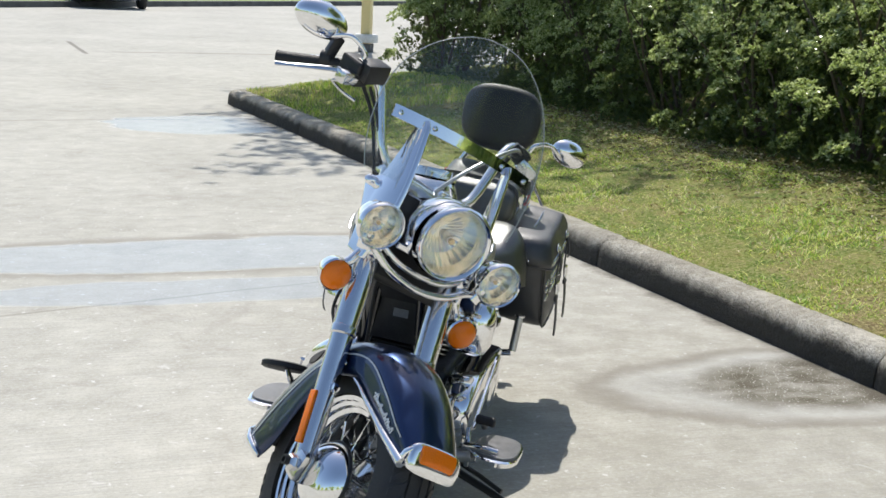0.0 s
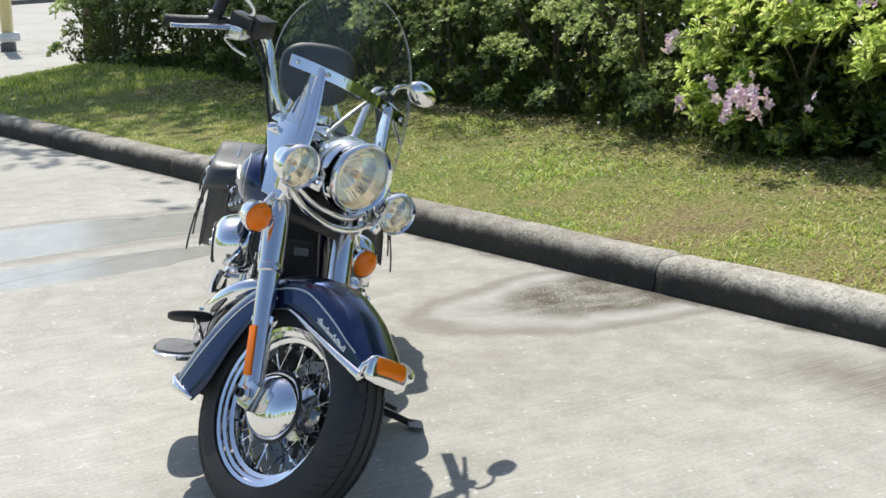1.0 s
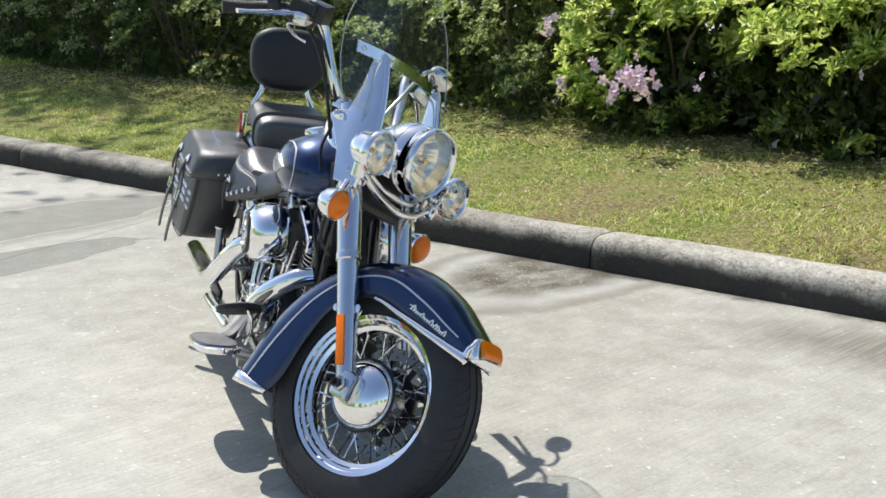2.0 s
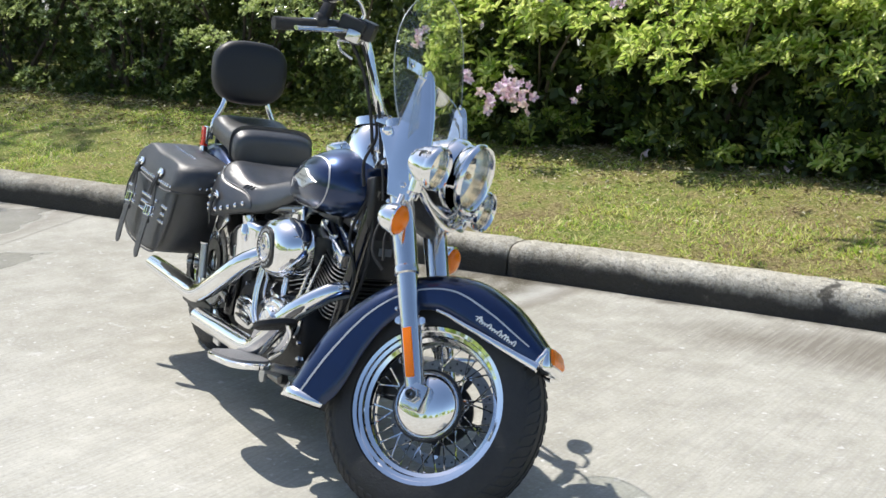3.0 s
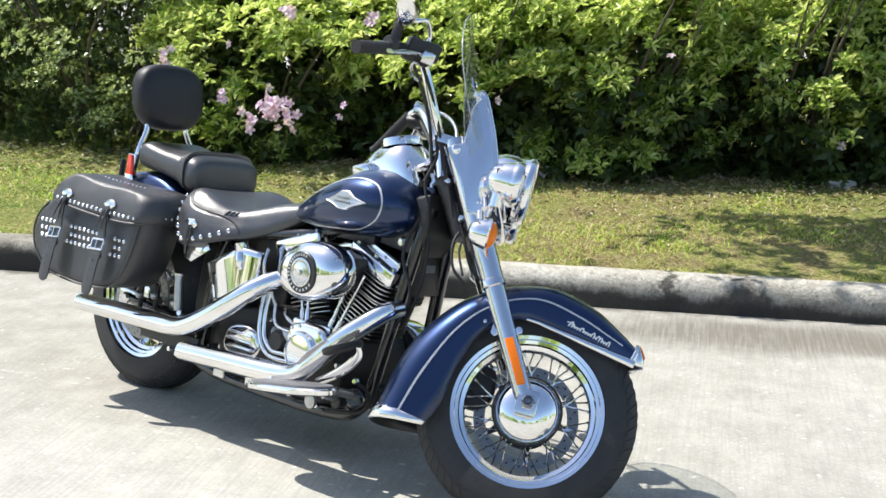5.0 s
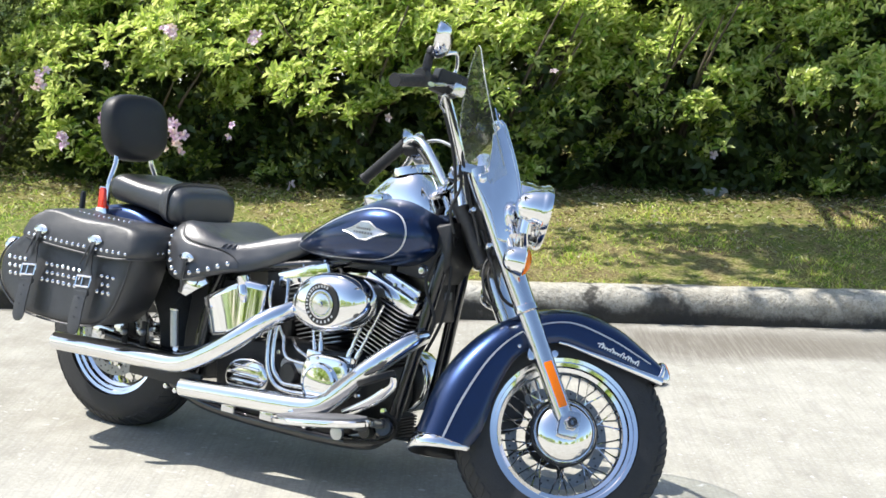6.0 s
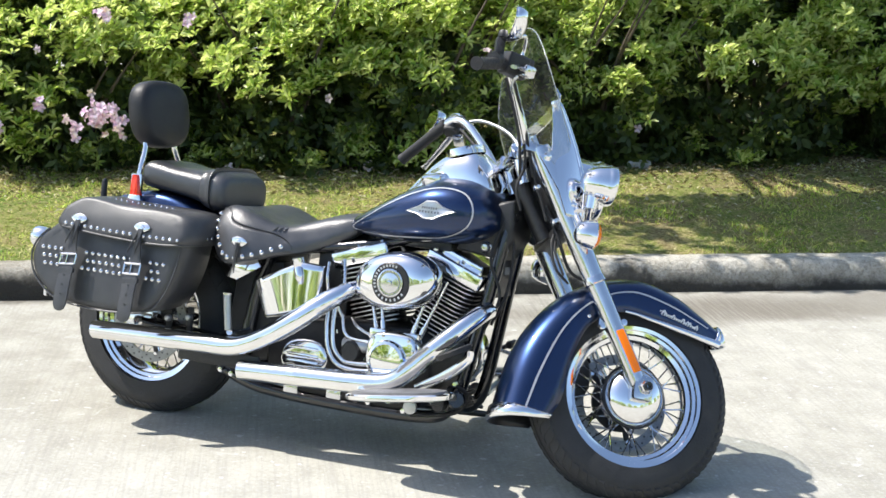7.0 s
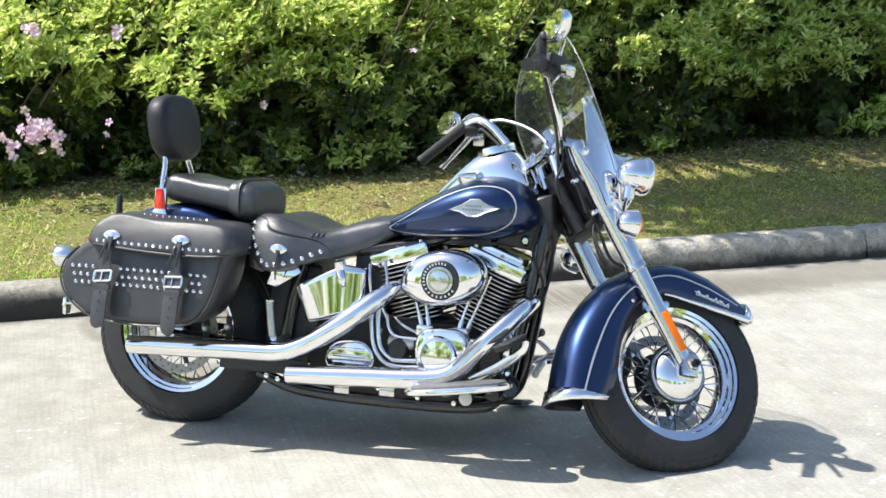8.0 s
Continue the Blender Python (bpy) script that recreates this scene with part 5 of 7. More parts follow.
def brace(y):
    lean = Matrix.Identity(4)
    lean[1][0], lean[1][2], lean[1][3] = -0.27 * y, -0.135 * y, (0.27 * 1.262 + 0.135 * 0.95 - 0.010) * y
    turned = STEER @ lean
    pts = [(1.198, 0.918), (1.236, 0.948), (1.232, 1.03), (1.222, 1.108), (1.240, 1.120), (1.262, 1.094), (1.318, 0.976), (1.352, 0.862), (1.352, 0.762), (1.300, 0.760), (1.268, 0.830)]
    b = part("shield_brace", slab(pts, 0.158 * y, 0.169 * y, 0.004, 2), CHROME, bike, "broad chrome windshield side brace", 35, turned)
    part("brace_lip", tube([(1.242, 0.166 * y, 1.118), (1.264, 0.166 * y, 1.094), (1.320, 0.166 * y, 0.976), (1.354, 0.166 * y, 0.862), (1.354, 0.164 * y, 0.765)], 0.0065, 8, 4), CHROME, b, "", 50, turned)
    part("brace_bolt", lathe([(0, 0.016), (0.008, 0.015), (0.013, 0.010), (0.014, 0), (0, 0)], 16, aim((1.223, 0.168 * y, 0.922), (0, y, 0))), CHROME, b, "", 40, turned)
    part("brace_bolt", lathe([(0, 0.012), (0.007, 0.010), (0.009, 0), (0, 0)], 14, aim((1.326, 0.168 * y, 0.80), (0, y, 0))), CHROME, b, "", 40, turned)
    part("brace_nub", lathe([(0, 0.012), (0.010, 0.010), (0.012, 0), (0, 0)], 14, aim((1.232, 0.165 * y, 1.102), (0.3, y, 0.2))), CHROME, b, "", 40, turned)


side_pair(brace)

# handlebar and what it carries
bar_foot = [(1.165, 0.05, 0.945), (1.168, 0.105, 0.955), (1.150, 0.150, 0.985)]
bar_right = [(1.110, -0.185, 1.055), (1.078, -0.210, 1.110), (1.058, -0.245, 1.134), (1.035, -0.292, 1.123), (0.984, -0.350, 1.092), (0.924, -0.424, 1.040)]
bar_left = [(1.105, 0.185, 1.062), (1.062, 0.212, 1.122), (1.030, 0.246, 1.150), (1.000, 0.290, 1.142), (0.955, 0.366, 1.105), (0.908, 0.440, 1.058)]
bar_line = bar_right[::-1] + [(x, -y, z) for x, y, z in bar_foot[::-1]] + bar_foot + bar_left
handlebar = part("handlebar", tube(bar_line, 0.0135, 14, 5), CHROME, bike, "swept chrome handlebar", 60, STEER)
part("riser", join(*[tube([(1.20, 0.055 * y, 0.87), (1.172, 0.055 * y, 0.945)], 0.020, 12, 1) for y in (-1, 1)], box(0.05, 0.15, 0.03, 0.008, (1.165, 0, 0.950))), CHROME, handlebar, "", 40, STEER)


def controls(y):
    line = bar_right if y < 0 else bar_left
    g0, g1 = Vector(line[3]), Vector(line[5])
    o = Vector((1.046, -0.276, 1.132)) if y < 0 else Vector((1.015, 0.270, 1.148))
    tilt = STEER @ Matrix.Translation(o) @ Matrix.Rotation(-0.42 * y, 4, "Z") @ Matrix.Rotation(-0.30 * y, 4, "X")
    d = (g1 - g0).normalized()
    part("grip", tube([g0, g0 + d * 0.01, g1 - d * 0.012, g1 + d * 0.008], [0.0195, 0.0175, 0.0175, 0.0195], 16, 3), GRIP, handlebar, "black rubber grip", 50, STEER)
    ctl = part("control_housing", box(0.074, 0.050, 0.066, 0.010, (0.004, 0.022 * y, -0.004), 3) if y < 0 else box(0.050, 0.046, 0.048, 0.012, (0.0, 0.022, -0.004), 3), BLACK_METAL, handlebar, "black switch housing", 35, tilt)
    part("fluid_reservoir" if y < 0 else "clutch_perch", box(0.055, 0.078, 0.052, 0.008, (0.036, 0.004, 0.008)) if y < 0 else box(0.036, 0.030, 0.034, 0.008, (0.030, -0.004, 0.0)), BLACK_METAL, ctl, "", 35, tilt)
    q = o - Vector((1.050, 0.268 * y, 1.130))
    part("lever", tube([Vector((1.068, 0.290 * y, 1.112)) + q, Vector((1.066, 0.315 * y, 1.104)) + q, Vector((1.052, 0.365 * y, 1.080)) + q, Vector((1.030, 0.43 * y, 1.046)) + q, Vector((1.019, 0.460 * y, 1.031)) + q], [0.013, 0.013, 0.011, 0.008, 0.010], 10, 5, 0.6), CHROME_SOFT, handlebar, "polished lever", 50, STEER)
    part("lever_perch", box(0.038, 0.060, 0.034, 0.008, (0.022, 0.056 * y, -0.014)), CHROME_SOFT, handlebar, "", 35, tilt)
    c = Vector((1.013, -0.420, 1.184)) if y < 0 else Vector((0.995, 0.440, 1.210))
    ms = 1.0 if y < 0 else 0.82
    mir = loft([[c + Vector((dx, ms * 0.075 * k * math.cos(a) * y, ms * 0.045 * k * math.sin(a))) for a in np.linspace(0, 2 * math.pi, 28, endpoint=False)] for dx, k in ((-0.012, 0.90), (-0.012, 0.97), (-0.008, 1.0), (0.004, 0.98), (0.018, 0.85), (0.028, 0.60), (0.034, 0.3), (0.035, 0.05))])
    mm = STEER @ Matrix.Translation(c) @ Matrix.Rotation(-0.02 if y < 0 else 0.16, 4, "Z") @ Matrix.Translation(-c)
    mr = part("mirror", mir, CHROME, bike, "oval chrome rear-view mirror", 50, mm)
    part("mirror_glass", loft([[c + Vector((dx, ms * 0.069 * math.cos(a) * y, ms * 0.040 * math.sin(a))) for a in np.linspace(0, 2 * math.pi, 28, endpoint=False)] for dx in (-0.0150, -0.0125)]), MIRROR, mr, "mirror glass", 30, mm)
    part("mirror_stem", tube([o + Vector((0.030, 0.020 * y, 0.015)), o + Vector((0.032, 0.026 * y, 0.040)), o + Vector((0.020, 0.075 * y, 0.058)), c + Vector((0.020, -0.035 * y, -0.020)), c + Vector((0.026, -0.018 * y, -0.012))], 0.0062, 8, 5), CHROME, mr, "bent chrome stem", 50, STEER)


side_pair(controls)
# black clamp mount under the right mirror
mount_at = Vector((0.990, -0.342, 1.103))
part("device_mount", join(lathe([(0, -0.014), (0.022, -0.014), (0.026, 0.0), (0.022, 0.014), (0, 0.014)], 14, aim(mount_at, (-0.6, -0.7, -0.4))), box(0.026, 0.028, 0.060, 0.006, mount_at + Vector((0.006, -0.004, 0.036))), lathe([(0, -0.016), (0.013, -0.01), (0.016, 0), (0.013, 0.01), (0, 0.016)], 14, Matrix.Translation(mount_at + Vector((0.010, -0.012, 0.075))))), BLACK_METAL, handlebar, "black ball clamp mount", 35, STEER)
cables = [
    ([(1.075, -0.240, 1.105), (1.118, -0.192, 1.045), (1.162, -0.152, 0.965), (1.20, -0.12, 0.87)], 0.0046),
    ([(1.05, -0.250, 1.10), (1.092, -0.200, 1.045), (1.135, -0.158, 0.965), (1.17, -0.10, 0.86)], 0.0050),
    ([(1.045, 0.245, 1.12), (1.10, 0.196, 1.045), (1.155, 0.152, 0.965), (1.20, 0.12, 0.87)], 0.006),
    ([(1.035, 0.28, 1.145), (1.10, 0.21, 1.150), (1.17, 0.10, 1.08), (1.20, 0.02, 0.98), (1.20, 0.0, 0.90)], 0.0055),
    ([(1.26, -0.09, 0.80), (1.31, -0.10, 0.70), (1.36, -0.085, 0.62), (1.43, -0.085, 0.60)], 0.005),
]
for pts, r in cables:
    braided = pts[1][2] > 1.13
    part("cable", tube(pts, r, 8, 6), ALLOY if braided else GRIP, handlebar, "braided steel clutch cable" if braided else "black control cable", 60, STEER)
part("brake_pipe", tube([(1.075, -0.27, 1.105), (1.072, -0.30, 1.085), (1.06, -0.33, 1.072), (1.058, -0.29, 1.058), (1.075, -0.255, 1.055)], 0.0042, 8, 6), CHROME_SOFT, handlebar, "bent steel pipe", 60, STEER)
part("upper_yoke", box(0.09, 0.30, 0.03, 0.010, (1.20, 0, 0.952)), CHROME_SOFT, bike, "", 35, STEER)
part("lower_yoke", box(0.055, 0.25, 0.026, 0.010, (1.325, 0, 0.738)), BLACK_METAL, bike, "black lower fork yoke", 35, STEER)

cowl = part("fork_cowl", slab([(1.200, 0.925), (1.236, 0.935), (1.352, 0.745), (1.318, 0.728), (1.262, 0.812)], -0.100, 0.100, 0.012, 3), BLACK_METAL, bike, "black inner panel between the fork legs", 40, STEER)
for y in (-1, 1):
    for x, z in ((1.222, 0.845), (1.286, 0.752)):
        part("acorn_nut", lathe([(0, 0.022), (0.006, 0.020), (0.0105, 0.013), (0.012, 0.004), (0.012, -0.004), (0, -0.004)], 12, aim((x, 0.104 * y, z), (0, y, 0))), CHROME, cowl, "chrome acorn nut", 35, STEER)
for pts, r in (([(1.155, -0.150, 0.955), (1.172, -0.125, 0.90), (1.160, -0.108, 0.83), (1.185, -0.095, 0.77)], 0.0045), ([(1.175, -0.140, 0.945), (1.205, -0.122, 0.87), (1.240, -0.112, 0.80), (1.262, -0.106, 0.75)], 0.0042), ([(1.300, -0.09, 0.74), (1.285, -0.112, 0.68), (1.305, -0.118, 0.61), (1.350, -0.110, 0.575)], 0.0042), ([(1.310, -0.07, 0.74), (1.305, -0.092, 0.67), (1.335, -0.100, 0.60)], 0.0036)):
    part("cable", tube(pts, r, 8, 6), GRIP, handlebar, "black control cable", 60, STEER)
for y in (-1, 1):
    part("bar_clamp", join(box(0.052, 0.034, 0.040, 0.009, (1.160, 0.058 * y, 0.955)), lathe([(0, 0.012), (0.007, 0.011), (0.009, 0), (0, 0)], 8, aim((1.150, 0.058 * y, 0.974), (-0.4, 0, 1)))), CHROME, handlebar, "chrome handlebar clamp", 40, STEER)

# tank
TANK = [(0.650, 0.683, 0.704, 0.036), (0.690, 0.678, 0.736, 0.090), (0.76, 0.673, 0.775, 0.137), (0.85, 0.671, 0.827, 0.172), (0.93, 0.674, 0.866, 0.188), (1.00, 0.680, 0.887, 0.194), (1.08, 0.690, 0.886, 0.186), (1.14, 0.712, 0.858, 0.158), (1.178, 0.742, 0.812, 0.105)]
TANK_FINE = [p for p in zip(*[[q.x for q in curve([(row[c], 0, 0) for row in TANK], 6)] for c in range(4)])]


def tank_ring(x, z0, z1, w, k=44):
    ring = []
    for i in range(k):
        a = 2 * math.pi * i / k
        ca, sa = math.cos(a), math.sin(a)
        e = 2 / (2.5 if sa > 0 else 2.9)
        ring.append((x, w * math.copysign(abs(ca) ** e, ca), (z0 + z1) / 2 + (z1 - z0) / 2 * math.copysign(abs(sa) ** e, sa)))
    return ring


def tank_y(x, z):
    """How far out the tank's side stands at x, z."""
    z0, z1, w = (np.interp(x, [r[0] for r in TANK_FINE], [r[c] for r in TANK_FINE]) for c in (1, 2, 3))
    t = min(0.995, abs((z - (z0 + z1) / 2) / ((z1 - z0) / 2)))
    e = 2.5 if z > (z0 + z1) / 2 else 2.9
    return w * (1 - t ** e) ** (1 / e)


tank = part("fuel_tank", loft([tank_ring(*r) for r in TANK_FINE]), BLUE, bike, "teardrop midnight-blue fuel tank with silver pinstripe", 50)


BADGE_GREY = simple("grey enamel", (0.16, 0.17, 0.19), 0.4)


def tank_trim(y):
    loop = closed_curve([(0.695, 0, 0.699), (0.76, 0, 0.690), (0.84, 0, 0.689), (0.93, 0, 0.694), (1.04, 0, 0.708), (1.112, 0, 0.745), (1.128, 0, 0.800), (1.095, 0, 0.845), (1.02, 0, 0.856), (0.93, 0, 0.834), (0.84, 0, 0.790), (0.765, 0, 0.744), (0.715, 0, 0.716)], 8)
    c = sum(loop, Vector()) / len(loop)
    rows = []
    for p in loop + loop[:1]:
        a, b = p, p + (c - p).normalized() * 0.0042
        rows.append([Vector((q.x, y * (tank_y(q.x, q.z) + 0.0016), q.z)) for q in (a, b)])
    part("pinstripe", loft(rows, False), STRIPE, tank, "thin silver pinstripe", 60)
    # lozenge badge that follows the side
    out = [(0.908, 0.783), (0.955, 0.803), (0.985, 0.824), (1.018, 0.826), (1.045, 0.810), (1.092, 0.797), (1.045, 0.780), (1.012, 0.764), (0.978, 0.764), (0.95, 0.777)]
    out = [(1.0 + (x - 1.0) * 0.9, 0.787 + (z - 0.795) * 0.9) for x, z in out]
    c = Vector((1.0, 0.787))

    def ring(k, lift):
        return [Vector((c.x + (x - c.x) * k, y * (tank_y(c.x + (x - c.x) * k, c.y + (z - c.y) * k) + lift), c.y + (z - c.y) * k)) for x, z in out]

    b = part("badge", loft([ring(1.0, 0.0), ring(1.0, 0.004), ring(0.93, 0.006), ring(0.86, 0.0045), ring(0.1, 0.004)]), ALLOY, tank, "bright metal lozenge badge", 30)
    for z0, x0, x1, h in ((0.7925, 0.975, 1.027, 0.0062), (0.7805, 0.966, 1.036, 0.0062)):
        for k in range(7):
            xa = x0 + (x1 - x0) * k / 7
            rows = [[Vector((x, y * (tank_y(x, z) + 0.0062), z)) for z in (z0 - h / 2, z0 + h / 2)] for x in (xa, xa + (x1 - x0) / 7 * 0.55)]
            part("badge_bar", loft(rows, False), BADGE_GREY, b, "", 0)


side_pair(tank_trim)
# chrome console with round gauge, and the caps
CON = [(0.822, 0.026, 0.798, 0.822), (0.875, 0.048, 0.82, 0.878), (0.94, 0.064, 0.86, 0.938), (1.00, 0.078, 0.865, 0.968), (1.06, 0.082, 0.865, 0.970), (1.115, 0.074, 0.85, 0.925), (1.145, 0.05, 0.83, 0.875)]
con = []
for x, w, z0, z1 in zip(*[[q.x for q in curve([(r[c], 0, 0) for r in CON], 5)] for c in range(4)]):
    con.append([(x, w * math.copysign(abs(math.cos(a)) ** 0.8, math.cos(a)), z0 + (z1 - z0) * max(0, math.sin(a)) ** 0.75 - 0.01 * (math.sin(a) < 0)) for a in np.linspace(0, 2 * math.pi, 28, endpoint=False)])
console = part("console", loft(con), CHROME, tank, "chrome tank console", 50)
part("gauge", lathe([(0, 0.004), (0.052, 0.004), (0.056, 0.0), (0.060, 0.004), (0.062, -0.006), (0.062, -0.02)], 36, aim((1.005, 0, 0.972), (-0.30, 0, 0.95))), CHROME, console, "chrome-rimmed gauge")
part("gauge_face", lathe([(0, 0.006), (0.050, 0.0055), (0.051, 0.003)], 32, aim((1.005, 0, 0.972), (-0.30, 0, 0.95))), BLACK_PAINT, console, "black gauge face")
for y in (-1, 1):
    part("fuel_cap", lathe([(0, 0.014), (0.030, 0.013), (0.036, 0.009), (0.038, 0.0), (0.036, -0.02)], 32, aim((0.945, 0.078 * y, 0.878), (-0.22, 0.22 * y, 0.95))), CHROME, tank, "flat chrome filler cap")

# seats
def saddle(secs, dish, taper=0.0, k=30, side=0.55, crown=0.62):
    rings = []
    fine = list(zip(*[[q.x for q in curve([(r[c], 0, 0) for r in secs], 6)] for c in range(len(secs[0]))]))
    for x, w, zt, zb in fine:
        ring = []
        for i in range(k):
            a = 2 * math.pi * i / k
            ca, sa = math.cos(a), math.sin(a)
            yy = w * math.copysign(abs(ca) ** side, ca) * (1 - taper * max(0.0, sa) ** 1.4)
            zz = (zt + zb) / 2 + (zt - zb) / 2 * math.copysign(abs(sa) ** crown, sa)
            if sa > 0:
                zz -= dish * (1 - (yy / w) ** 2) * sa
            ring.append((x, yy, zz))
        rings.append(ring)
    return loft(rings)


# sections of the rider's saddle: x, centre top, crest y and z, flank y and z, lower edge y and z
SADDLE = [
    (0.240, 0.690, 0.080, 0.688, 0.120, 0.676, 0.128, 0.655), (0.248, 0.706, 0.108, 0.704, 0.160, 0.678, 0.172, 0.638), (0.272, 0.716, 0.132, 0.718, 0.192, 0.674, 0.214, 0.596), (0.308, 0.712, 0.152, 0.722, 0.209, 0.668, 0.232, 0.556),
    (0.350, 0.700, 0.158, 0.715, 0.213, 0.660, 0.240, 0.547), (0.400, 0.686, 0.153, 0.698, 0.207, 0.649, 0.234, 0.559), (0.450, 0.677, 0.143, 0.681, 0.189, 0.642, 0.212, 0.575), (0.500, 0.684, 0.124, 0.679, 0.165, 0.640, 0.184, 0.591),
    (0.550, 0.706, 0.104, 0.694, 0.143, 0.647, 0.152, 0.600), (0.610, 0.727, 0.086, 0.713, 0.121, 0.664, 0.122, 0.624), (0.670, 0.738, 0.071, 0.725, 0.100, 0.687, 0.096, 0.655), (0.725, 0.742, 0.050, 0.732, 0.070, 0.706, 0.066, 0.692)]
_cols = [[q.x for q in curve([(r[c], 0, 0) for r in SADDLE], 6)] for c in range(8)]


def saddle_half(x):
    """One side of the section at x, from the middle of the top down to the lower edge."""
    zc, yc, zy, ys, zs, yb, zb = [float(np.interp(x, _cols[0], col)) for col in _cols[1:]]
    return curve([(x, 0, zc), (x, yc * 0.55, zc * 0.62 + zy * 0.38), (x, yc, zy), (x, yc * 0.38 + ys * 0.62, zy * 0.52 + zs * 0.48 + 0.006), (x, ys, zs), (x, (ys + yb) / 2 + 0.004, (zs + zb) / 2), (x, yb, zb)], 5)


def skirt_y(x, z, lift=0.0):
    """The flank of the saddle on the side with the exhaust."""
    side = saddle_half(x)[10:]
    return -float(np.interp(z, [p.z for p in reversed(side)], [p.y for p in reversed(side)])) - lift


rings = []
for x in _cols[0]:
    half = saddle_half(x)
    low = half[-1]
    under = [Vector((x, low.y - 0.014, low.z - 0.006)), Vector((x, low.y * 0.5, low.z + 0.012))]
    right = half + under
    rings.append([Vector((p.x, -p.y, p.z)) for p in reversed(right)] + right[1:])
seat = part("rider_saddle", loft(rings), SEAT_LEATHER, bike, "wide black leather saddle with studded skirt", 70)
SEAM = curve([(0.262, 0, 0.706), (0.285, 0, 0.7115), (0.306, 0, 0.705), (0.320, 0, 0.690), (0.336, 0, 0.677), (0.364, 0, 0.668), (0.420, 0, 0.659), (0.465, 0, 0.652), (0.500, 0, 0.638), (0.519, 0, 0.623), (0.527, 0, 0.610)], 4)
SKIRT_X = [0.255, 0.260, 0.270, 0.290, 0.310, 0.345, 0.43, 0.500, 0.527]
SKIRT_LOW = [0.690, 0.655, 0.610, 0.576, 0.556, 0.548, 0.571, 0.594, 0.604]
rows = []
for p in SEAM:
    lo = float(np.interp(p.x, SKIRT_X, SKIRT_LOW))
    rows.append([(p.x, skirt_y(p.x, lo + (p.z - lo) * k, 0.0005 + 0.003 * (1 - k)), lo + (p.z - lo) * k) for k in np.linspace(0, 1, 9)])
skirt = part("seat_skirt", loft(rows, False), SEAT_LEATHER, seat, "studded leather side skirt", 60)
mod = skirt.modifiers.new("thickness", "SOLIDIFY")
mod.thickness = 0.005
part("skirt_welt", tube([(p.x, skirt_y(p.x, p.z, 0.0006), p.z + 0.0012) for p in SEAM], 0.0021, 8, 1), SEAT_LEATHER, seat, "raised leather welt", 60)
for k in range(3):
    x = 0.461 + 0.014 * k
    part("pleat", tube([(x - 0.004, skirt_y(x, 0.656), 0.656), (x, skirt_y(x, 0.664, 0.0012), 0.664), (x + 0.006, skirt_y(x, 0.672), 0.672)], [0.0012, 0.0042, 0.0012], 8, 4), SEAT_LEATHER, seat)
PIL_A = [(-0.105, 0.095, 0.800, 0.748), (-0.092, 0.122, 0.828, 0.738), (-0.055, 0.132, 0.838, 0.732), (0.035, 0.134, 0.824, 0.724), (0.125, 0.136, 0.818, 0.708), (0.172, 0.134, 0.814, 0.700)]
PIL_B = [(0.160, 0.132, 0.814, 0.696), (0.170, 0.140, 0.825, 0.686), (0.192, 0.143, 0.824, 0.685), (0.217, 0.139, 0.814, 0.686), (0.231, 0.130, 0.803, 0.690), (0.237, 0.112, 0.788, 0.698), (0.239, 0.070, 0.766, 0.715)]
pillion = part("pillion_seat", saddle(PIL_A, 0.006), SEAT_LEATHER, bike, "black leather pillion cushion", 60)
part("pillion_bolster", saddle(PIL_B, 0.004), SEAT_LEATHER, pillion, "rounded front bolster", 60)
STRAP = [(0.147, 0.1370, 0.822, 0.700), (0.148, 0.1405, 0.8275, 0.694), (0.166, 0.1430, 0.8300, 0.688), (0.185, 0.1490, 0.8375, 0.682), (0.186, 0.1450, 0.834, 0.685)]
part("seat_strap", saddle(STRAP, 0.006), SEAT_LEATHER, pillion, "leather strap round the cushion", 40)

# backrest
pad = []
PAD_M = Matrix.Translation((-0.135, 0, 0.981)) @ Matrix.Rotation(radians(-10), 4, "Y")
for dx, k in ((-0.036, 0.80), (-0.034, 0.92), (-0.024, 0.985), (0.0, 1.0), (0.020, 0.985), (0.032, 0.93), (0.040, 0.80), (0.044, 0.5), (0.045, 0.1)):
    ring = []
    for i in range(40):
        a = 2 * math.pi * i / 40
        ca, sa = math.cos(a), math.sin(a)
        yy, zz = 0.136 * math.copysign(abs(ca) ** 0.70, ca), 0.113 * math.copysign(abs(sa) ** 0.72, sa)
        yy *= 1 + 0.05 * sa
        ring.append((dx, yy * k if k < 1 else yy, zz * k if k < 1 else zz))
    pad.append(ring)
backrest = part("backrest", loft(pad), PAD_VINYL, bike, "padded black leather passenger backrest", 60, PAD_M)
part("upright_bar", tube([(-0.115, -0.118, 0.735), (-0.112, -0.112, 0.80), (-0.122, -0.082, 0.87), (-0.135, -0.075, 0.93), (-0.14, 0, 0.96), (-0.135, 0.075, 0.93), (-0.122, 0.082, 0.87), (-0.112, 0.112, 0.80), (-0.115, 0.118, 0.735)], 0.0095, 10, 6), CHROME, backrest, "chrome backrest hoop", 60)

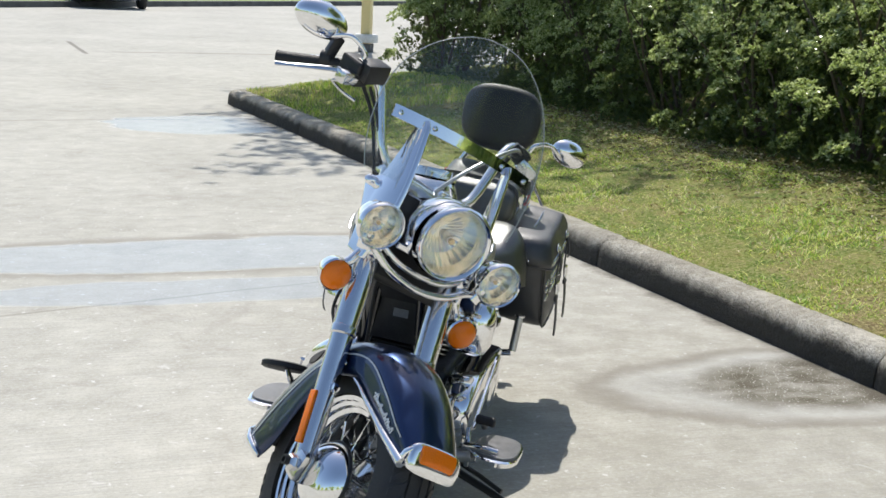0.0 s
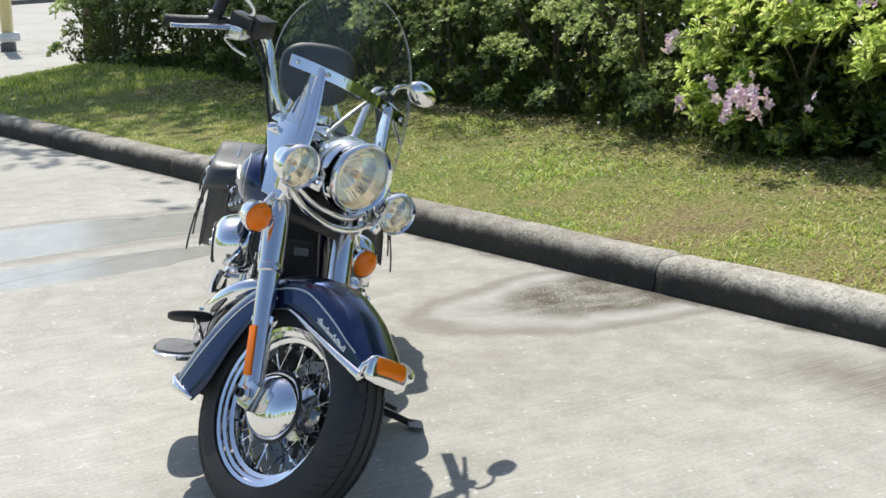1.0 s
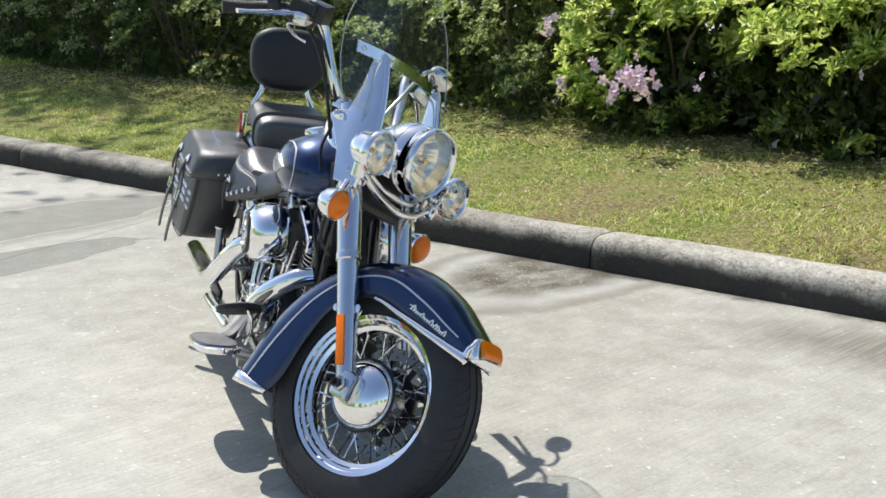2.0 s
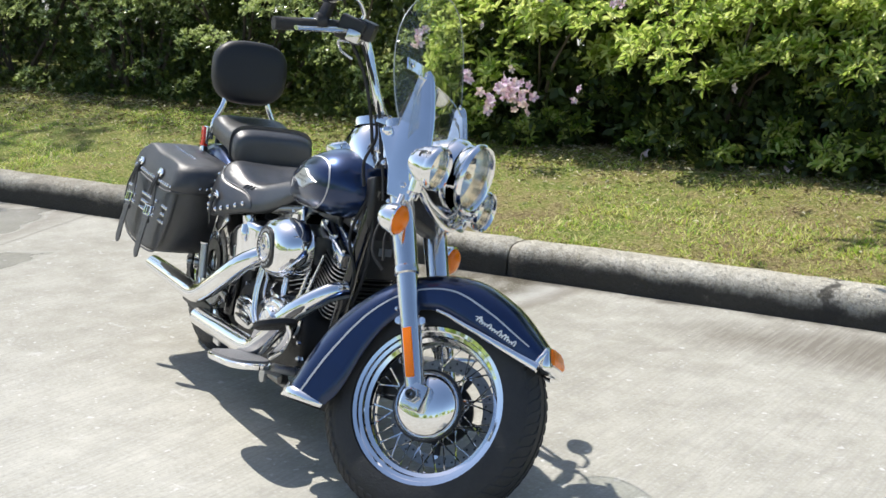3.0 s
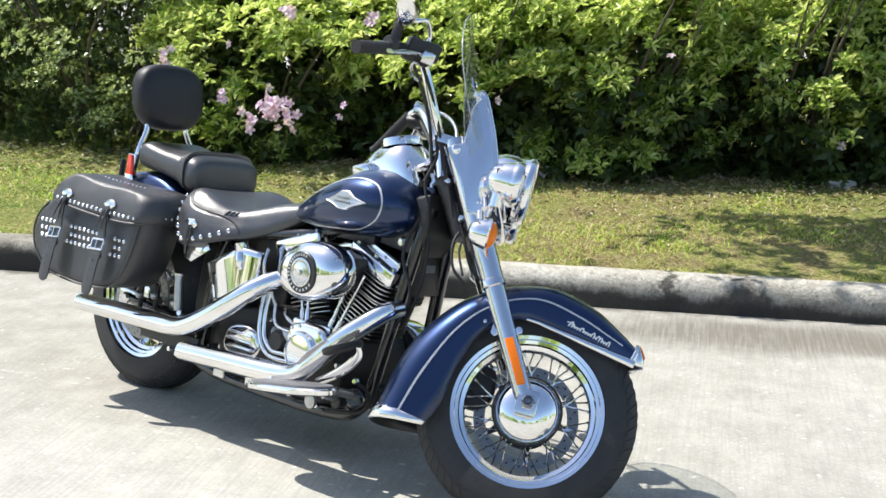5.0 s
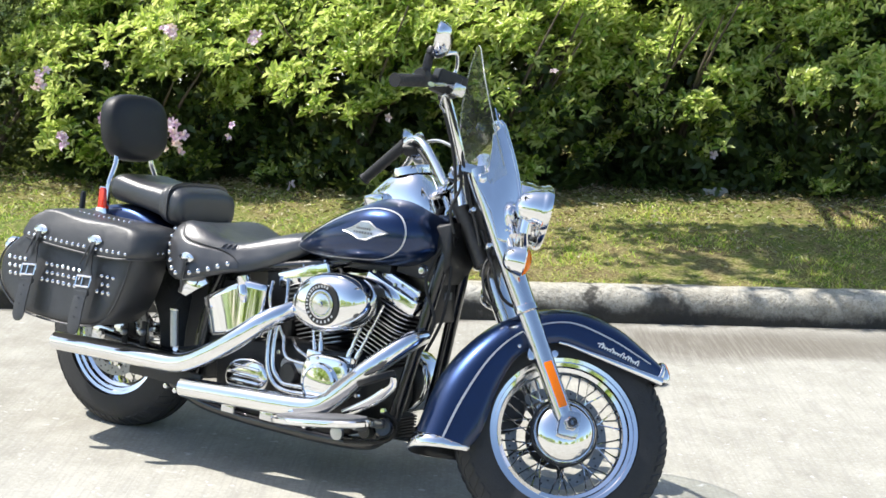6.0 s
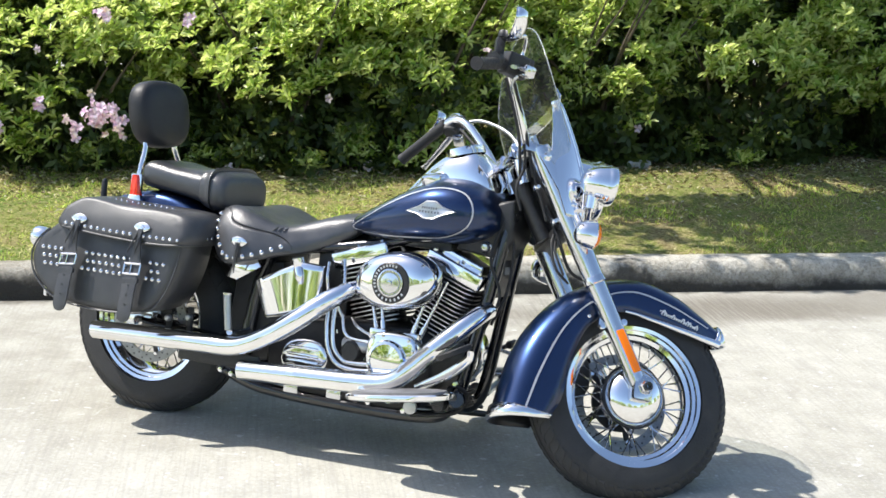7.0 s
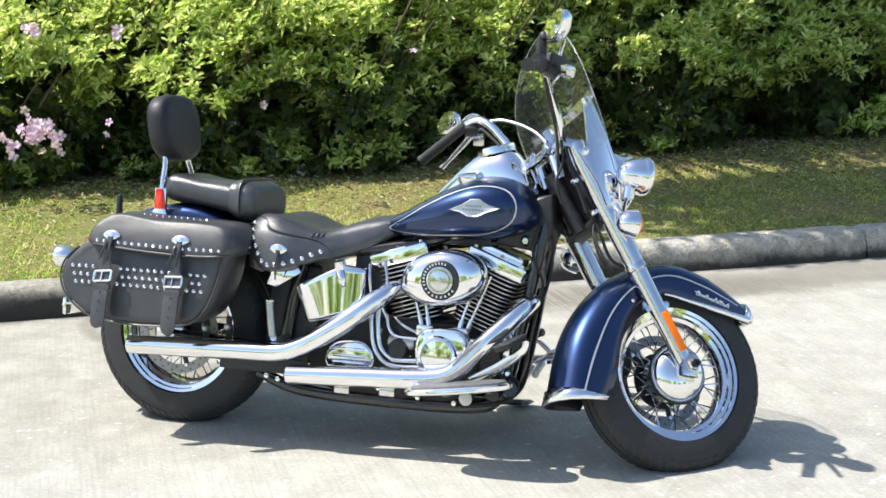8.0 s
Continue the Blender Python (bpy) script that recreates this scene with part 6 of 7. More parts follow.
# rear fender and its fittings
rings = []
for a in np.linspace(radians(46), radians(146), 26):
    ro = 0.438 - 0.02 * abs(a - 1.4)
    ring = []
    for yy, dr in ((-0.130, -0.16), (-0.131, -0.06), (-0.128, -0.030), (-0.112, -0.009), (-0.06, -0.002), (0, 0), (0.06, -0.002), (0.112, -0.009), (0.128, -0.030), (0.131, -0.06), (0.130, -0.16)):
        ring.append((RA.x + (ro + dr) * math.cos(a), yy, RA.z + (ro + dr) * math.sin(a)))
    rings.append(ring)
rear_fender = part("rear_fender", loft(rings, False), BLUE, bike, "blue rear fender under the seat", 50)
mod = rear_fender.modifiers.new("thickness", "SOLIDIFY")
mod.thickness = 0.004


def fender_strut(y):
    st = part("fender_strut", slab([(-0.30, 0.55), (-0.14, 0.65), (-0.085, 0.68), (0.05, 0.655), (0.22, 0.605), (0.30, 0.56), (0.28, 0.53), (0.02, 0.62), (-0.28, 0.53)], 0.134 * y, 0.144 * y, 0.004, 2), BLACK_PAINT, bike, "", 35)
    rows = [[(-0.100 + a * w - 0.06 * (z - 0.742), (0.146 + b) * y, z) for a, b in ((-1, -0.007), (-1, 0.004), (-0.7, 0.008), (0.7, 0.008), (1, 0.004), (1, -0.007))] for z, w in ((0.709, 0.020), (0.712, 0.0205), (0.770, 0.0145), (0.778, 0.011))]
    part("side_reflector", loft(rows), RED, st, "red side reflector", 35)
    rows = [[(-0.100 + a * w, (0.146 + b) * y, z) for a, b in ((-1, -0.009), (-1, 0.006), (-0.7, 0.011), (0.7, 0.011), (1, 0.006), (1, -0.009))] for z, w in ((0.684, 0.030), (0.690, 0.029), (0.706, 0.024), (0.712, 0.022))]
    part("reflector_base", loft(rows), CHROME, st, "chrome reflector base", 35)
    part("reflector_frame", box(0.042, 0.012, 0.086, 0.004, (-0.100, 0.141 * y, 0.738)), CHROME, st, "", 35)
    part("rear_signal", lathe([(0, -0.055), (0.02, -0.050), (0.033, -0.028), (0.037, 0.0), (0.033, 0.011), (0.0, 0.018)], 24, aim((-0.432, 0.205 * y, 0.534), (-1, 0, 0))), CHROME, bike, "chrome rear turn signal", 45)


side_pair(fender_strut)
part("tail_lamp", lathe([(0, -0.05), (0.03, -0.05), (0.045, -0.02), (0.048, 0.0), (0.040, 0.02), (0, 0.03)], 24, aim((-0.415, 0, 0.572), (-1, 0, 0.2))), RED, bike, "round red tail lamp")
part("plate_bracket", join(box(0.014, 0.20, 0.060, 0.005, (-0.478, 0, 0.350)), box(0.050, 0.16, 0.018, 0.006, (-0.456, 0, 0.362)), *[lathe([(0, 0), (0.007, 0), (0.006, 0.006), (0, 0.008)], 10, aim((-0.486, q, 0.352), (-1, 0, 0))) for q in (-0.085, 0.085)]), CHROME, bike, "chrome plate bracket under the tail", 40)
part("antenna_base", join(lathe([(0, 0), (0.011, 0), (0.010, 0.06), (0.006, 0.068), (0, 0.07)], 12, Matrix.Translation((-0.325, -0.02, 0.675))), box(0.05, 0.02, 0.012, 0.004, (-0.31, -0.02, 0.672))), BLACK_METAL, bike, "black stub post behind the seat")

# saddlebags
BAG = [(-0.215, 0.645), (-0.165, 0.685), (-0.05, 0.700), (0.10, 0.700), (0.22, 0.695), (0.295, 0.680), (0.336, 0.638), (0.334, 0.57), (0.306, 0.49), (0.245, 0.412), (0.14, 0.364), (0.0, 0.348), (-0.13, 0.348), (-0.24, 0.364), (-0.322, 0.418), (-0.352, 0.480), (-0.336, 0.54), (-0.270, 0.60)]
LID = [(-0.246, 0.594), (-0.240, 0.652), (-0.203, 0.708), (-0.145, 0.721), (-0.05, 0.714), (0.10, 0.712), (0.22, 0.709), (0.305, 0.700), (0.345, 0.660), (0.352, 0.594), (0.20, 0.576), (0.05, 0.576), (-0.10, 0.580)]


def squeeze(outline, k, at=0.10):
    """Draws in the front end of an outline, where the bag rounds off."""
    return [(x if x < at else at + (x - at) * k, z) for x, z in outline]


def bag_shell(outline, steps, y):
    """Rings from the inner wall out to the flat outer face: (y, how far drawn in, inset)."""
    rings = []
    for yy, k, inset in steps:
        pts = [(p.x, p.z) for p in closed_curve([(x, 0, z) for x, z in squeeze(outline, k)], 4)]
        cx, cz = sum(p[0] for p in pts) / len(pts), sum(p[1] for p in pts) / len(pts)
        ring = []
        for x, z in pts:
            v = Vector((x - cx, z - cz))
            q = 1 - inset / max(v.length, 0.02)
            ring.append((cx + v.x * q, yy * y, cz + v.y * q))
        rings.append(ring)
    return loft(rings)


def concho(at, y, parent):
    """A pointed oval chrome boss."""
    rings = []
    for k, h in ((1.0, 0.0), (1.0, 0.0025), (0.86, 0.0042), (0.45, 0.0048), (0.36, 0.008), (0.1, 0.009)):
        rings.append([(at[0] + 0.031 * k * math.cos(a), (at[1] + h) * y, at[2] + 0.0155 * k * math.copysign(abs(math.sin(a)) ** 1.45, math.sin(a))) for a in np.linspace(0, 2 * math.pi, 24, endpoint=False)])
    part("concho", loft(rings), CHROME, parent, "pointed oval chrome concho", 35)


def saddlebag(y):
    bag = part("saddlebag", bag_shell(BAG, ((0.158, 0.56, 0.02), (0.166, 0.58, 0.004), (0.21, 0.615, 0.0), (0.250, 0.61, 0.0), (0.282, 0.585, 0.0), (0.305, 0.54, 0.001), (0.316, 0.50, 0.005), (0.320, 0.49, 0.012), (0.322, 0.48, 0.03)), y), LEATHER, bike, "black leather saddlebag with chrome studs, straps and buckles", 50)
    part("lid", bag_shell(LID, ((0.150, 0.62, 0.012), (0.156, 0.635, 0.002), (0.22, 0.665, 0.0), (0.262, 0.665, 0.0), (0.298, 0.64, 0.0), (0.322, 0.595, 0.001), (0.336, 0.555, 0.004), (0.342, 0.53, 0.011), (0.344, 0.52, 0.024)), y), LEATHER, bag, "studded leather lid", 50)
    rim = [(p.x, 0.318 * y, p.z) for p in closed_curve([(x, 0, z) for x, z in squeeze(BAG, 0.52)], 3) if p.z < 0.60]
    k = max(range(len(rim)), key=lambda q: (Vector(rim[q]) - Vector(rim[q - 1])).length)
    part("piping", tube(rim[k:] + rim[:k], 0.0036, 6, 2), LEATHER, bag, "raised leather piping", 60)
    part("lid_band", tube([(-0.230, 0.340 * y, 0.596), (-0.10, 0.343 * y, 0.586), (0.05, 0.343 * y, 0.580), (0.12, 0.343 * y, 0.580), (0.175, 0.343 * y, 0.582), (0.212, 0.341 * y, 0.585), (0.236, 0.325 * y, 0.588), (0.252, 0.300 * y, 0.590), (0.260, 0.262 * y, 0.591)], 0.0042, 8, 6), LEATHER, bag, "stitched welt", 60)
    studs = []

    def stud(x, z, yy, r=0.0074, front=0.0):
        studs.append(lathe([(0, r * 0.75), (r * 0.6, r * 0.55), (r, 0), (0, 0)], 8, aim((x, yy * y, z), (front, y * (1 - front), 0))))

    for k in range(18):
        x = -0.215 + 0.0255 * k
        stud(x, 0.607 - 0.006 * math.sin((x + 0.2) * 5.5), 0.3425 if x < 0.20 else 0.3395)
    for k, (x, yy, front) in enumerate(((0.238, 0.324, 0.3), (0.253, 0.305, 0.55), (0.2645, 0.282, 0.8), (0.2700, 0.258, 0.97), (0.2708, 0.234, 1.0), (0.2702, 0.210, 1.0), (0.2675, 0.187, 1.0), (0.265, 0.166, 1.0))):
        stud(x, 0.608 + 0.001 * k, yy, 0.0074, front)
    for row, z in enumerate((0.521, 0.495, 0.470)):
        for k in range(20):
            x = -0.308 + 0.025 * k + 0.008 * row
            if x < 0.172 and not any(abs(x - q) < w for q, w in ((-0.176, 0.034), (0.076, 0.027))):
                stud(x, z - 0.03 * (x + 0.05) ** 2, 0.3215)
    for k in range(12):
        x = -0.125 + 0.0225 * k
        z = float(np.interp(x, (-0.175, -0.05, 0.02, 0.10, 0.16), (0.720, 0.7155, 0.714, 0.713, 0.711)))
        studs.append(lathe([(0, 0.004), (0.003, 0.003), (0.0048, 0), (0, 0)], 8, aim((x, 0.262 * y, z), (0, 0.3 * y, 1))))
    tagged(part("studs", join(*studs), STUD, bag, "rows of round chrome studs", 60), kind="stuff")
    for x, rake in ((-0.162, 0.10), (0.084, 0.06)):
        rows = []
        for z, w, o in ((0.636, 0.012, 0.345), (0.61, 0.010, 0.349), (0.57, 0.012, 0.346), (0.53, 0.018, 0.344), (0.505, 0.024, 0.345), (0.485, 0.025, 0.348), (0.44, 0.025, 0.354), (0.40, 0.0255, 0.357), (0.352, 0.025, 0.358), (0.336, 0.018, 0.357), (0.330, 0.006, 0.357)):
            dx = -rake * min(0.15, 0.64 - z)
            rows.append([(x + dx + a * w, b * y, z + a * w * rake) for a, b in ((-1, o), (-0.4, o), (0.4, o), (1, o), (1, o + 0.004), (0.4, o + 0.0055), (-0.4, o + 0.0055), (-1, o + 0.004))])
        s = part("strap", loft(rows), LEATHER, bag, "black leather strap", 50)
        holes = [lathe([(0.0032, 0.0), (0.0032, 0.0006), (0.0015, 0.0006), (0.0015, 0.0)], 8, aim((x - rake * min(0.15, 0.64 - z), (0.3637 - 0.08 * max(0, z - 0.40)) * y, z), (0, y, 0))) for z in (0.445, 0.415, 0.385)]
        part("hole_row", join(*holes), BLACK_METAL, s, "punched strap holes", 40)
        concho((x, 0.347, 0.628), y, s)

        def on(dx, z, o):
            return (x - rake * min(0.15, 0.64 - z) + dx, o * y, z + dx * rake)

        lo, hi = 0.480, 0.512
        loop = [on(-0.030, lo, 0.355), on(0.030, lo, 0.355), on(0.030, hi, 0.353), on(-0.030, hi, 0.353)]
        fr = [tube([loop[k], loop[(k + 1) % 4]], 0.0038, 6, 1) for k in range(4)] + [tube([on(-0.003, 0.480, 0.357), on(-0.003, 0.512, 0.355)], 0.0026, 6, 1)]
        part("buckle", join(*fr), CHROME, s, "chrome buckle", 40)
        keep = [[on(sx * 0.034, z, o) for sx, o in ((-0.85, 0.348), (-0.85, 0.358), (0.85, 0.358), (0.85, 0.348))] for z in (0.452, 0.466)]
        part("strap_keeper", loft(keep), LEATHER, s, "leather strap keeper", 35)
        tails = [tube([(x + q, 0.350 * y, 0.625), (x + q * 1.8 - 0.010, 0.358 * y, 0.575), (x + q * 2.4 - 0.020, 0.356 * y, 0.545)], [0.0035, 0.0035, 0.002], 6, 4) for q in (-0.006, 0.006)]
        part("tassel", join(*tails), LEATHER, s, "", 50)
    return bag




def bend_bag(ob):
    """The bag's side flares out towards its foot and draws in at the top."""
    for v in ob.data.vertices:
        v.co.y *= 1 + 0.30 * max(0.0, 0.60 - v.co.z) - 0.75 * max(0.0, v.co.z - 0.60)
        if v.co.z > 0.655:
            v.co.z -= (0.020 + 0.04 * max(0.0, abs(v.co.y) - 0.19)) * min(1.0, (v.co.z - 0.655) / 0.05)
    for kid in ob.children:
        bend_bag(kid)


bend_bag(saddlebag(-1))
bend_bag(saddlebag(0.88))
bits = []
for x, z in ((0.263, 0.690), (0.267, 0.667), (0.274, 0.644), (0.288, 0.620), (0.301, 0.597), (0.318, 0.574), (0.340, 0.563), (0.366, 0.565), (0.393, 0.571), (0.420, 0.580), (0.447, 0.590), (0.472, 0.602), (0.497, 0.613)):
    bits.append(lathe([(0, 0.006), (0.0052, 0.0045), (0.0085, 0), (0, 0)], 8, aim((x, skirt_y(x, z, 0.0045), z), (-0.3 if x < 0.29 else 0.1, -1, 0))))
tagged(part("seat_studs", join(*bits), STUD, seat, "chrome studs along the skirt", 60), kind="stuff")
concho((0.374, 0.234, 0.616), -1, seat)
part("seat_tassel", tube([(0.374, -0.242, 0.612), (0.373, -0.248, 0.57), (0.372, -0.244, 0.518)], [0.007, 0.006, 0.002], 6, 4), LEATHER, seat, "", 50)

# engine
CASE = [(0.46, 0.19), (0.44, 0.32), (0.52, 0.38), (0.70, 0.42), (0.80, 0.42), (0.98, 0.42), (1.02, 0.36), (1.03, 0.27), (0.99, 0.18), (0.90, 0.15), (0.60, 0.15)]
part("crankcase", slab(CASE, -0.135, 0.135, 0.02, 3), ENGINE_BLACK, bike, "black engine and gearbox casting", 35)


def cylinder(base, lean, head, low_fin, high_fin):
    """A finned barrel on the crankcase; lean in degrees, forward positive."""
    m = Matrix.Translation(base) @ Matrix.Rotation(radians(lean), 4, "Y")
    c = part("cylinder", lathe([(0.062, 0.0), (0.062, 0.20)], 28, m), ENGINE_BLACK, bike, "black finned cylinder", 50)
    first = None
    for k in range(14):
        g = low_fin if k < 9 else high_fin
        if first is None:
            bm = box(0.190, 0.215, 0.0055, 0.0)
            edges = [e for e in bm.edges if abs((e.verts[0].co - e.verts[1].co).z) > 1e-4]
            bmesh.ops.bevel(bm, geom=edges, offset=0.045, segments=4, affect="EDGES", profile=0.5)
            first = part("fin", bm, ENGINE_BLACK, c, "cooling fin", 30)
            ob = first
            rim_bm = box(0.188, 0.219, 0.0032, 0.0)
            edges = [e for e in rim_bm.edges if abs((e.verts[0].co - e.verts[1].co).z) > 1e-4]
            bmesh.ops.bevel(rim_bm, geom=edges, offset=0.046, segments=4, affect="EDGES", profile=0.5)
            rim_first = part("fin_edge", rim_bm, FIN_EDGE, c, "bright machined fin edge", 30)
            rim = rim_first
        else:
            ob, rim = again(first, Matrix(), c), again(rim_first, Matrix(), c)
        pm = m @ Matrix.Translation((0, 0, 0.018 + 0.0138 * k)) @ Matrix.Diagonal((g, g, 1, 1))
        ob.matrix_basis = pm
        rim.matrix_basis = pm @ Matrix.Diagonal((1.003, 1.003, 1, 1))
    rk = m @ Matrix.Translation((0, 0, head))
    r1 = part("rocker_cover", box(0.198, 0.220, 0.050, 0.010, (0, 0, 0.0), 3), CHROME, c, "chrome rocker cover", 35, rk)
    part("rocker_top", box(0.150, 0.15, 0.026, 0.010, (0, 0, 0.032), 3), CHROME, c, "", 35, rk)
    first_bolt = part("rocker_bolt", lathe([(0, 0.010), (0.006, 0.010), (0.0075, 0.0), (0, 0)], 8), CHROME_SOFT, c, "", 40)
    spots = [(xx, yy) for xx in (-0.082, 0, 0.082) for yy in (-0.098, 0.098)]
    first_bolt.matrix_basis = rk @ Matrix.Translation((*spots[0], 0.022))
    for xx, yy in spots[1:]:
        again(first_bolt, rk @ Matrix.Translation((xx, yy, 0.022)), c)
    part("head_split", box(0.004, 0.219, 0.050, 0.001, (0.028, 0, 0.0)), CHROME_SOFT, c, "", 30, rk)
    return c


cylinder((0.806, 0, 0.395), -18, 0.232, 0.90, 1.0)
cylinder((0.976, 0, 0.395), 20, 0.230, 0.82, 0.94)
for a, b in (((0.838, -0.140, 0.395), (0.775, -0.115, 0.57)), ((0.862, -0.145, 0.398), (0.820, -0.12, 0.57)), ((0.958, -0.145, 0.398), (1.000, -0.12, 0.57)), ((0.982, -0.140, 0.395), (1.045, -0.115, 0.575))):
    a, b = Vector(a), Vector(b)
    part("pushrod_tube", join(tube([a, b], 0.0058, 10, 1), tube([a, a.lerp(b, 0.2)], 0.0085, 10, 1), tube([a.lerp(b, 0.5), a.lerp(b, 0.56)], 0.0080, 10, 1)), CHROME, bike, "chrome pushrod tube", 50)
for x in (0.855, 0.963):
    part("tappet_block", box(0.055, 0.04, 0.035, 0.006, (x, -0.152, 0.392)), CHROME, bike, "", 35)
cam_out = [(0.832, 0.350), (0.848, 0.392), (0.885, 0.405), (0.94, 0.408), (0.985, 0.400), (1.004, 0.365), (1.000, 0.320), (0.972, 0.280), (0.93, 0.262), (0.87, 0.262), (0.838, 0.290)]
cam = part("cam_cover", slab(cam_out, -0.13, -0.198, 0.012, 3, 2), CHROME, bike, "polished chrome cam cover", 40)
part("timer_cover", lathe([(0.062, 0.0), (0.064, 0.008), (0.060, 0.016), (0.052, 0.019), (0.050, 0.016), (0.036, 0.017), (0, 0.020)], 40, aim((0.911, -0.196, 0.321), (0, -1, 0))), CHROME, cam, "round chrome timer cover", 40)
for a in range(7):
    x, z = cam_out[(a * 3 + 1) % 11]
    p = Vector((0.917 + (x - 0.917) * 0.86, -0.197, 0.335 + (z - 0.335) * 0.86))
    part("cover_screw", lathe([(0, 0.005), (0.005, 0.004), (0.0062, 0), (0, 0)], 8, aim(p, (0, -1, 0))), CHROME_SOFT, cam, "", 40)
# air cleaner
def oval(k, yy):
    ring = []
    for i in range(56):
        a = 2 * math.pi * i / 56
        ca, sa = math.cos(a), math.sin(a)
        ring.append((0.914 + 0.136 * k * ca * math.cos(0.09) - 0.088 * k * sa * abs(sa) ** 0.12 * math.sin(-0.09) * 0.3, yy, 0.562 + 0.091 * k * math.copysign(abs(sa) ** 0.93, sa) + 0.012 * k * ca))
    return ring


air = part("air_cleaner", loft([oval(0.86, -0.135), oval(0.97, -0.150), oval(1.0, -0.170), oval(0.995, -0.190), oval(0.96, -0.208), oval(0.86, -0.228), oval(0.70, -0.240), oval(0.52, -0.246), oval(0.1, -0.247)]), CHROME, bike, "oval mirror-chrome air cleaner cover", 50)
am = aim((0.921, -0.2450, 0.561), (0, -1, 0)) @ Matrix.Diagonal((0.88, 0.88, 1, 1))
part("insert_ring", lathe([(0.069, -0.006), (0.070, 0.003), (0.066, 0.006), (0.051, 0.006), (0.049, 0.002)], 48, am), BLACK_METAL, air, "black ring insert", 30)
part("insert_dome", lathe([(0.049, 0.002), (0.048, 0.008), (0.043, 0.009), (0.041, 0.005), (0.036, 0.005), (0.034, 0.009), (0.018, 0.011), (0, 0.0115)], 40, am), CHROME_SOFT, air, "chrome centre medallion", 40)
part("centre_screw", lathe([(0.010, 0.012), (0.009, 0.017), (0, 0.018)], 16, am), CHROME_SOFT, air, "", 30)
for k in range(20):
    a = radians(200) - radians(220) * k / 19 if k < 12 else radians(215) + radians(110) * (k - 12) / 7
    b = box(0.0055, 0.0085, 0.0012, 0.0, (0, 0, 0))
    b.transform(am @ Matrix.Rotation(a, 4, "Z") @ Matrix.Translation((0.0585, 0, 0.0068)) @ Matrix.Rotation(math.pi / 2, 4, "Z"))
    part("ring_mark", b, STRIPE, air, "", 0)
part("intake_back", slab([(0.80, 0.53), (0.82, 0.62), (0.92, 0.64), (1.02, 0.62), (1.03, 0.54), (0.92, 0.49)], -0.06, -0.137, 0.01, 2), BLACK_METAL, air, "", 35)

# oil tank, gearbox cover, pipes
rows = []
for i in range(15):
    t = i / 14
    x = 0.419 + 0.231 * t
    y = -0.198 + 1.3 * (x - 0.51) ** 2
    top = 0.504 + 0.49 * (x - 0.419) if x < 0.574 else 0.580 - 0.10 * (x - 0.574)
    bot = 0.385 + 0.20 * (x - 0.419)
    rows.append([(x + 0.046 * (1 - k) * (1 - t) ** 1.2, y + (0.012 if k > 0.97 else 0), bot + (top - bot) * k) for k in (0, 0.1, 0.25, 0.4, 0.55, 0.7, 0.85, 0.95, 1.0)])
oil = part("oil_tank", loft(rows, False), CHROME, bike, "curved chrome oil tank cover", 60)
mod = oil.modifiers.new("thickness", "SOLIDIFY")
mod.thickness = 0.014
part("oil_cap", join(lathe([(0, 0.03), (0.020, 0.028), (0.022, 0.0), (0.018, -0.03), (0, -0.03)], 18, aim((0.566, -0.176, 0.562), (-0.2, -0.2, 1))), tube([(0.570, -0.186, 0.555), (0.580, -0.192, 0.53), (0.585, -0.188, 0.51)], [0.018, 0.015, 0.009], 10, 4)), CHROME, oil, "chrome oil filler cap", 45)
gb = part("gearbox_cover", slab([(0.524, 0.268), (0.538, 0.316), (0.577, 0.338), (0.638, 0.342), (0.680, 0.320), (0.694, 0.284), (0.674, 0.248), (0.61, 0.238), (0.546, 0.241)], -0.12, -0.176, 0.012, 3, 2), CHROME, bike, "ribbed chrome gearbox side cover", 40)
for z in (0.268, 0.290, 0.312):
    part("rib", box(0.11, 0.012, 0.010, 0.004, (0.608, -0.176, z)), CHROME, gb, "", 35)
for dx, r in ((0.0, 0.0075), (0.022, 0.0075)):
    part("oil_line", tube([(0.672 + dx, -0.150, 0.475), (0.676 + dx, -0.165, 0.40), (0.690 + dx, -0.172, 0.33), (0.725 + dx, -0.175, 0.284 + dx * 0.6), (0.775, -0.175, 0.272 + dx * 0.9), (0.845, -0.175, 0.276 + dx * 0.9)], r, 10, 6), CHROME, bike, "bent chrome oil line", 60)
part("breather_line", tube([(0.72, -0.15, 0.43), (0.735, -0.16, 0.385), (0.765, -0.165, 0.365), (0.84, -0.165, 0.362)], 0.006, 8, 6), CHROME, bike, "", 60)
part("oil_filter_mount", lathe([(0, 0), (0.03, 0), (0.034, 0.01), (0.034, 0.05), (0.028, 0.06), (0, 0.06)], 20, aim((0.77, -0.12, 0.325), (0, -1, 0))), BLACK_METAL, bike, "")

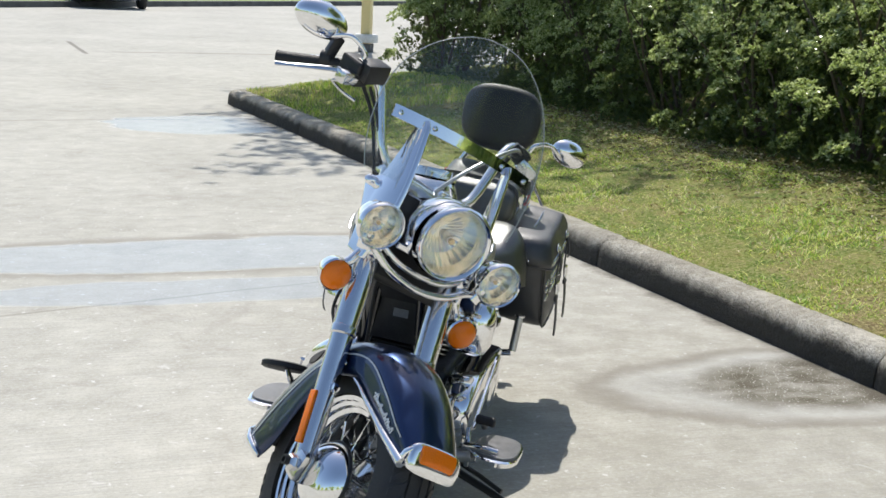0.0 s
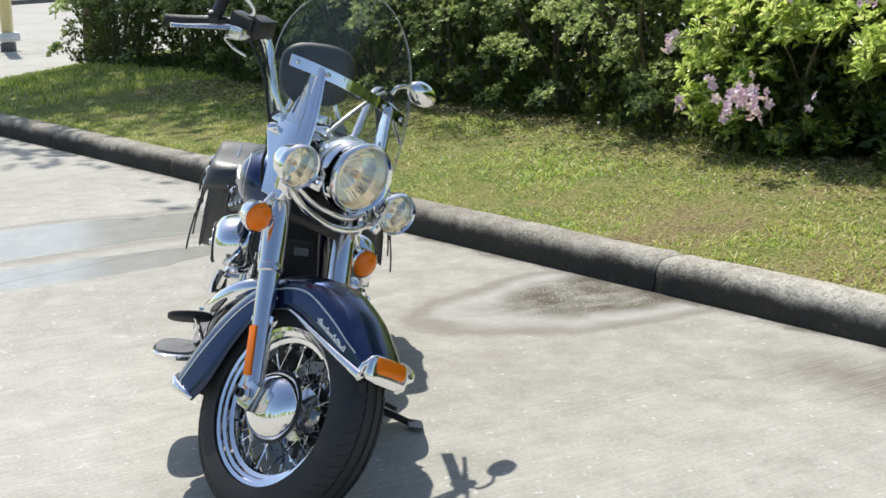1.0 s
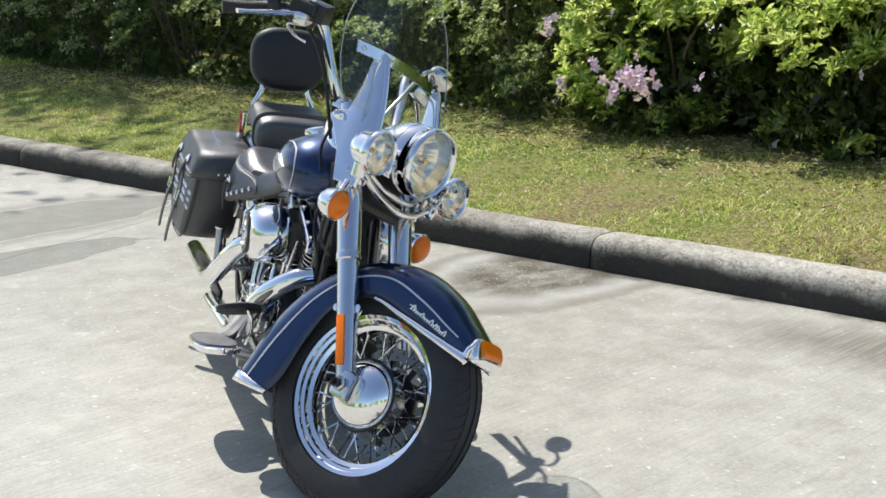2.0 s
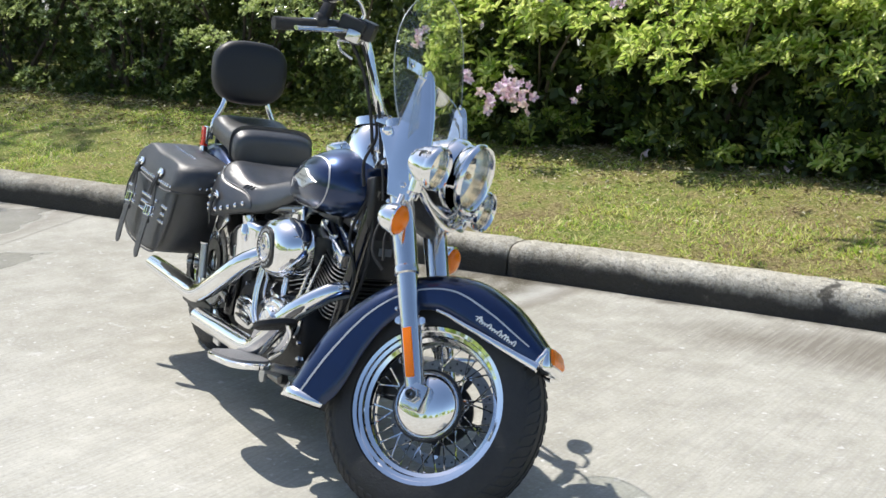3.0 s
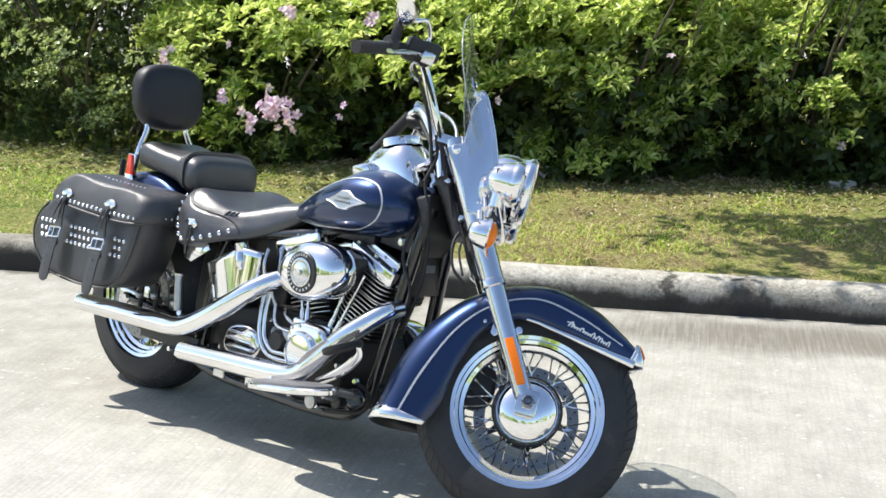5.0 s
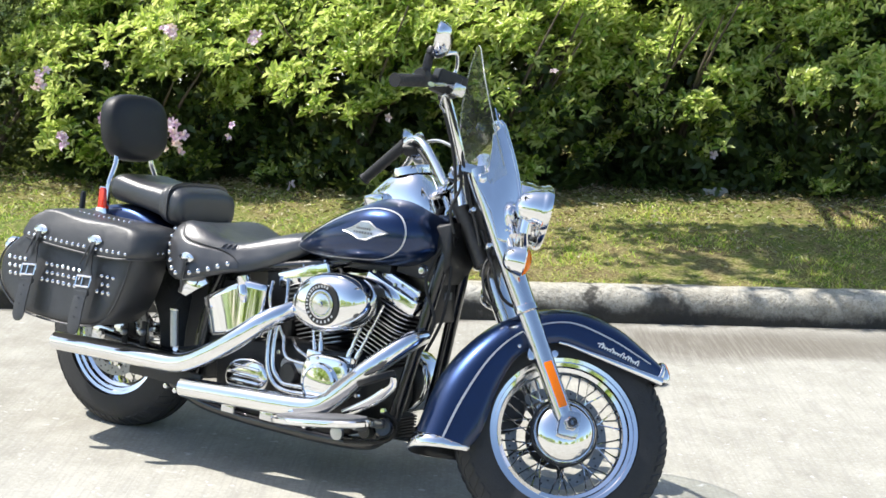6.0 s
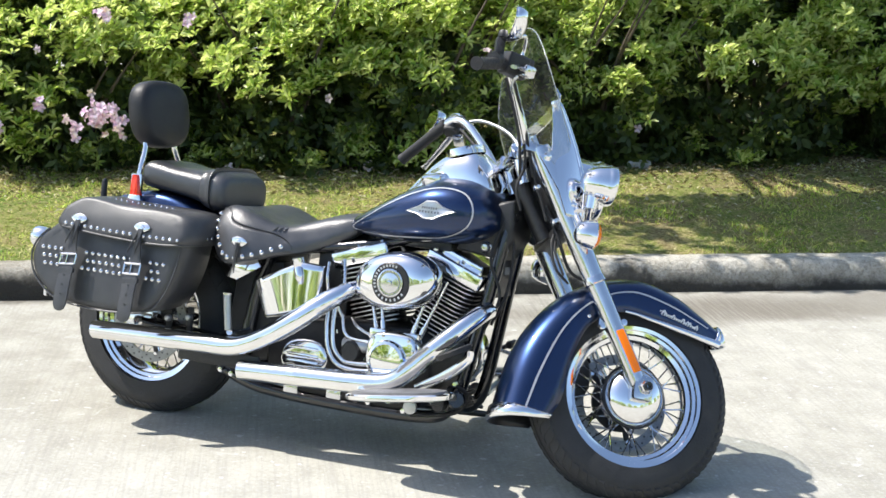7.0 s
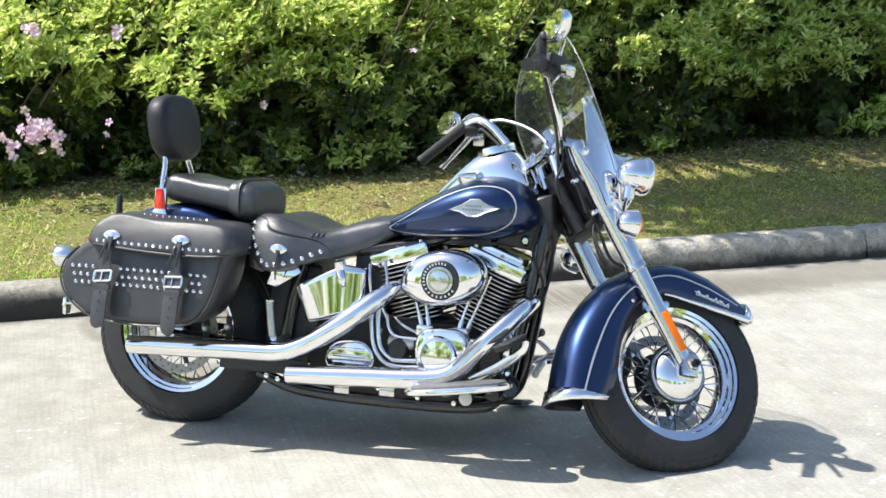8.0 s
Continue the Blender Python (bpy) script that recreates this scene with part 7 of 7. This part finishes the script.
# exhaust: two chrome pipes with slash-cut ends
up = part("exhaust_pipe", tube([(0.765, -0.105, 0.520), (0.735, -0.165, 0.505), (0.69, -0.215, 0.468), (0.625, -0.245, 0.412), (0.54, -0.262, 0.352), (0.465, -0.268, 0.312), (0.40, -0.268, 0.293), (0.30, -0.266, 0.287), (0.10, -0.262, 0.279), (-0.128, -0.258, 0.268)], [0.026, 0.028, 0.031, 0.032, 0.031, 0.030, 0.031, 0.032, 0.032, 0.030], 22, 7), CHROME, bike, "upper chrome exhaust pipe and muffler", 60)
low = part("exhaust_pipe", tube([(1.175, -0.085, 0.505), (1.165, -0.135, 0.490), (1.125, -0.190, 0.440), (1.075, -0.222, 0.385), (1.015, -0.242, 0.318), (0.975, -0.248, 0.282), (0.93, -0.250, 0.262), (0.84, -0.252, 0.250), (0.65, -0.254, 0.238), (0.438, -0.256, 0.224)], [0.026, 0.028, 0.030, 0.030, 0.030, 0.030, 0.031, 0.033, 0.033, 0.031], 22, 7), CHROME, bike, "lower chrome exhaust pipe and muffler", 60)
# black discs on the closed pipe ends stand in for the shade inside
for ob_, p in ((up, (-0.129, -0.258, 0.268)), (low, (0.437, -0.256, 0.224))):
    part("pipe_mouth", lathe([(0.0, 0.0), (0.023, 0.0), (0.026, 0.002), (0.026, 0.004), (0.020, 0.004), (0.0, 0.0035)], 20, aim(p, (-1, 0, 0))), BLACK_METAL, ob_, "black disc for the shade inside the pipe")
part("heat_shield", tube([(1.068, -0.252, 0.392), (1.02, -0.262, 0.345), (0.985, -0.268, 0.306)], [0.012, 0.019, 0.012], 10, 5, 0.4), CHROME, low, "", 60)
part("pipe_support", box(0.30, 0.012, 0.05, 0.004, (0.34, -0.235, 0.245)), BLACK_METAL, bike, "black muffler bracket", 35)
for x, z in ((0.62, 0.197), (0.77, 0.203)):
    part("pipe_clamp", box(0.05, 0.012, 0.03, 0.004, (x, -0.25, z)), CHROME_SOFT, bike, "", 35)
part("seat_bracket", slab([(0.325, 0.500), (0.34, 0.545), (0.43, 0.562), (0.445, 0.545), (0.36, 0.492)], -0.196, -0.206, 0.003, 2), CHROME, bike, "small chrome bracket under the saddle", 35)

# frame
def frame_side(y):
    f = part("frame_rail", tube([(1.205, 0.045 * y, 0.80), (1.19, 0.062 * y, 0.70), (1.145, 0.085 * y, 0.42), (1.115, 0.095 * y, 0.26), (1.085, 0.105 * y, 0.190), (1.02, 0.120 * y, 0.160), (0.80, 0.13 * y, 0.150), (0.45, 0.13 * y, 0.155), (0.28, 0.13 * y, 0.20)], 0.020, 12, 6), BLACK_PAINT, bike, "black tubular frame rail", 60)
    part("swingarm", tube([(0.36, 0.125 * y, 0.27), (0.20, 0.118 * y, 0.28), (-0.05, 0.118 * y, 0.297)], [0.028, 0.024, 0.020], 12, 5), BLACK_PAINT, bike, "black swingarm", 60)
    part("axle_plate", join(box(0.10, 0.014, 0.055, 0.008, (-0.055, 0.122 * y, 0.297)), lathe([(0, 0), (0.02, 0), (0.02, 0.012), (0.012, 0.018), (0, 0.018)], 6, aim((-0.05, 0.128 * y, 0.297), (0, y, 0)))), CHROME_SOFT, bike, "", 35)
    part("seat_rail", tube([(1.15, 0.03 * y, 0.80), (0.95, 0.06 * y, 0.70), (0.60, 0.10 * y, 0.62), (0.40, 0.11 * y, 0.60), (0.30, 0.11 * y, 0.56)], 0.017, 10, 5), BLACK_PAINT, bike, "", 60)
    part("seat_post", tube([(0.42, 0.11 * y, 0.60), (0.38, 0.115 * y, 0.42), (0.36, 0.125 * y, 0.22)], 0.024, 10, 5), BLACK_PAINT, bike, "", 60)
    peg = part("passenger_peg", tube([(0.356, 0.243 * y, 0.448), (0.362, 0.243 * y, 0.40), (0.372, 0.243 * y, 0.338)], 0.0125, 12, 2), ALLOY, bike, "folded grey metal passenger peg", 50)
    part("peg_bracket", tube([(0.374, 0.24 * y, 0.332), (0.374, 0.20 * y, 0.325), (0.38, 0.12 * y, 0.33)], 0.011, 8, 3), CHROME_SOFT, peg, "", 45)
    part("peg_end", lathe([(0, 0), (0.0165, 0), (0.0165, 0.006), (0, 0.008)], 14, aim((0.356, 0.243 * y, 0.448), (0, 0, 1))), CHROME_SOFT, peg, "", 45)


side_pair(frame_side)
part("steering_head", tube([HEAD + RAKE * 0.86, HEAD + RAKE * 1.06], 0.029, 18, 1), BLACK_METAL, bike, "", 50)
part("backbone", tube([(1.16, 0, 0.775), (1.00, 0, 0.700), (0.80, 0, 0.665), (0.58, 0, 0.640)], 0.034, 14, 5), BLACK_PAINT, bike, "black frame backbone under the tank", 60)
# black blocks added to keep the see-through gaps dark
part("battery_box", box(0.115, 0.19, 0.235, 0.014, (0.640, 0, 0.515), 3), BLACK_METAL, bike, "black block filling the gap behind the oil tank", 35)
part("tank_tunnel", box(0.26, 0.16, 0.030, 0.008, (0.90, 0, 0.676)), BLACK_METAL, bike, "", 35)
# black mass added to darken the gap under the tank's front
part("neck_gusset", slab([(1.04, 0.672), (1.06, 0.735), (1.17, 0.83), (1.215, 0.84), (1.225, 0.72), (1.19, 0.655)], -0.075, 0.075, 0.015, 3), BLACK_METAL, bike, "black filler added behind the fork to darken the gap", 40)
part("horn_bracket_bolt", join(lathe([(0, 0.010), (0.010, 0.009), (0.012, 0.0), (0, 0)], 6, aim((1.140, -0.078, 0.690), (0, -1, 0))), lathe([(0.014, 0.0), (0.016, 0.004), (0.019, 0.0)], 16, aim((1.140, -0.076, 0.690), (0, -1, 0)))), CHROME_SOFT, bike, "", 40)
part("starter_motor", lathe([(0, 0), (0.019, 0), (0.021, 0.004), (0.021, 0.075), (0.017, 0.085), (0, 0.086)], 20, aim((0.735, -0.150, 0.345), (1, 0, 0))), ALLOY, bike, "grey starter cylinder", 40)
for x, y, z in ((0.70, -0.14, 0.375), (0.74, -0.14, 0.29), (0.80, -0.14, 0.30), (1.005, -0.14, 0.30), (1.00, -0.14, 0.37), (0.52, -0.14, 0.36), (0.56, -0.14, 0.20), (0.70, -0.14, 0.19)):
    part("case_bolt", lathe([(0, 0.010), (0.007, 0.009), (0.0085, 0), (0, 0)], 8, aim((x, y + 0.006, z), (0, -1, 0))), CHROME, bike, "", 40)
for pts in ([(0.70, -0.135, 0.60), (0.715, -0.15, 0.53), (0.70, -0.155, 0.47), (0.72, -0.15, 0.42)], [(0.655, -0.15, 0.585), (0.662, -0.165, 0.54), (0.668, -0.16, 0.49)], [(0.74, -0.13, 0.42), (0.78, -0.155, 0.40), (0.83, -0.155, 0.38)]):
    part("engine_line", tube(pts, 0.0055, 8, 5), CHROME_SOFT, bike, "thin bent metal line", 60)
for pts in ([(1.19, -0.07, 0.78), (1.17, -0.10, 0.66), (1.205, -0.085, 0.55), (1.16, -0.09, 0.43), (1.13, -0.10, 0.36)], [(1.20, -0.05, 0.80), (1.225, -0.06, 0.68), (1.215, -0.06, 0.56), (1.18, -0.07, 0.46)]):
    part("wiring_loom", tube(pts, 0.0048, 8, 6), GRIP, bike, "thin black wiring", 60)
for x, z in ((0.118, 0.338), (0.198, 0.350)):
    hang = part("muffler_hanger", box(0.020, 0.008, 0.080, 0.003, (x, -0.200, z - 0.006)), BLACK_METAL, bike, "", 35)
    part("hanger_bolt", lathe([(0, 0.016), (0.007, 0.015), (0.011, 0.010), (0.012, 0), (0, 0)], 12, aim((x, -0.204, z), (0, -1, 0))), ALLOY, hang, "pale metal bolt head", 40)
part("frame_cover", slab([(0.285, 0.36), (0.300, 0.50), (0.350, 0.56), (0.47, 0.56), (0.48, 0.40), (0.44, 0.24), (0.34, 0.22), (0.29, 0.26)], -0.112, -0.060, 0.012, 3), BLACK_METAL, bike, "black frame cover behind the shock", 35)
part("rear_mudguard_inner", box(0.10, 0.18, 0.30, 0.03, (0.40, 0, 0.46)), BLACK_METAL, bike, "black battery and oil tank behind the cover", 35)
part("voltage_regulator", box(0.05, 0.10, 0.07, 0.01, (1.070, 0, 0.215)), BLACK_METAL, bike, "", 35)
horn = loft([[(0.90 + 0.055 * k * math.cos(a), yy, 0.545 + 0.085 * k * math.sin(a)) for a in np.linspace(0, 2 * math.pi, 28, endpoint=False)] for yy, k in ((0.12, 0.9), (0.16, 1.0), (0.19, 0.98), (0.215, 0.85), (0.228, 0.55), (0.232, 0.1))])
part("horn_cover", horn, CHROME, bike, "chrome horn cover", 50)
mount = part("front_mount", box(0.016, 0.135, 0.150, 0.006, (1.172, 0, 0.615)), BLACK_METAL, bike, "black plate between the downtubes", 35)
part("plate_label", box(0.003, 0.040, 0.022, 0.0008, (1.1815, 0.01, 0.620)), BADGE_GREY, mount, "small grey label", 35)

# left side: primary case
prim = part("primary_case", slab([(0.43, 0.30), (0.46, 0.365), (0.55, 0.395), (0.70, 0.40), (0.86, 0.415), (0.98, 0.42), (1.055, 0.385), (1.075, 0.31), (1.04, 0.24), (0.95, 0.215), (0.70, 0.205), (0.50, 0.215), (0.44, 0.25)], 0.135, 0.225, 0.02, 3, 2), CHROME, bike, "long chrome primary case", 40)
part("clutch_cover", lathe([(0.085, -0.004), (0.086, 0.006), (0.078, 0.012), (0.0, 0.015)], 36, aim((0.62, 0.224, 0.305), (0, 1, 0))), CHROME, prim, "", 40)
part("shift_linkage", join(tube([(0.75, 0.235, 0.40), (1.13, 0.25, 0.335)], 0.006, 8, 1), tube([(1.13, 0.24, 0.335), (1.16, 0.25, 0.30), (1.11, 0.262, 0.262)], 0.008, 8, 4), tube([(1.165, 0.245, 0.302), (1.205, 0.285, 0.318), (1.21, 0.335, 0.318)], 0.010, 8, 3)), CHROME_SOFT, bike, "shift linkage and peg", 50)


# base colour lifted to grey to stand in for glare on the rubber
PAD_GREY = simple("worn grey rubber", (0.13, 0.13, 0.135), 0.45, 0, 0.2, 30, 0.3)


def floorboard(y):
    pts = []
    for i in range(24):
        a = 2 * math.pi * i / 24
        ca, sa = math.cos(a), math.sin(a)
        pts.append((0.165 * math.copysign(abs(ca) ** 0.75, ca), 0.066 * math.copysign(abs(sa) ** 0.7, sa)))
    m = Matrix.Translation((1.020, 0.318 * y, 0.250)) @ Matrix.Rotation(radians(-9), 4, "Y")
    fl = part("floorboard", loft([[(x * k, yy * k, z) for x, yy in pts] for z, k in ((-0.014, 0.92), (-0.010, 1.0), (0.002, 1.02), (0.006, 0.98))]), CHROME, bike, "chrome-edged rider floorboard", 40, m)
    part("rubber_pad", loft([[(x * k, yy * k, z) for x, yy in pts] for z, k in ((0.004, 0.90), (0.012, 0.89), (0.0135, 0.82))]), PAD_GREY, fl, "rubber pad, grey for the glare on it", 40, m)
    part("hinge", join(tube([(0.96, 0.20 * y, 0.212), (0.965, 0.28 * y, 0.222)], 0.012, 8, 1), tube([(1.10, 0.14 * y, 0.215), (1.10, 0.27 * y, 0.245)], 0.012, 8, 1), lathe([(0, 0), (0.021, 0), (0.021, 0.010), (0, 0.014)], 18, aim((1.022, 0.235 * y, 0.205), (0, y, 0))), tube([(1.14, 0.15 * y, 0.24), (1.135, 0.26 * y, 0.262)], 0.013, 8, 1)), ALLOY, fl, "", 45)


side_pair(floorboard)
pm = Matrix.Translation((1.162, -0.280, 0.393)) @ Matrix.Rotation(radians(-26), 4, "Y") @ Matrix.Rotation(radians(4), 4, "X")
pedal = part("brake_pedal", loft([[(0.052 * k * math.cos(a), 0.063 * k * math.sin(a), z) for a in np.linspace(0, 2 * math.pi, 28, endpoint=False)] for z, k in ((-0.009, 0.92), (-0.006, 1.0), (0.006, 1.0), (0.009, 0.94))]), GRIP, bike, "oval black brake pedal", 40, pm)
part("pedal_arm", tube([(1.205, -0.262, 0.405), (1.196, -0.250, 0.375), (1.130, -0.240, 0.318), (1.030, -0.232, 0.262)], [0.010, 0.014, 0.015, 0.012], 10, 5, 0.5), CHROME, pedal, "", 50)
master = part("master_cylinder", join(box(0.06, 0.05, 0.05, 0.01, (1.095, -0.165, 0.225)), lathe([(0, 0), (0.02, 0), (0.02, 0.03), (0, 0.034)], 14, aim((1.10, -0.19, 0.222), (0, -1, 0)))), BLACK_METAL, bike, "black rear brake master cylinder", 35)
part("reservoir_cap", lathe([(0, 0), (0.026, 0), (0.028, 0.006), (0.028, 0.030), (0.022, 0.036), (0, 0.036)], 18, aim((1.135, -0.165, 0.235), (0.4, -1, 0.2))), BLACK_PAINT, master, "", 40)
part("banjo_bolt", lathe([(0, 0), (0.010, 0), (0.010, 0.012), (0.007, 0.016), (0, 0.016)], 6, aim((1.13, -0.175, 0.285), (0.3, -1, 0.1))), CHROME, master, "", 35)
part("brake_hose", tube([(1.13, -0.18, 0.285), (1.16, -0.15, 0.25), (1.12, -0.13, 0.19), (0.98, -0.14, 0.16)], 0.006, 8, 5), GRIP, master, "black brake hose", 60)
part("regulator_fins", join(*[box(0.010, 0.085, 0.004, 0, (1.100, 0, 0.190 + 0.009 * k)) for k in range(7)]), ENGINE_BLACK, bike, "", 0)
FOOT_STEEL = simple("dull steel", (0.22, 0.22, 0.22), 0.5, 0.7)
lever = part("shift_lever", tube([(0.93, 0.262, 0.300), (0.99, 0.266, 0.298), (1.05, 0.268, 0.330), (1.118, 0.270, 0.362)], [0.009, 0.009, 0.008, 0.0075], 10, 5), BLACK_METAL, bike, "black gear lever", 45)
part("lever_peg", lathe([(0, -0.026), (0.010, -0.026), (0.0135, -0.021), (0.0125, -0.004), (0.0125, 0.014), (0.0145, 0.021), (0.011, 0.027), (0, 0.027)], 16, aim((1.116, 0.278, 0.362), (0, 1, 0))), GRIP, lever, "black rubber toe peg", 45)
stand = part("side_stand", tube([(0.90, 0.12, 0.150), (0.93, 0.20, 0.128), (0.99, 0.33, 0.108), (1.040, 0.400, 0.100)], [0.013, 0.012, 0.011, 0.010], 10, 5), BLACK_METAL, bike, "black side stand leaning on the concrete", 45)
part("stand_foot", slab([(1.000, 0.094), (1.008, 0.104), (1.06, 0.108), (1.076, 0.102), (1.06, 0.094)], 0.385, 0.430, 0.003, 2), FOOT_STEEL, stand, "flat metal foot", 45)
part("stand_spring", tube([(0.92, 0.15, 0.165), (0.965, 0.26, 0.150), (1.005, 0.35, 0.128)], 0.007, 8, 4), BLACK_METAL, stand, "", 45)
for k, (x, z) in enumerate(((0.36, 0.212), (0.40, 0.205), (0.84, 0.178), (0.96, 0.172))):
    part("frame_bolt", lathe([(0, 0.012), (0.008, 0.011), (0.010, 0), (0, 0)], 8, aim((x, -0.242 if k < 2 else -0.15, z), (0, -1, 0))), CHROME, bike, "", 40)
part("spark_lead", tube([(0.93, -0.10, 0.60), (0.94, -0.16, 0.62), (0.90, -0.15, 0.66)], 0.005, 8, 5), GRIP, bike, "", 60)
